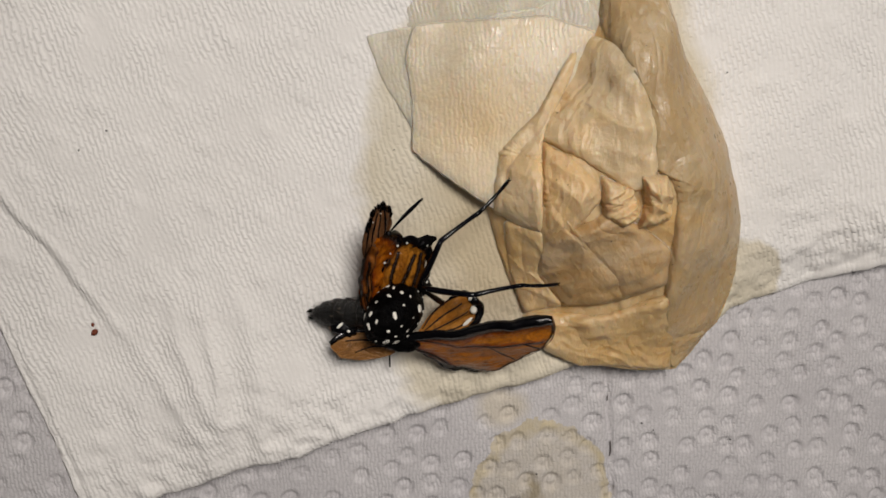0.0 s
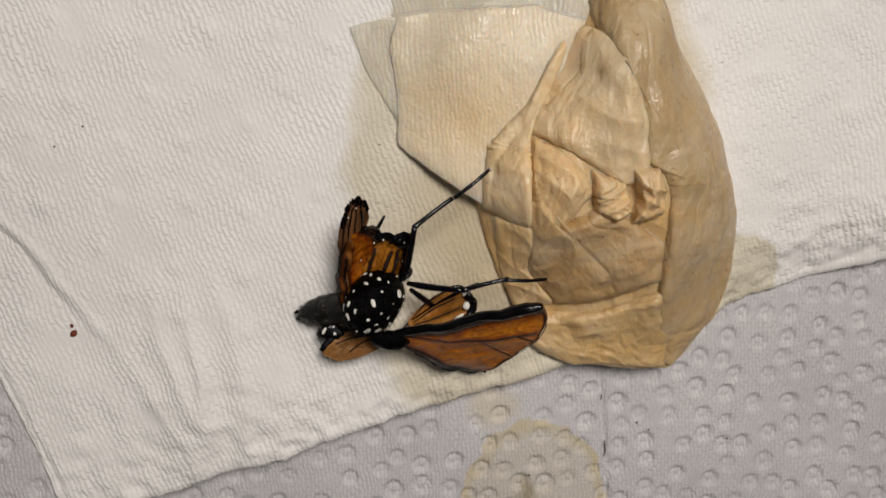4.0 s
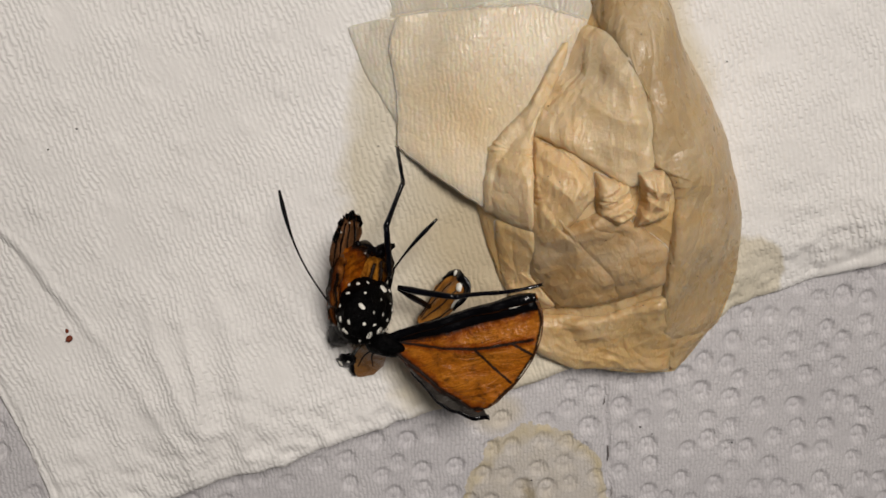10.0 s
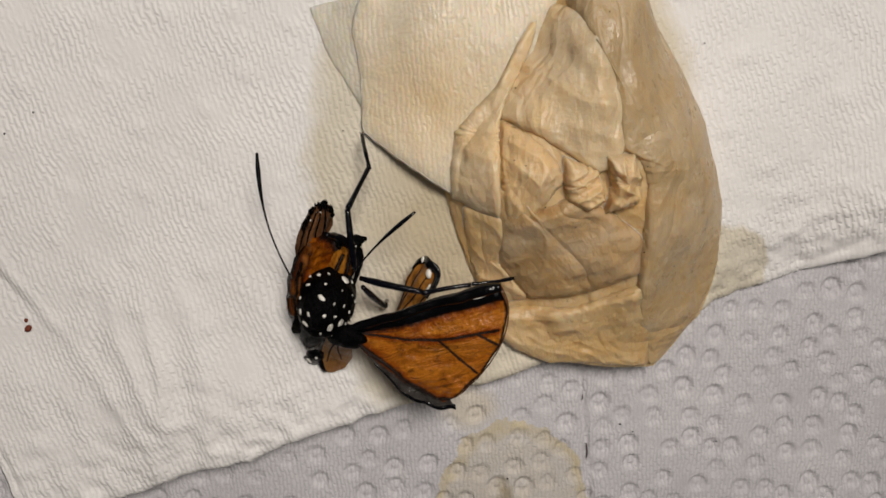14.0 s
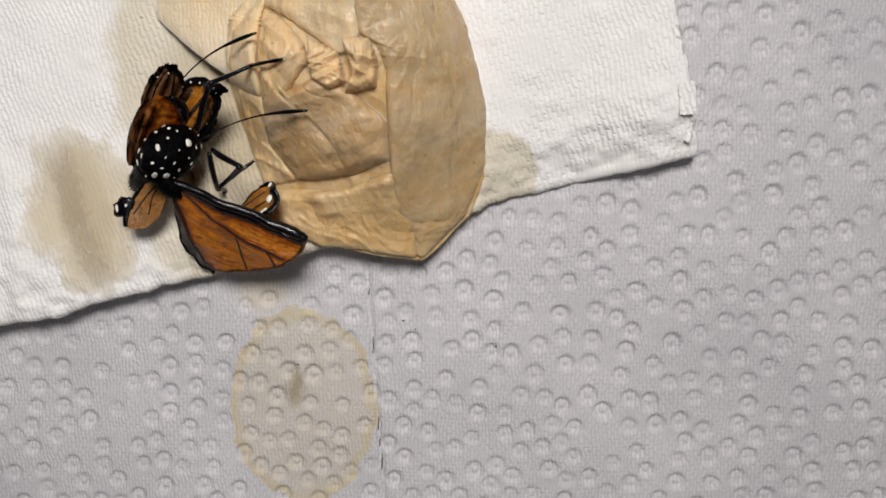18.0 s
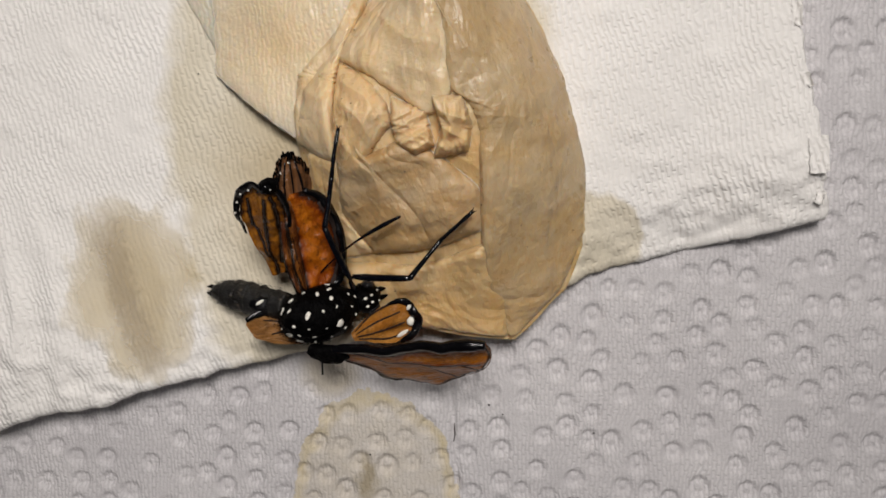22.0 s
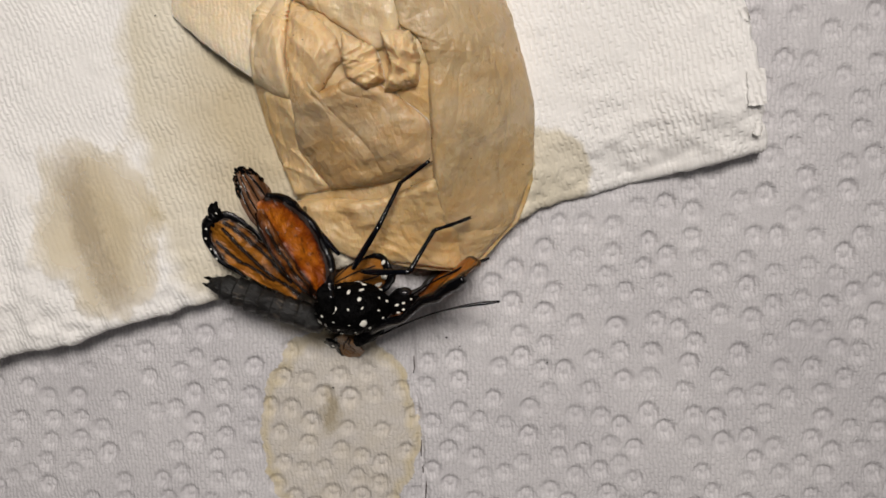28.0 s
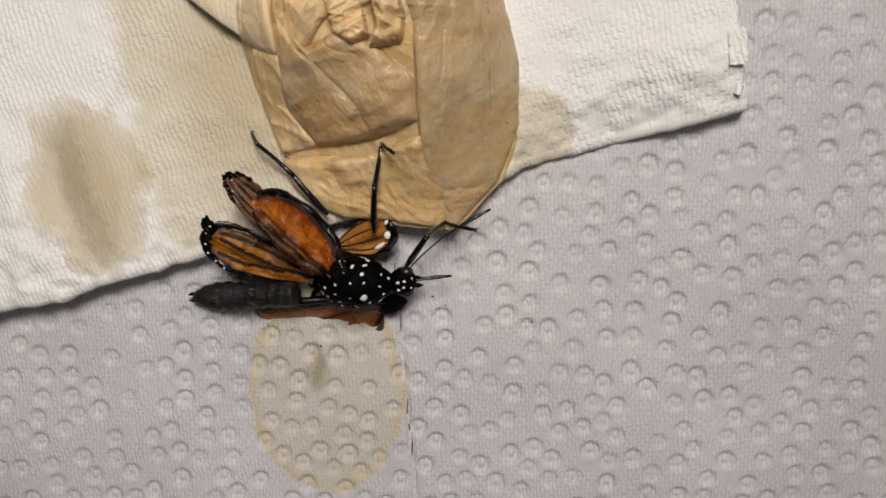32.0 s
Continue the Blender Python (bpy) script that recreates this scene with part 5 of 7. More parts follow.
# ---- body rows ----
# rows: seconds, millimetres x y z and degrees about x y z; the body in the world, its parts in the body's space
ROWS_BODY = [(0,1.13,-33.77,14.00,0.0,45.0,40.0), (1,0.47,-30.42,14.00,0.0,45.0,50.0), (2,0.87,-30.88,14.00,0.0,45.0,50.0), (3,0.63,-31.38,14.00,0.0,45.0,45.0), (6,0.21,-33.45,14.00,0.0,45.0,45.0), (7,0.74,-31.24,14.00,0.0,50.0,60.0), (8,0.06,-31.08,14.00,0.0,52.0,65.0), (9,-0.16,-31.88,14.00,0.0,54.0,68.0), (10,-0.78,-32.44,14.00,0.0,55.0,70.0), (11,-0.45,-32.24,14.00,0.0,55.0,70.0), (12,-0.41,-32.68,14.00,0.0,55.0,70.0), (13,-0.83,-32.73,14.00,0.0,55.0,70.0), (16,1.23,-33.15,14.00,0.0,55.0,75.0), (17,7.90,-30.94,14.00,0.0,50.0,70.0), (18,8.53,-31.31,14.00,0.0,45.0,50.0), (18.5,16.70,-31.84,14.00,0.0,45.0,45.0), (19,15.65,-37.42,14.00,0.0,40.0,40.0), (20,22.34,-38.16,13.80,0.0,25.0,10.0), (21,21.03,-39.87,13.60,0.0,25.0,10.0), (22,19.33,-42.04,13.40,0.0,30.0,15.0), (22.5,17.20,-38.64,13.40,0.0,35.0,30.0), (23,16.50,-38.99,13.40,0.0,42.0,45.0), (24,15.47,-38.29,13.40,0.0,45.0,48.0), (25,15.24,-40.23,13.40,0.0,45.0,48.0), (25.5,16.72,-41.59,13.40,0.0,42.0,45.0), (27.5,27.81,-48.83,10.40,0.0,10.0,5.0), (28,28.61,-50.89,10.13,0.0,6.0,5.0), (29,27.36,-52.46,9.60,0.0,6.0,-3.0), (30,26.55,-53.56,9.07,0.0,6.0,-5.0), (30.5,30.90,-53.03,8.80,0.0,6.0,5.0), (31,29.77,-53.03,8.53,0.0,6.0,5.0), (31.5,30.53,-53.16,8.27,0.0,5.0,3.0), (31.75,30.57,-53.54,8.13,0.0,4.0,2.0), (32,30.54,-53.91,8.00,0.0,3.0,1.0)]
ROWS_ABDOMEN = [(0,-0.37,0.81,-1.54,-46.7,60.1,114.5), (1,-0.00,0.01,-0.02,-55.3,59.6,101.6), (2,0.00,-0.01,0.02,-53.3,63.7,107.4), (3,-0.48,0.63,-1.71,-39.6,65.2,127.0), (6,-0.14,-1.03,1.66,-67.2,57.9,82.2), (7,-0.45,-1.10,2.41,-87.9,63.7,67.9), (8,-0.05,0.13,-0.48,-60.1,73.7,109.6), (9,-0.00,0.03,-0.10,-70.9,75.0,99.2), (10,-0.06,-0.24,1.20,-96.0,78.2,75.5), (11,-0.01,-0.15,0.71,-86.4,77.9,85.1), (12,-0.01,-0.15,0.69,-86.0,77.7,85.4), (13,-0.00,-0.09,0.67,-86.8,81.9,87.6), (16,-0.08,0.03,1.48,160.0,86.5,-19.2), (17,-0.13,0.36,-0.91,-56.3,67.5,109.5), (18,-0.05,0.05,-0.24,-35.9,72.9,135.3), (18.5,-0.22,0.51,-1.02,-48.3,61.5,112.9), (19,-0.03,0.08,-0.14,-45.1,58.3,111.0), (20,-2.44,0.83,-2.78,-8.5,47.1,161.1), (21,-4.21,0.69,-4.15,-4.1,44.2,170.7), (22,-3.20,1.61,-3.88,-13.8,47.3,153.2), (22.5,-0.28,0.36,-0.62,-30.8,53.9,127.4), (23,0.04,-0.51,0.58,-51.4,48.7,94.7), (24,0.07,-0.57,0.82,-56.1,55.1,96.7), (25,0.06,-0.27,0.44,-53.1,57.6,103.3), (25.5,-0.22,0.38,-0.70,-40.8,57.9,119.6), (27.5,-8.48,-0.28,-3.43,-3.6,9.5,158.6), (28,-9.19,0.04,-2.13,-2.3,8.5,157.8), (29,-9.17,-0.52,-2.02,-2.5,6.2,155.7), (30,-9.04,0.62,-1.88,-2.2,4.3,158.4), (30.5,-8.42,1.07,-2.13,-0.7,29.9,174.1), (31,-10.41,0.77,-2.01,-2.4,1.6,157.0), (31.5,-13.50,-0.62,-3.40,-0.3,20.9,176.5), (31.75,-13.78,-1.67,-3.36,0.2,18.3,-177.8), (32,-13.91,-2.74,-3.25,0.3,15.9,-173.6)]
ROWS_ABDOMEN_FRONT = [(0,-0.22,0.49,-0.94,-46.7,60.1,114.5), (1,0.07,-0.34,0.59,-55.3,59.6,101.6), (2,0.10,-0.31,0.65,-53.3,63.7,107.4), (3,-0.30,0.40,-1.08,-39.6,65.2,127.0), (6,-0.19,-1.40,2.25,-67.2,57.9,82.2), (7,-0.56,-1.39,3.04,-87.9,63.7,67.9), (8,0.02,-0.05,0.20,-60.1,73.7,109.6), (9,0.02,-0.15,0.58,-70.9,75.0,99.2), (10,-0.10,-0.38,1.88,-96.0,78.2,75.5), (11,-0.03,-0.30,1.40,-86.4,77.9,85.1), (12,-0.02,-0.30,1.38,-86.0,77.7,85.4), (13,-0.01,-0.19,1.36,-86.8,81.9,87.6), (16,-0.12,0.04,2.18,160.0,86.5,-19.2), (17,-0.04,0.10,-0.27,-56.3,67.5,109.5), (18,0.09,-0.09,0.43,-35.9,72.9,135.3), (18.5,-0.09,0.20,-0.40,-48.3,61.5,112.9), (19,0.10,-0.26,0.45,-45.1,58.3,111.0), (20,-1.99,0.68,-2.27,-8.5,47.1,161.1), (21,-3.72,0.61,-3.66,-4.1,44.2,170.7), (22,-2.77,1.40,-3.36,-13.8,47.3,153.2), (22.5,-0.03,0.03,-0.06,-30.8,53.9,127.4), (23,0.08,-0.97,1.11,-51.4,48.7,94.7), (24,0.11,-0.97,1.40,-56.1,55.1,96.7), (25,0.15,-0.63,1.03,-53.1,57.6,103.3), (25.5,-0.03,0.06,-0.11,-40.8,57.9,119.6), (27.5,-3.43,-2.26,-2.52,-3.6,9.5,158.6), (28,-4.16,-2.01,-1.32,-2.3,8.5,157.8), (29,-4.19,-2.78,-1.42,-2.5,6.2,155.7), (30,-3.94,-1.39,-1.47,-2.2,4.3,158.4), (30.5,-3.68,0.58,0.61,-0.7,29.9,174.1), (31,-5.35,-1.39,-1.86,-2.4,1.6,157.0), (31.5,-8.37,-0.94,-1.44,-0.3,20.9,176.5), (31.75,-8.56,-1.47,-1.63,0.2,18.3,-177.8), (32,-8.65,-2.16,-1.74,0.3,15.9,-173.6)]
ROWS_FOREWING_UP = [(0,0.75,0.66,-5.52,-27.6,-49.9,79.8), (1,-0.85,-0.10,-7.12,-22.2,-59.7,65.1), (2,-0.37,-0.43,-6.64,-26.7,-52.5,76.4), (3,-0.38,-0.64,-6.65,-27.0,-51.9,77.2), (6,1.49,1.79,-4.78,-25.3,-55.5,72.2), (7,0.91,0.00,-5.82,-35.6,-46.3,89.5), (8,0.43,0.30,-6.66,-36.9,-59.6,79.7), (9,1.10,1.21,-6.04,-38.8,-65.2,77.5), (10,0.82,1.72,-6.55,-29.4,-76.1,60.5), (11,0.59,1.63,-6.89,-27.9,-76.7,58.6), (12,0.60,1.72,-6.88,-26.1,-77.4,56.2), (13,0.86,1.93,-6.51,-22.8,-78.3,52.2), (16,0.15,3.76,-7.51,60.2,-80.4,-39.8), (17,-1.64,-3.01,-8.85,-35.5,-48.7,87.4), (18,-1.55,2.36,-7.82,0.4,-70.3,30.1), (18.5,0.33,-4.43,-4.75,-27.7,-36.2,85.3), (19,0.08,-1.26,-2.53,-19.8,-37.6,69.9), (20,-0.52,1.02,-1.48,-6.7,-1.1,123.4), (21,0.38,-0.63,-1.59,-15.3,-11.4,103.1), (22,0.38,0.94,-1.14,-17.8,-16.7,90.5), (22.5,0.15,-1.51,-2.32,-20.8,-29.2,77.5), (23,-0.27,-1.76,-3.46,-22.4,-44.8,63.5), (24,-0.64,-2.21,-4.89,-20.6,-52.3,59.8), (25,-0.68,-1.93,-4.79,-15.2,-53.8,56.0), (25.5,-0.15,-1.44,-3.13,-13.6,-44.6,62.8), (27.5,-3.87,2.47,2.36,19.8,-21.9,113.8), (28,-3.39,2.14,2.66,24.6,-2.1,116.5), (29,-3.72,2.87,2.63,24.8,-1.3,120.4), (30,-3.79,2.41,2.62,24.5,0.8,114.4), (30.5,-2.74,2.53,2.73,26.8,-13.5,149.9), (31,-2.45,1.31,2.76,25.0,-3.0,124.1), (31.5,-2.87,1.22,2.76,26.5,-5.7,137.0), (31.75,-2.44,1.32,2.84,27.2,-6.2,135.7), (32,-2.01,1.51,2.90,27.8,-6.9,134.6)]
ROWS_HINDWING_UP = [(0,0.53,-2.65,-5.10,-38.9,-49.0,58.3), (1,-0.26,-2.79,-7.24,-35.2,-57.5,49.7), (2,-0.16,-3.17,-7.17,-38.3,-55.4,55.1), (3,0.02,-3.05,-6.51,-38.4,-53.2,56.1), (6,-0.35,-2.74,-7.28,-33.4,-58.4,46.9), (7,0.23,-2.55,-7.33,-41.2,-61.4,53.7), (8,0.19,-1.21,-8.43,-23.1,-72.5,27.5), (9,0.49,-1.29,-7.85,-30.1,-72.0,35.4), (10,0.59,-1.26,-8.03,-32.3,-73.1,37.5), (11,0.56,-0.96,-8.61,-26.3,-75.7,30.0), (12,0.55,-0.81,-7.90,-22.0,-74.4,25.3), (13,0.56,-0.54,-7.87,-14.8,-75.1,17.0), (16,0.68,0.82,-8.45,14.6,-76.9,-16.5), (17,0.51,0.21,-9.25,-15.1,-75.6,17.8), (18,0.05,0.52,-5.33,-6.3,-60.9,8.6), (18.5,1.22,-5.41,-7.35,-51.3,-38.7,88.0), (19,1.01,-2.82,-4.18,-42.0,-22.7,88.5), (20,-0.66,3.94,-2.52,-34.5,-41.7,116.8), (21,-3.56,4.26,-3.87,-29.6,-31.6,111.7), (22,-2.58,6.12,-3.80,-40.0,-41.6,100.7), (22.5,1.22,-2.54,-3.60,-36.2,-14.1,97.1), (23,-0.42,-1.28,-5.91,-26.5,-53.9,39.6), (24,-0.44,-0.76,-6.64,-20.4,-61.0,27.8), (25,-0.31,-1.14,-6.35,-27.6,-58.1,38.5), (25.5,-0.19,-1.43,-5.51,-31.0,-50.7,47.5), (27.5,-7.11,2.34,-3.28,-10.0,-34.0,130.1), (28,-7.39,1.93,-2.79,-4.4,-4.3,133.3), (29,-6.98,2.17,-2.74,-3.9,-4.3,140.0), (30,-7.16,3.13,-2.76,-4.1,-3.2,137.4), (30.5,-9.48,2.51,-3.01,-3.1,-8.1,149.2), (31,-7.53,2.41,-2.80,-3.6,-6.8,143.4), (31.5,-8.54,1.35,-2.76,-2.6,-8.9,149.9), (31.75,-7.68,0.78,-2.54,-1.9,-10.2,152.0), (32,-6.71,0.24,-2.35,-1.4,-11.6,154.1)]
ROWS_FOREWING_LOW = [(0,-2.02,-2.94,0.10,70.1,-50.7,-42.2), (1,-2.83,-3.77,-0.71,68.1,-44.5,-56.4), (2,-2.16,-3.67,-0.04,59.8,-44.5,-57.6), (3,-2.28,-4.31,-0.16,69.4,-48.0,-49.4), (6,-2.25,-4.41,-0.13,57.9,-52.0,-38.6), (7,-2.71,-3.42,-0.90,65.7,-41.1,-68.3), (8,-2.79,-3.58,-1.14,59.5,-39.4,-73.1), (9,-2.86,-3.43,-1.38,59.4,-40.3,-73.4), (10,-2.79,-3.60,-1.37,57.0,-39.7,-75.1), (11,-2.59,-3.03,-1.08,59.5,-38.3,-76.5), (12,-2.59,-3.04,-1.08,55.1,-39.1,-75.6), (13,-2.76,-3.37,-1.33,59.9,-39.4,-75.0), (16,-2.57,-3.08,-1.05,67.4,-28.2,-81.9), (17,-3.73,-1.31,-2.11,77.1,-4.4,-78.9), (18,-2.88,-2.83,-0.76,72.2,-10.9,-71.2), (18.5,-3.05,-2.44,-0.93,84.6,-25.8,-81.1), (19,-3.45,-3.49,-0.94,77.0,-40.6,-42.5), (20,-2.56,-2.03,0.39,67.2,-34.2,-39.8), (21,-0.76,-2.92,1.16,57.4,-37.7,-14.7), (22,-0.48,-4.54,1.24,53.4,-42.8,-4.6), (22.5,-0.95,-6.06,0.90,59.4,-44.7,-30.5), (23,-1.45,-5.29,0.38,13.9,-49.6,-13.2), (24,-1.26,-5.08,0.42,6.6,-45.2,-17.9), (25,-2.20,-5.47,-0.61,31.1,-42.0,-18.7), (25.5,-1.90,-4.75,-0.24,47.3,-37.6,-17.1), (27.5,1.17,-4.02,0.21,63.8,-41.0,37.3), (28,1.54,-3.97,-0.84,80.3,-38.2,40.7), (29,2.11,-4.21,-0.78,84.1,-26.0,49.3), (30,3.01,-3.66,-0.69,79.0,-40.7,53.0), (30.125,3.36,-3.73,-1.09,78.8,-18.4,83.6), (30.25,3.72,-3.79,-1.49,89.8,1.2,112.4), (30.375,4.08,-3.85,-1.90,109.3,12.4,145.3), (30.5,4.43,-3.92,-2.30,132.0,10.7,-179.6), (31,8.99,-3.00,-3.58,131.9,5.6,178.9), (31.5,8.58,-2.93,-3.77,132.1,3.9,-179.3), (31.75,4.51,-4.13,-4.20,146.1,2.5,-178.3), (32,4.49,-4.04,-4.27,146.1,1.2,-177.4)]
ROWS_HINDWING_FLAP = [(0,-0.68,-4.31,-4.21,-34.2,28.1,127.4), (1,-0.82,-3.75,-4.35,-26.9,41.7,140.3), (2,-0.60,-4.24,-4.13,-26.3,27.6,141.8), (3,-0.42,-4.86,-3.96,-27.5,39.0,139.3), (6,-0.14,-4.89,-3.68,-29.8,42.7,135.8), (7,-0.66,-4.37,-4.68,-26.2,72.6,148.4), (8,-1.05,-3.80,-5.40,-19.4,79.0,158.0), (9,-0.76,-3.37,-5.30,-51.5,82.0,124.2), (10,-0.88,-3.60,-5.61,-103.9,82.3,70.7), (11,-0.87,-3.07,-5.61,-103.8,84.4,72.3), (12,-0.90,-2.92,-5.64,-116.6,83.3,59.1), (13,-0.81,-3.23,-5.51,-116.0,85.1,60.8), (16,-0.61,-2.54,-5.23,-4.9,75.3,174.4), (17,-1.02,-0.44,-5.10,-13.3,38.7,162.8), (18,-1.42,-1.34,-4.96,0.6,46.7,-179.2), (18.5,-1.86,-1.49,-5.39,-23.9,24.1,146.2), (19,-1.80,-2.55,-4.78,-36.1,27.2,114.3), (20,-3.91,-4.70,-4.58,-10.1,7.1,156.4), (21,-1.22,-5.11,-3.33,-10.2,8.4,156.1), (22,-0.25,-2.91,-3.03,-13.6,12.0,153.0), (22.5,-1.15,-5.68,-3.86,-25.8,10.0,132.5), (23,-0.30,-4.84,-3.64,-25.6,15.6,142.2), (24,-0.68,-4.61,-4.21,-23.6,37.2,145.6), (25,-1.12,-4.59,-4.65,-35.8,51.0,127.3), (25.5,-1.28,-4.24,-4.51,-35.4,42.6,122.7), (27.5,-2.18,-2.89,-2.92,10.3,47.5,-128.5), (28,-0.99,-5.09,-2.62,9.9,57.9,-111.1), (29,0.41,-3.98,-2.47,12.0,59.9,-80.6), (30,1.31,-3.51,-2.38,11.3,58.5,-91.1), (30.5,0.17,-1.67,-2.50,2.0,34.7,-162.9), (31,0.15,-1.66,-2.50,1.9,34.1,-163.4), (31.5,0.18,-1.64,-2.49,1.8,33.3,-161.6), (31.75,0.16,-1.63,-2.49,1.5,32.1,-161.0), (32,0.13,-1.63,-2.50,1.1,30.9,-160.3)]
ROWS_HINDWING_FAN = [(0,2.51,-5.62,-2.15,4.8,-55.8,-6.7), (1,1.56,-6.52,-3.36,27.3,-51.4,-39.3), (2,2.02,-6.58,-2.81,22.8,-52.8,-32.5), (3,2.27,-6.58,-2.37,20.5,-52.8,-29.0), (6,2.52,-6.49,-2.15,13.5,-54.8,-18.9), (7,2.33,-7.56,-2.78,-24.2,-58.8,-33.7), (8,2.38,-8.09,-3.41,-15.1,-60.8,-44.5), (9,2.84,-7.83,-3.14,-10.8,-63.0,-48.6), (10,2.93,-7.99,-3.13,-8.1,-63.6,-51.4), (11,2.53,-7.96,-3.34,-11.1,-63.4,-47.7), (12,2.77,-7.72,-2.93,-10.6,-62.7,-48.4), (13,2.89,-8.48,-2.80,-16.1,-65.3,-41.1), (16,2.89,-10.27,-3.31,-23.3,-69.6,-31.7), (17,0.37,-8.71,-8.13,6.0,-53.6,-78.4), (18,1.04,-11.80,-5.02,-11.8,-58.3,-34.6), (18.5,-0.43,-8.49,-6.84,-4.4,-59.9,-35.3), (19,2.43,-5.74,-2.32,21.4,-47.0,-33.9), (20,1.71,-8.50,-2.93,-8.4,-35.4,19.8), (21,3.13,-6.37,-2.06,-8.9,-34.0,21.1), (22,3.91,-4.57,-1.42,-8.0,-39.5,15.9), (22.5,2.65,-7.11,-2.34,10.8,-45.7,-18.6), (23,3.46,-6.03,-1.64,5.5,-54.3,-8.0), (24,3.30,-5.69,-1.84,15.8,-56.5,-22.0), (25,3.09,-5.46,-2.03,15.7,-56.4,-22.0), (25.5,3.33,-6.59,-2.14,9.6,-55.6,-14.0), (27.5,-2.87,1.96,-5.09,-1.7,-28.6,9.2), (28,-2.99,2.51,-4.13,-1.9,-19.9,18.1), (29,-1.75,3.48,-3.97,-2.7,-19.4,26.0), (30,-0.63,4.20,-3.70,-2.5,-18.5,23.8), (30.5,-2.66,7.44,-4.25,0.0,-21.1,-0.4), (31,-2.12,6.99,-3.88,-1.1,-19.1,10.3), (31.5,-3.22,6.56,-3.93,-1.1,-18.0,12.3), (31.75,-3.23,5.42,-3.85,-1.3,-16.8,17.8), (32,-3.16,4.35,-3.78,-1.2,-15.8,22.9)]
ROWS_FEMUR_A = [(0,3.32,1.20,4.73,-49.3,-62.2,68.0), (1,2.16,-0.88,3.58,-39.7,-29.9,64.2), (2,2.89,-0.02,4.31,-39.3,-34.7,62.7), (3,3.11,-0.24,4.52,-42.6,-56.2,61.4), (6,3.31,-0.44,4.73,-49.3,-48.9,76.3), (7,2.23,-0.76,4.22,-39.4,-43.5,55.2), (8,1.91,-0.66,4.07,-52.4,-57.9,69.0), (9,2.25,-1.04,4.80,-55.1,-59.7,70.4), (10,2.19,-1.69,4.87,-55.1,-67.5,66.3), (11,2.29,-1.54,5.02,-62.1,-66.1,75.5), (12,2.73,-1.53,5.64,-71.1,-67.7,85.4), (13,2.33,-1.78,5.08,-46.7,-64.1,57.3), (16,1.87,-2.47,4.41,-33.5,-55.7,41.9), (17,1.52,-1.98,3.37,-37.2,-52.0,50.6), (18,3.13,-1.21,4.55,-32.6,-70.1,41.7), (18.5,2.43,1.03,3.84,-118.4,-59.8,151.6), (19,3.97,0.72,4.63,-54.5,-49.5,94.7), (20,1.97,3.82,2.02,-35.0,-42.7,120.1), (21,2.48,5.15,2.26,-36.4,-44.9,124.1), (22,3.98,3.49,3.45,-31.7,-18.7,107.8), (22.5,3.14,0.26,3.42,-42.5,-34.8,99.8), (23,3.40,0.04,4.41,-60.9,-46.6,109.0), (24,3.54,0.17,4.95,-61.0,-36.3,130.6), (25,3.55,-0.33,4.96,-61.8,-40.7,114.6), (25.5,3.95,0.84,4.90,-65.3,-47.8,117.0), (27.5,0.49,5.51,0.59,-12.1,-58.0,49.5), (28,0.54,5.57,0.56,-5.4,-26.0,56.3), (29,0.10,7.30,0.51,-6.0,-32.0,61.1), (30,1.03,7.09,0.61,-7.5,-37.5,90.1), (30.5,-2.28,9.05,0.26,-7.1,-35.0,108.3), (31,1.00,6.51,0.61,-5.6,-35.6,52.3), (31.5,0.80,7.34,0.57,-5.6,-35.6,68.4), (31.75,1.63,7.36,0.62,-4.6,-34.0,76.6), (32,2.70,7.40,0.64,-3.5,-31.4,85.9)]
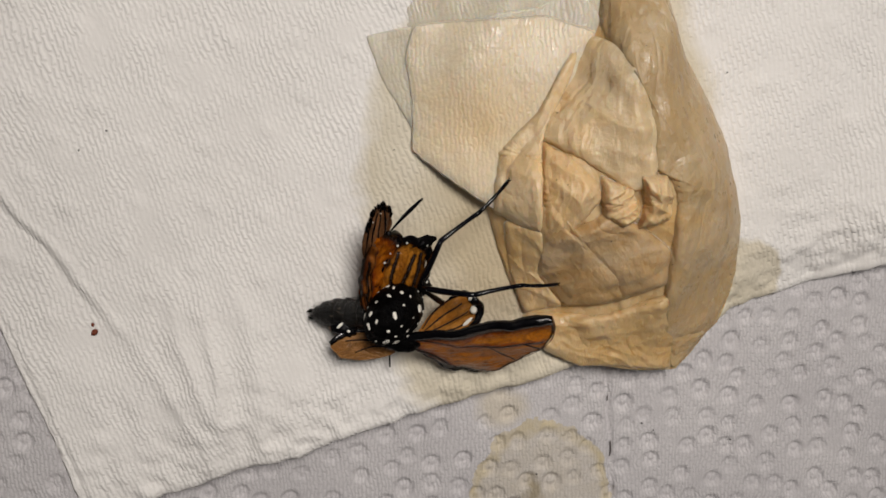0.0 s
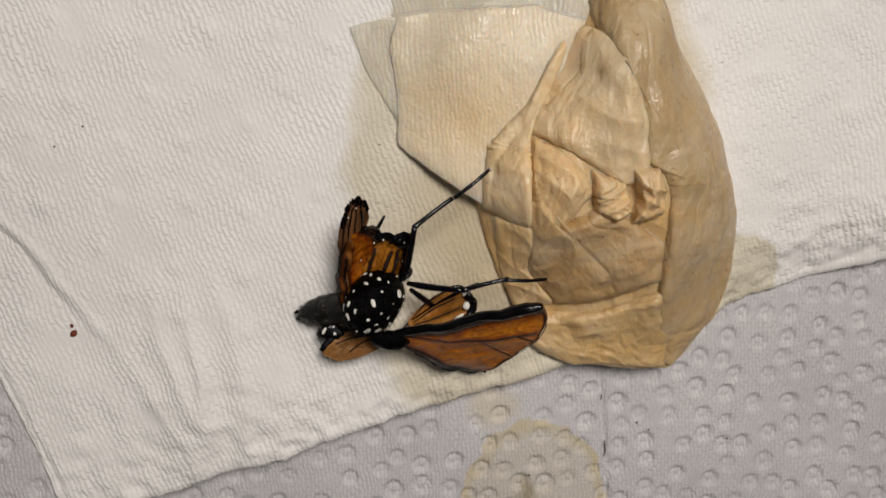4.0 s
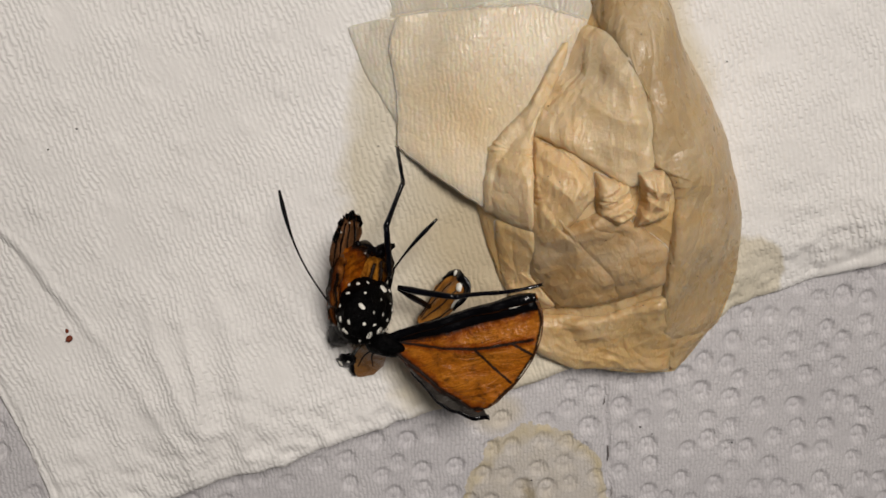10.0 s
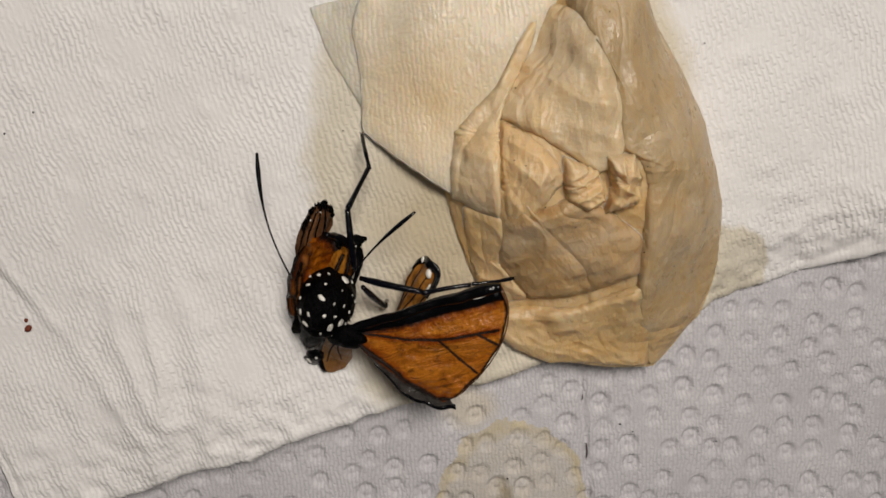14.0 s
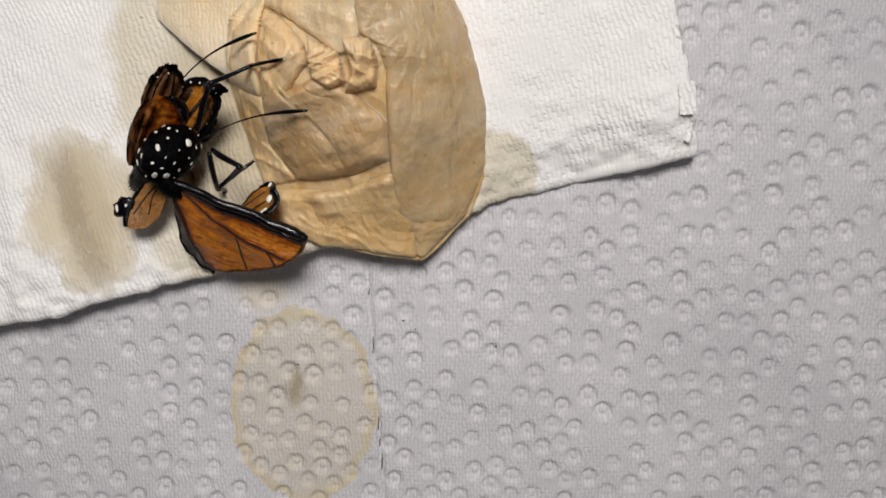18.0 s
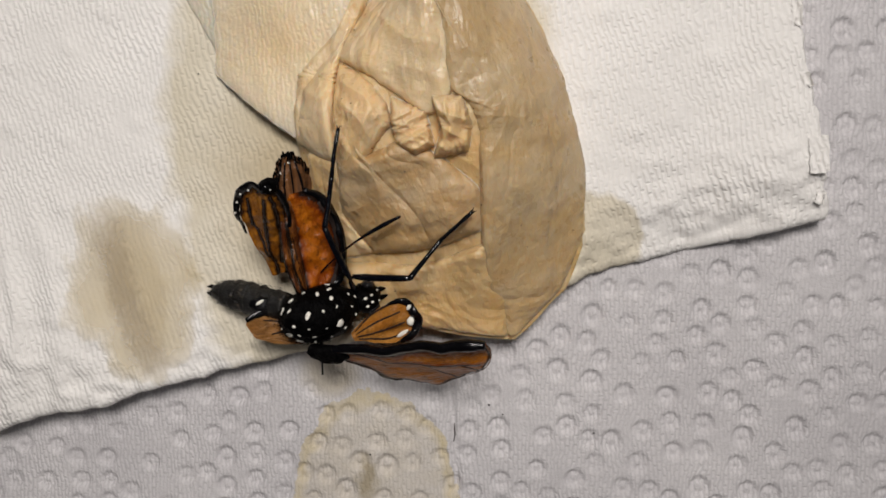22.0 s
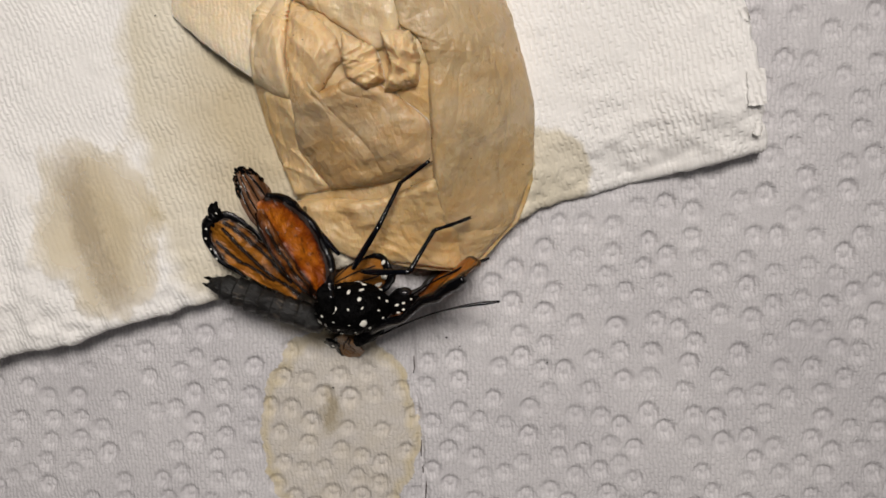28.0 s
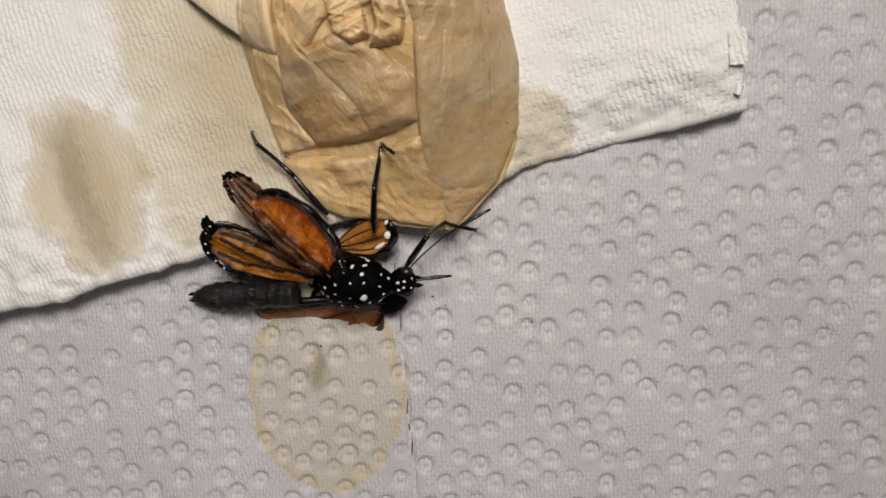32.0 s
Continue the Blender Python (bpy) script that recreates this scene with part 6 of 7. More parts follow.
ROWS_TIBIA_A = [(0,4.72,4.66,11.81,3.5,-44.0,-5.0), (1,5.18,5.37,7.56,-15.2,21.1,9.0), (2,5.92,5.82,8.86,6.0,-7.4,-6.7), (3,5.24,3.66,11.17,8.2,-28.5,-11.2), (6,4.56,4.67,10.75,15.7,-18.1,-20.4), (7,5.54,4.01,9.72,23.9,-4.2,-23.6), (8,3.43,3.31,10.84,4.7,-13.6,-4.7), (9,3.61,2.77,11.71,7.3,-15.1,-7.1), (10,3.42,1.12,12.26,4.3,-24.0,-4.5), (11,3.11,1.59,12.33,6.9,-21.5,-7.1), (12,2.98,1.50,13.04,4.5,-22.2,-4.6), (13,4.22,1.16,12.27,9.4,-17.8,-9.3), (16,5.23,0.54,11.02,9.3,-25.2,-10.0), (17,4.65,1.83,9.67,14.6,-52.7,-19.1), (18,5.16,0.60,12.07,15.0,-13.1,-18.6), (18.5,-1.12,2.95,10.75,-5.5,-33.1,7.6), (19,3.54,5.89,10.72,-13.2,-27.3,20.4), (20,-0.97,8.90,7.45,-24.2,-3.4,75.6), (21,-0.69,9.84,7.91,-24.2,1.7,73.5), (22,1.67,10.70,6.02,-28.5,-16.0,71.7), (22.5,2.01,6.73,7.98,-23.8,-22.9,44.6), (23,1.61,5.24,10.22,-17.2,-30.8,26.0), (24,-0.66,5.06,9.69,0.0,-33.3,-0.1), (25,1.02,5.18,10.18,-7.5,-34.2,10.4), (25.5,1.51,5.62,10.83,-16.5,-30.5,24.9), (27.5,3.24,8.74,7.38,-14.0,64.6,23.4), (28,4.53,11.55,4.07,-5.2,3.1,58.8), (29,3.38,13.24,4.76,-5.9,15.5,68.3), (30,1.02,13.44,5.48,-7.8,40.0,82.1), (30.5,-4.34,15.28,4.85,-3.3,48.6,156.3), (31,4.97,11.65,5.27,-5.5,4.3,65.7), (31.5,3.20,13.39,5.23,-4.8,10.1,70.7), (31.75,3.16,13.81,5.09,-4.1,18.2,74.7), (32,3.18,14.21,4.81,-3.3,27.0,81.4)]
ROWS_TARSUS_A = [(0,9.16,4.27,16.12,-3.1,-27.2,4.2), (1,10.89,6.28,5.33,-13.3,-39.2,18.9), (2,12.02,5.10,9.66,1.0,-7.4,-1.1), (3,10.58,2.60,14.13,8.9,-46.2,-12.7), (6,10.08,2.62,12.68,5.6,-6.1,-6.2), (7,11.21,1.54,10.17,19.7,-18.9,-23.1), (8,9.44,2.82,12.29,-19.1,5.3,13.8), (9,9.55,2.03,13.32,-16.4,0.7,12.1), (10,9.07,0.68,14.78,-22.9,-3.2,18.5), (11,8.83,0.88,14.60,-23.7,-1.2,18.4), (12,8.70,1.04,15.38,-23.9,-1.2,18.6), (13,10.05,0.21,14.17,-26.8,-3.9,22.6), (16,10.75,-0.43,13.66,-21.3,-6.4,18.3), (17,8.20,0.60,14.60,1.2,-39.8,-1.5), (18,10.89,-1.32,13.47,50.8,-54.3,-75.3), (18.5,4.03,3.64,14.13,-7.5,-20.8,9.8), (19,8.70,7.82,13.56,-7.9,-42.3,12.3), (20,0.56,14.90,7.82,-23.2,-7.9,68.8), (21,1.08,15.78,7.72,-24.3,-4.9,77.0), (22,3.54,16.36,7.73,-28.1,-11.8,70.2), (22.5,6.08,10.74,10.40,-27.9,-21.8,54.6), (23,6.40,7.57,13.40,-21.0,-33.6,32.4), (24,4.53,5.06,13.09,-15.6,-37.1,22.3), (25,6.07,6.11,13.66,-17.9,-38.4,25.8), (25.5,6.36,7.87,13.98,-19.4,-24.9,29.0), (27.5,5.67,9.79,1.77,-8.4,-29.2,51.0), (28,7.74,16.85,3.73,-4.1,-34.7,36.0), (29,5.58,18.79,3.10,-2.5,-45.3,18.5), (30,1.67,18.14,1.49,-2.5,-37.3,21.0), (30.5,-8.10,16.93,0.20,7.7,52.4,-122.7), (31,7.51,17.29,4.80,-5.5,-32.7,53.5), (31.5,5.22,19.15,4.14,-5.1,-65.2,29.9), (31.75,4.71,19.49,3.16,1.4,-71.0,-7.6), (32,4.00,19.68,2.00,3.0,-68.0,-25.0)]
ROWS_FEMUR_B = [(0,3.16,0.35,4.57,63.9,-62.0,-88.7), (1,2.79,-1.61,4.21,60.8,-47.2,-100.1), (2,2.87,-1.22,4.28,62.6,-50.6,-99.2), (3,2.70,-1.31,4.12,59.0,-52.8,-90.3), (6,3.10,-1.25,4.51,61.0,-59.2,-87.2), (7,2.24,-1.58,4.23,59.4,-34.7,-101.0), (8,1.55,-2.77,3.61,60.9,-33.2,-101.6), (9,1.67,-2.75,4.00,66.9,-35.2,-109.4), (10,1.65,-3.14,4.10,64.9,-30.6,-107.9), (11,1.44,-2.77,3.80,61.8,-24.9,-106.6), (12,1.76,-2.82,4.25,61.1,-23.5,-106.6), (13,1.67,-2.90,4.13,57.6,-16.9,-98.3), (16,1.57,-3.34,3.98,56.6,-11.3,-103.5), (17,0.27,-3.18,1.88,47.7,-12.5,-132.2), (18,2.60,-4.39,4.01,63.8,-43.9,-112.5), (18.5,2.51,-2.40,3.92,52.7,-38.0,-92.6), (19,4.15,-1.24,4.79,41.1,-32.0,-77.9), (20,3.10,2.58,2.55,5.7,-51.1,-12.0), (21,3.58,3.92,2.77,5.4,-41.0,-12.4), (22,4.35,3.75,3.67,7.9,-52.3,-14.7), (22.5,3.91,-0.23,3.96,15.2,-52.2,-25.6), (23,4.17,-0.93,5.10,37.1,-55.2,-55.9), (24,3.12,-1.78,4.53,39.6,-49.7,-59.1), (25,3.14,-1.79,4.55,35.4,-50.0,-52.2), (25.5,3.39,-1.40,4.40,33.2,-53.7,-50.1), (27.5,1.54,4.68,0.78,-1.8,-19.3,10.0), (28,1.63,5.12,0.67,-0.5,-36.6,4.3), (29,0.50,6.94,0.56,-2.5,-23.2,23.7), (30,2.24,6.44,0.74,-2.3,-18.7,21.7), (30.5,5.09,4.65,1.04,-5.2,-54.4,34.2), (31,6.17,3.00,1.15,-5.1,-45.4,39.8), (31.5,6.07,2.82,1.03,-5.3,-46.7,50.0), (31.75,6.60,2.77,0.96,-4.5,-45.8,55.1), (32,7.21,2.66,0.88,-3.5,-43.6,60.8)]
ROWS_TIBIA_B = [(0,3.25,-3.41,11.63,27.2,-44.5,-40.0), (1,1.84,-6.96,10.07,35.3,-8.6,-50.3), (2,2.05,-6.24,10.46,35.8,-15.5,-53.9), (3,2.67,-6.15,10.49,29.9,-19.2,-42.9), (6,3.30,-5.35,11.38,26.5,-33.9,-39.0), (7,0.98,-8.04,8.79,44.0,-3.2,-57.1), (8,0.21,-9.33,7.98,46.2,-10.6,-62.7), (9,-0.50,-8.92,8.62,51.4,1.5,-63.4), (10,-0.46,-9.69,8.18,52.2,2.2,-61.3), (11,-0.64,-9.72,7.17,50.6,-1.9,-60.7), (12,-0.34,-9.85,7.44,51.0,2.5,-56.5), (13,0.57,-10.47,6.46,49.3,-5.5,-60.0), (16,-0.27,-10.97,5.56,52.6,-15.8,-75.6), (17,-4.97,-8.96,3.62,26.6,-19.3,-32.4), (18,0.39,-9.71,9.56,-37.7,78.2,135.6), (18.5,2.22,-8.70,8.85,-11.2,-23.2,14.9), (19,5.58,-7.88,9.03,-26.3,-19.2,42.6), (20,8.01,1.53,8.78,-14.9,14.3,29.8), (21,9.48,2.63,8.03,-17.3,-2.8,42.6), (22,9.09,2.51,10.00,-17.5,2.8,32.2), (22.5,8.33,-2.35,10.28,-8.3,-17.3,13.9), (23,6.73,-4.71,11.67,7.6,-21.4,-10.7), (24,5.77,-6.22,10.64,15.4,-34.9,-21.9), (25,6.29,-5.85,10.68,4.9,-35.7,-6.8), (25.5,6.43,-5.04,10.84,-0.7,-32.9,1.0), (27.5,8.97,5.99,3.43,-6.5,10.7,38.5), (28,8.04,5.60,5.44,-4.9,6.3,54.3), (29,7.23,9.90,3.70,-5.0,13.3,52.9), (30,9.28,9.23,3.31,-5.4,16.4,58.8), (30.5,8.94,7.27,7.54,3.2,62.2,-11.6), (31,10.48,6.60,6.85,1.6,59.7,-6.4), (31.5,9.60,7.03,6.86,0.8,60.7,-3.9), (31.75,9.78,7.34,6.70,-1.8,64.0,9.7), (32,10.04,7.72,6.40,-2.9,64.6,22.2)]
ROWS_TARSUS_B = [(0,6.63,-6.25,15.98,31.3,-9.2,-42.2), (1,5.76,-11.68,11.00,36.6,-20.2,-56.9), (2,5.57,-11.06,12.12,36.8,-7.2,-53.0), (3,6.96,-10.13,12.53,34.5,-12.5,-50.1), (6,7.29,-8.58,14.84,33.9,-10.6,-47.9), (7,4.35,-13.23,9.13,45.2,-19.2,-67.7), (8,3.00,-14.75,9.12,47.6,-2.1,-60.9), (9,2.27,-14.46,8.45,49.9,-20.3,-70.9), (10,2.51,-15.13,7.94,53.7,-30.2,-77.2), (11,2.39,-15.13,7.37,52.6,-30.7,-74.7), (12,3.08,-15.02,7.17,52.2,-30.8,-73.8), (13,3.66,-15.81,7.05,50.4,-12.3,-67.8), (16,1.22,-16.75,7.24,50.0,-4.5,-61.4), (17,-0.03,-12.10,5.66,33.3,9.7,-26.4), (18,-0.51,-8.83,3.49,8.0,-30.2,-10.9), (18.5,7.73,-7.24,11.28,9.2,-57.4,-12.7), (19,9.89,-3.91,11.06,-16.9,-44.4,26.6), (20,13.22,4.51,7.25,-14.6,-36.1,35.2), (21,14.03,6.82,8.33,-11.3,-34.5,26.9), (22,14.33,5.81,9.69,-19.6,-41.7,39.9), (22.5,14.08,-0.93,12.12,7.8,-44.9,-13.4), (23,12.40,-5.79,13.94,23.5,-45.3,-36.1), (24,10.50,-8.11,14.18,21.1,-41.2,-30.6), (25,11.29,-6.45,14.29,25.6,-41.9,-37.6), (25.5,11.63,-4.94,14.21,19.2,-28.4,-29.0), (27.5,13.74,9.78,2.28,-0.6,-32.4,3.1), (28,11.64,10.60,4.76,-1.2,29.3,9.8), (29,10.87,14.71,2.28,-0.7,-10.0,6.5), (30,12.37,14.32,1.56,1.6,-32.8,-13.9), (30.5,11.78,6.69,2.06,-0.6,-8.1,5.3), (31,13.58,6.25,1.49,-0.4,-32.4,3.7), (31.5,12.63,6.82,1.45,-1.1,-34.3,10.6), (31.75,12.46,7.80,1.13,-0.2,-37.2,2.3), (32,12.50,8.72,0.79,0.4,-42.1,-5.3)]
ROWS_FEMUR_L = [(0,3.68,-0.63,3.68,50.7,24.6,-54.7), (1,3.20,-2.50,3.20,35.1,36.3,-8.9), (2,3.25,-1.96,3.25,82.8,52.9,-50.5), (3,2.88,-2.61,2.88,54.9,31.9,-68.0), (6,3.85,-1.75,3.85,48.6,21.6,-53.8), (7,2.54,-2.45,3.03,67.2,47.6,-77.9), (8,2.07,-3.82,2.64,64.6,36.8,-73.4), (9,1.91,-3.15,2.63,64.1,31.6,-72.7), (10,2.23,-3.30,3.19,66.9,34.1,-72.0), (11,1.49,-3.21,2.13,73.2,42.0,-69.2), (12,1.74,-3.30,2.48,81.5,49.7,-65.4), (13,1.61,-3.76,2.29,89.2,51.4,-57.1), (16,2.06,-3.32,2.95,81.9,47.0,-61.1), (17,0.39,-2.80,0.46,133.7,57.9,-21.1), (18,2.70,-4.14,2.70,63.7,61.6,-91.2), (18.5,2.46,-2.63,2.46,78.8,57.7,-65.2), (19,2.72,-3.09,2.28,57.8,61.2,-93.6), (20,0.58,3.93,0.27,-36.5,68.3,116.7), (21,2.39,5.06,1.12,-38.5,64.5,107.6), (22,4.20,2.99,2.43,57.2,54.0,-48.3), (22.5,3.97,-0.92,2.78,50.5,42.2,-56.7), (23,4.27,-1.90,3.85,78.7,50.4,-41.6), (24,3.06,-2.43,3.06,82.9,54.2,-53.4), (25,3.45,-1.97,3.45,89.5,63.5,-60.7), (25.5,3.84,-1.37,3.46,71.7,51.1,-57.3), (27.5,-1.99,7.11,-0.35,-13.0,63.4,133.4), (28,-1.22,7.52,-0.13,-4.9,1.4,125.7), (29,-0.73,7.92,-0.08,-4.7,3.0,127.7), (30,-0.27,8.42,-0.03,-5.3,44.1,137.3), (30.5,-2.71,8.99,-0.28,-5.3,35.8,130.9), (31,-1.93,8.97,-0.20,-4.6,25.9,134.2), (31.5,-3.45,8.95,-0.30,-3.9,29.5,135.0), (31.75,-3.68,9.29,-0.26,-3.1,-0.6,129.1), (32,-3.76,9.63,-0.20,-2.3,-2.0,129.6)]
ROWS_TIBIA_L = [(0,7.46,-5.97,0.68,72.2,42.4,-17.1), (1,8.93,-3.40,-1.07,39.0,42.5,-2.9), (2,6.01,-5.31,-2.49,113.1,49.4,-12.2), (3,5.16,-8.28,-0.93,87.0,45.9,-19.3), (6,7.81,-7.16,1.20,68.6,41.5,-17.0), (7,3.56,-7.20,-2.29,114.4,46.9,-16.3), (8,3.71,-9.35,-1.67,102.0,42.3,-17.6), (9,3.73,-9.01,-1.15,97.7,39.3,-17.8), (10,4.08,-8.97,-0.85,101.3,39.1,-17.1), (11,3.39,-8.21,-2.69,110.2,40.7,-15.5), (12,3.68,-7.54,-3.01,120.2,42.2,-13.4), (13,4.04,-7.54,-3.34,123.0,42.0,-11.9), (16,4.44,-7.62,-2.31,116.1,41.2,-13.5), (17,3.95,-4.18,-5.64,146.8,45.6,-4.7), (18,2.63,-7.56,-3.63,132.2,54.9,-14.0), (18.5,4.08,-6.12,-3.62,122.2,51.8,-13.3), (19,2.50,-6.55,-4.03,127.7,59.0,-15.8), (20,-0.62,6.31,-6.42,-130.2,73.3,19.8), (21,1.46,8.02,-5.38,-118.8,72.2,23.3), (22,7.02,-0.17,-3.40,85.2,60.2,-15.3), (22.5,6.90,-5.38,-2.06,79.8,54.5,-18.3), (23,7.71,-4.95,-1.70,102.2,50.2,-11.3), (24,5.58,-5.81,-2.78,115.7,49.9,-12.4), (25,5.02,-4.77,-2.99,132.6,52.7,-10.9), (25.5,6.28,-5.18,-2.14,105.7,51.7,-14.6), (27.5,-4.21,9.46,-6.79,-76.4,84.1,68.7), (28,-5.42,13.36,-0.31,-20.5,76.0,105.9), (29,-5.14,13.61,-0.45,-20.2,76.2,108.3), (30,-4.07,11.92,-5.04,-24.5,80.8,116.7), (30.5,-6.53,13.40,-4.49,-23.2,79.0,111.2), (31,-6.45,13.62,-3.35,-6.6,-39.5,125.7), (31.5,-7.88,13.38,-3.85,-6.2,-44.2,121.4), (31.75,-8.22,14.88,-0.18,-2.9,-6.8,134.8), (32,-8.35,15.17,0.05,-2.1,-8.1,136.6)]
ROWS_TARSUS_L = [(0,11.84,-7.32,-3.50,74.7,43.2,-13.3), (1,13.50,-3.63,-5.25,39.4,43.1,-2.3), (2,9.95,-6.17,-7.20,115.4,48.5,-9.2), (3,9.23,-9.70,-5.38,90.2,46.0,-14.8), (6,12.24,-8.52,-2.91,71.1,42.5,-13.3), (7,7.62,-8.39,-6.82,117.4,45.5,-12.3), (8,8.08,-10.73,-5.84,104.8,41.6,-13.3), (9,8.30,-10.47,-5.08,100.4,38.8,-13.6), (10,8.68,-10.39,-4.76,103.9,38.4,-13.0), (11,7.92,-9.47,-6.73,112.6,39.6,-11.7), (12,8.14,-8.60,-7.18,122.4,40.7,-10.1), (13,8.55,-8.49,-7.49,124.9,40.5,-9.0), (16,8.98,-8.71,-6.40,118.2,39.9,-10.2), (17,8.28,-4.53,-10.07,147.6,44.3,-3.5), (18,6.09,-8.42,-8.70,135.2,52.8,-10.2), (18.5,7.81,-7.00,-8.49,124.9,50.3,-9.9), (19,5.57,-7.42,-9.35,131.4,57.1,-11.5), (20,1.06,6.91,-12.36,-135.9,71.6,13.8), (21,3.20,8.77,-11.28,-125.2,70.8,16.5), (22,9.99,-0.98,-8.78,88.3,60.3,-11.7), (22.5,10.32,-6.51,-7.10,83.1,54.9,-14.2), (23,11.60,-5.73,-6.46,104.3,49.8,-8.6), (24,9.47,-6.67,-7.52,118.1,48.9,-9.4), (25,8.71,-5.48,-7.92,134.8,51.0,-8.1), (25.5,10.00,-6.15,-7.01,108.5,51.0,-11.0), (27.5,-3.98,10.05,-12.95,-97.9,84.2,47.1), (28,-5.83,14.81,-6.32,-27.7,79.5,98.5), (29,-5.60,15.01,-6.47,-27.4,79.7,100.9), (30,-4.51,12.81,-11.16,-35.3,83.4,105.8), (30.5,-6.96,14.50,-10.58,-32.3,81.9,102.0), (31,-9.24,17.50,0.60,-5.6,70.0,123.8), (31.5,-10.20,17.18,0.47,-5.1,70.0,119.6), (31.75,-12.56,19.24,0.55,-2.9,66.0,134.0), (32,-12.81,19.39,0.93,-2.1,66.0,136.0)]
ROWS_ANTENNA_P = [(0,3.55,5.15,-4.88,-34.9,-67.9,45.6), (1,1.95,6.39,-1.96,-21.4,-58.4,29.7), (2,2.57,6.27,-1.57,-24.1,-58.1,33.6), (3,1.20,4.00,-4.52,-27.4,-61.6,37.5), (6,-1.17,-7.24,-8.46,-37.9,-29.1,60.3), (7,1.28,6.57,-1.24,-20.7,-60.5,26.7), (8,1.34,6.16,-0.96,-4.4,-64.3,5.4), (9,0.41,7.51,-2.48,-27.5,-63.3,33.8), (10,-0.56,3.91,-1.17,-46.8,-44.8,61.8), (11,-0.43,5.32,-1.54,-41.2,-52.2,52.7), (12,0.61,4.88,0.05,-23.4,-60.5,28.7), (13,0.07,4.15,-0.13,-46.5,-44.7,61.4), (16,2.50,5.76,2.76,2.3,-63.3,-2.8), (17,-1.99,-3.68,-10.39,-27.2,-46.2,36.6), (18,6.44,5.98,2.16,29.1,-60.0,-40.3), (18.5,6.11,3.33,6.85,26.4,-71.9,-33.3), (19,4.07,3.00,2.23,13.8,-53.5,-21.1), (20,2.51,1.15,-1.45,-13.9,-39.7,32.7), (21,1.20,2.52,-0.53,-17.9,-35.1,44.4), (22,-0.91,2.73,-2.04,-15.3,-38.2,31.2), (22.5,0.23,1.16,-1.68,-9.0,-48.6,15.4), (23,3.07,4.70,0.22,17.8,-58.3,-25.6), (24,2.16,1.15,-0.44,13.2,-60.7,-18.0), (25,2.20,-1.67,-0.32,-3.4,-59.4,4.7), (25.5,1.94,-2.83,-0.03,2.5,-53.2,-3.7), (27.5,1.48,-2.36,-0.52,-1.0,-7.5,5.9), (28,3.37,-4.23,-0.58,-1.2,-3.9,11.8), (29,4.37,-0.56,-0.91,-4.1,-8.6,42.7), (30,5.60,-4.20,-0.34,-1.8,-3.8,17.5), (30.5,5.39,-1.38,-0.59,-3.9,-11.8,40.6), (31,5.51,-1.94,-0.31,-3.0,-3.1,30.1), (31.5,4.83,-2.26,-0.46,-2.8,-2.0,34.4), (31.75,5.20,-1.17,-0.52,-2.4,-1.1,36.2), (32,5.61,-0.22,-0.58,-1.9,-0.2,38.1)]
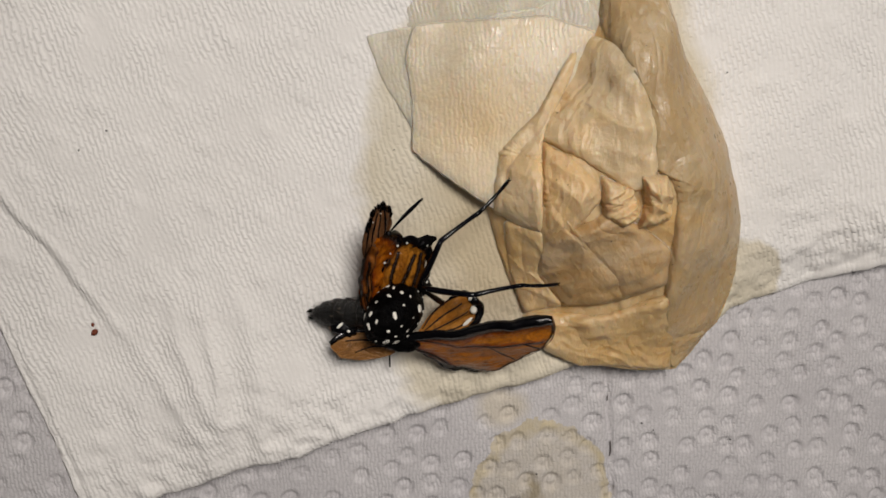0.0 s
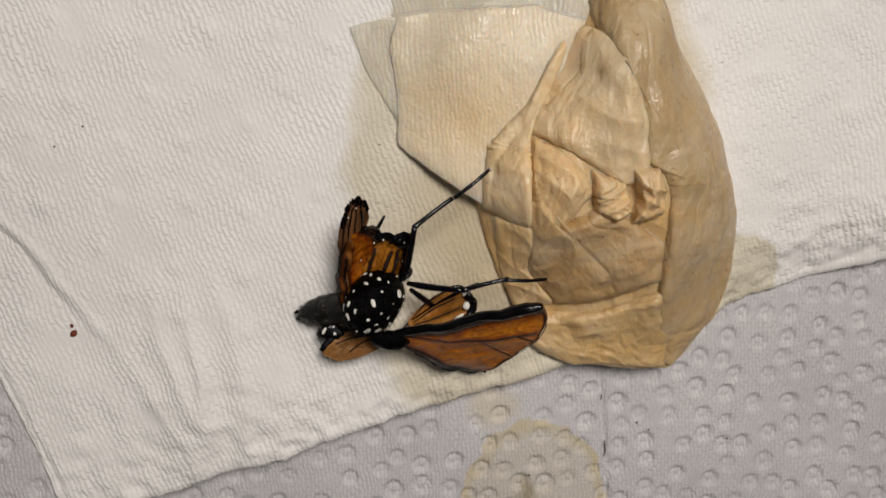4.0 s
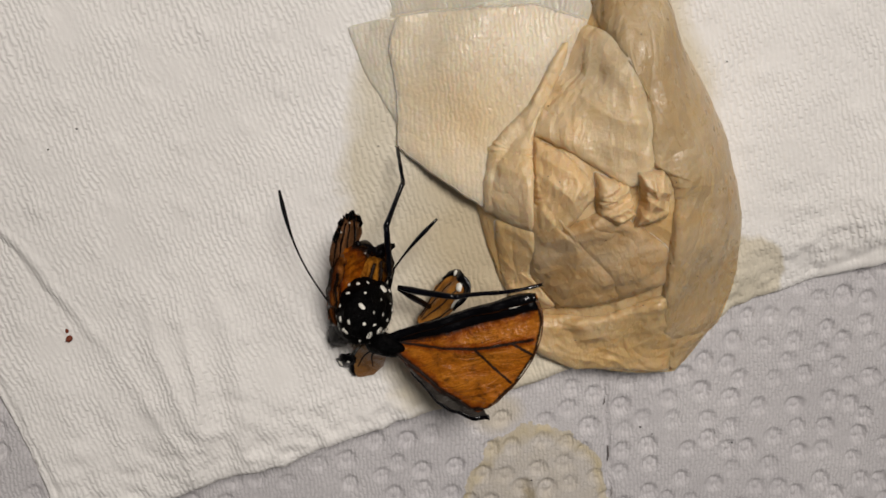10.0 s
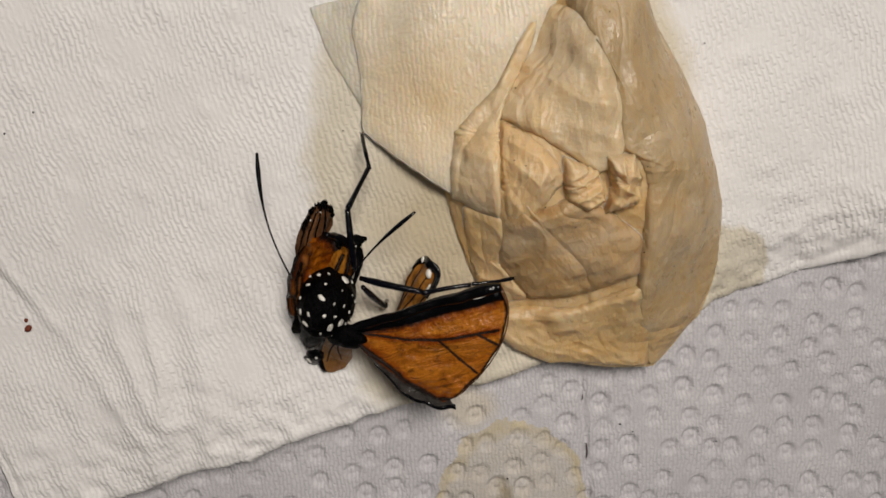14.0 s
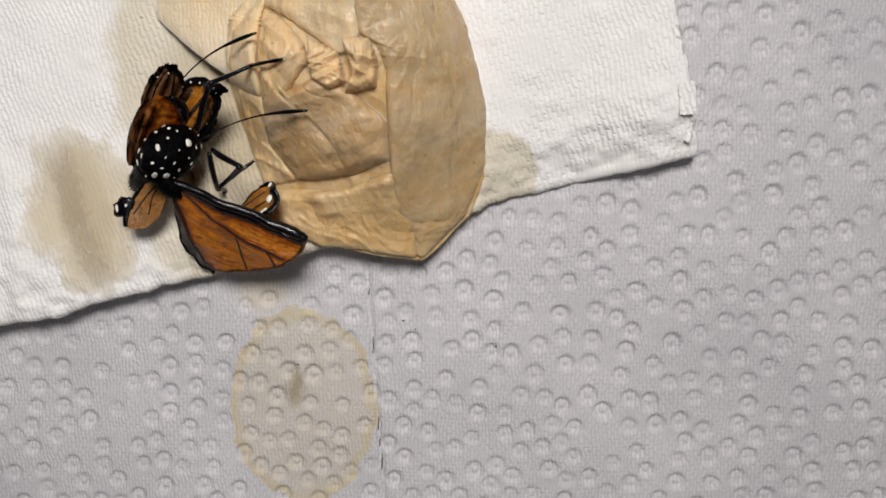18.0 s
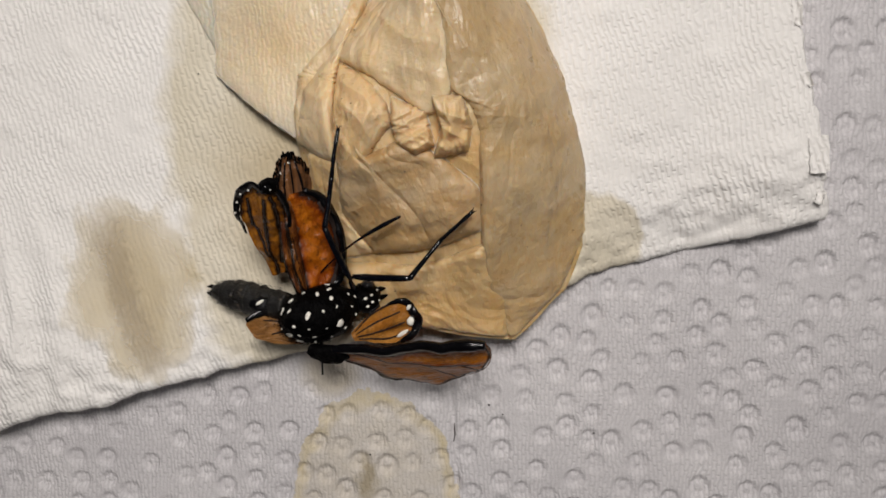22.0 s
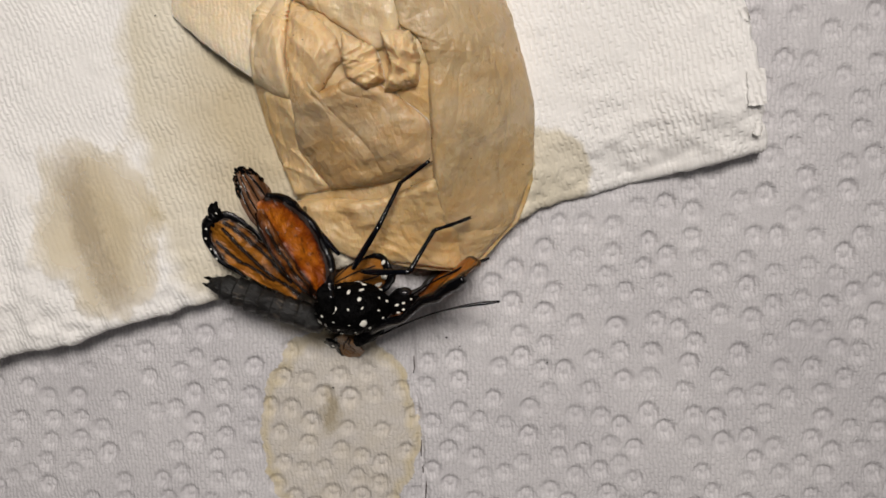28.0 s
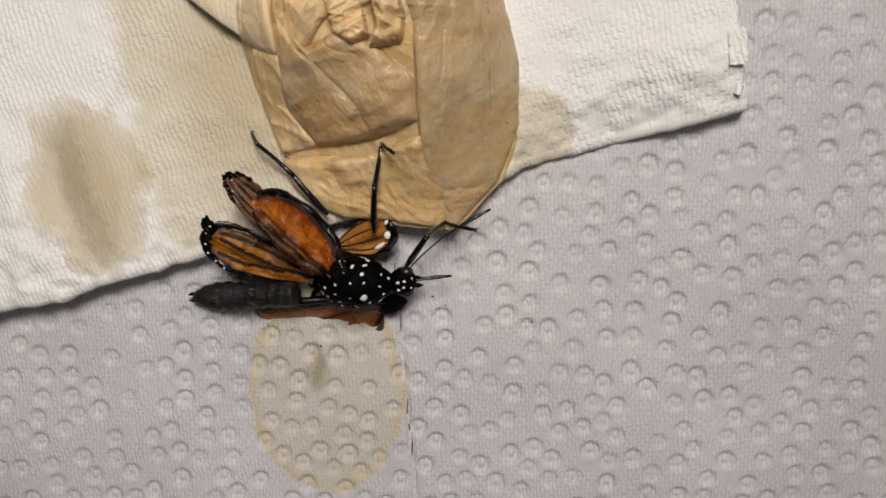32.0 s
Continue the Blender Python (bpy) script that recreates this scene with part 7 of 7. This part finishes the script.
ROWS_ANTENNA_Q = [(0,-1.15,-6.96,-8.42,-33.0,-35.1,50.4), (1,0.71,-1.16,-0.36,26.0,-48.7,-37.7), (2,1.80,-0.95,0.93,11.4,-52.9,-16.1), (3,1.09,-6.51,-3.44,29.6,-57.1,-41.7), (6,-1.56,-6.35,-8.83,-30.1,-37.7,45.1), (7,0.69,-0.79,-1.22,29.4,-55.7,-39.0), (8,0.43,-1.73,-2.34,39.7,-54.6,-52.2), (9,0.63,-1.56,-0.81,29.9,-59.2,-37.3), (10,0.11,-1.01,-2.25,25.2,-63.5,-30.6), (11,0.36,-1.00,-1.31,27.0,-61.7,-33.0), (12,0.50,-1.51,-1.36,30.1,-61.2,-36.9), (13,0.21,-0.79,-2.37,32.5,-61.7,-39.9), (16,1.43,-1.54,0.45,51.3,-41.8,-69.8), (17,0.89,1.48,-0.12,49.3,-28.4,-77.7), (18,3.39,-1.95,2.66,35.1,-46.6,-52.6), (18.5,3.98,-2.43,2.63,29.8,-55.6,-42.2), (19,-1.88,-6.96,-8.29,-28.5,-31.8,47.9), (20,1.54,-6.20,-0.07,-16.7,-28.7,42.1), (21,4.01,-2.01,1.88,-2.4,-31.6,5.7), (22,-0.19,-9.17,-6.05,-27.7,-14.5,68.2), (22.5,-1.52,-8.03,-7.34,-28.3,-24.0,55.8), (23,-2.02,-6.35,-8.74,-27.5,-35.6,43.5), (24,-1.79,-5.95,-9.06,-28.1,-39.2,41.8), (25,-1.79,-5.95,-9.06,-28.1,-39.2,41.8), (25.5,-2.02,-6.35,-8.74,-27.5,-35.6,43.5), (27.5,2.50,-4.56,-0.55,-4.7,-8.7,28.4), (28,4.08,-2.01,-1.73,-2.7,-11.3,27.1), (29,10.83,-3.88,-3.10,-6.2,-17.0,81.7), (30,5.08,-0.22,-2.35,-3.7,-17.2,36.8), (30.5,4.30,-3.47,-0.48,-3.3,-3.1,33.2), (31,4.68,-4.30,-0.41,-2.4,-3.5,23.8), (31.5,4.07,-4.35,-0.54,-2.5,-2.3,29.9), (31.75,0.87,-5.08,-0.58,-1.8,-0.7,26.2), (32,-2.91,-3.58,-0.19,-0.8,2.0,14.4)]
# ---- end of body rows ----


def motions():
    def moved(rows):
        return [(t, pose(x * MM, y * MM, z * MM, a, b, c)) for t, x, y, z, a, b, c in rows]

    walk(BUTTERFLY, moved(ROWS_BODY))
    table = dict(abdomen=ROWS_ABDOMEN, abdomen_front=ROWS_ABDOMEN_FRONT, forewing_up=ROWS_FOREWING_UP, hindwing_up=ROWS_HINDWING_UP, forewing_low=ROWS_FOREWING_LOW, hindwing_flap=ROWS_HINDWING_FLAP,
                 hindwing_fan=ROWS_HINDWING_FAN, femur_A=ROWS_FEMUR_A, tibia_A=ROWS_TIBIA_A, tarsus_A=ROWS_TARSUS_A, femur_B=ROWS_FEMUR_B, tibia_B=ROWS_TIBIA_B,
                 tarsus_B=ROWS_TARSUS_B, femur_L=ROWS_FEMUR_L, tibia_L=ROWS_TIBIA_L, tarsus_L=ROWS_TARSUS_L, antenna_P=ROWS_ANTENNA_P, antenna_Q=ROWS_ANTENNA_Q)
    for name, rows in table.items():
        walk(MOVING[name], moved(rows))
    # the stain soaks up through the paper
    walk(STAIN_PATCH, [(t, pose(-7.6 * MM, -42.0 * MM, z * MM)) for t, z in ((0, 4.2), (13.8, 4.2), (15.2, 6.16), (32, 6.16))])


motions()
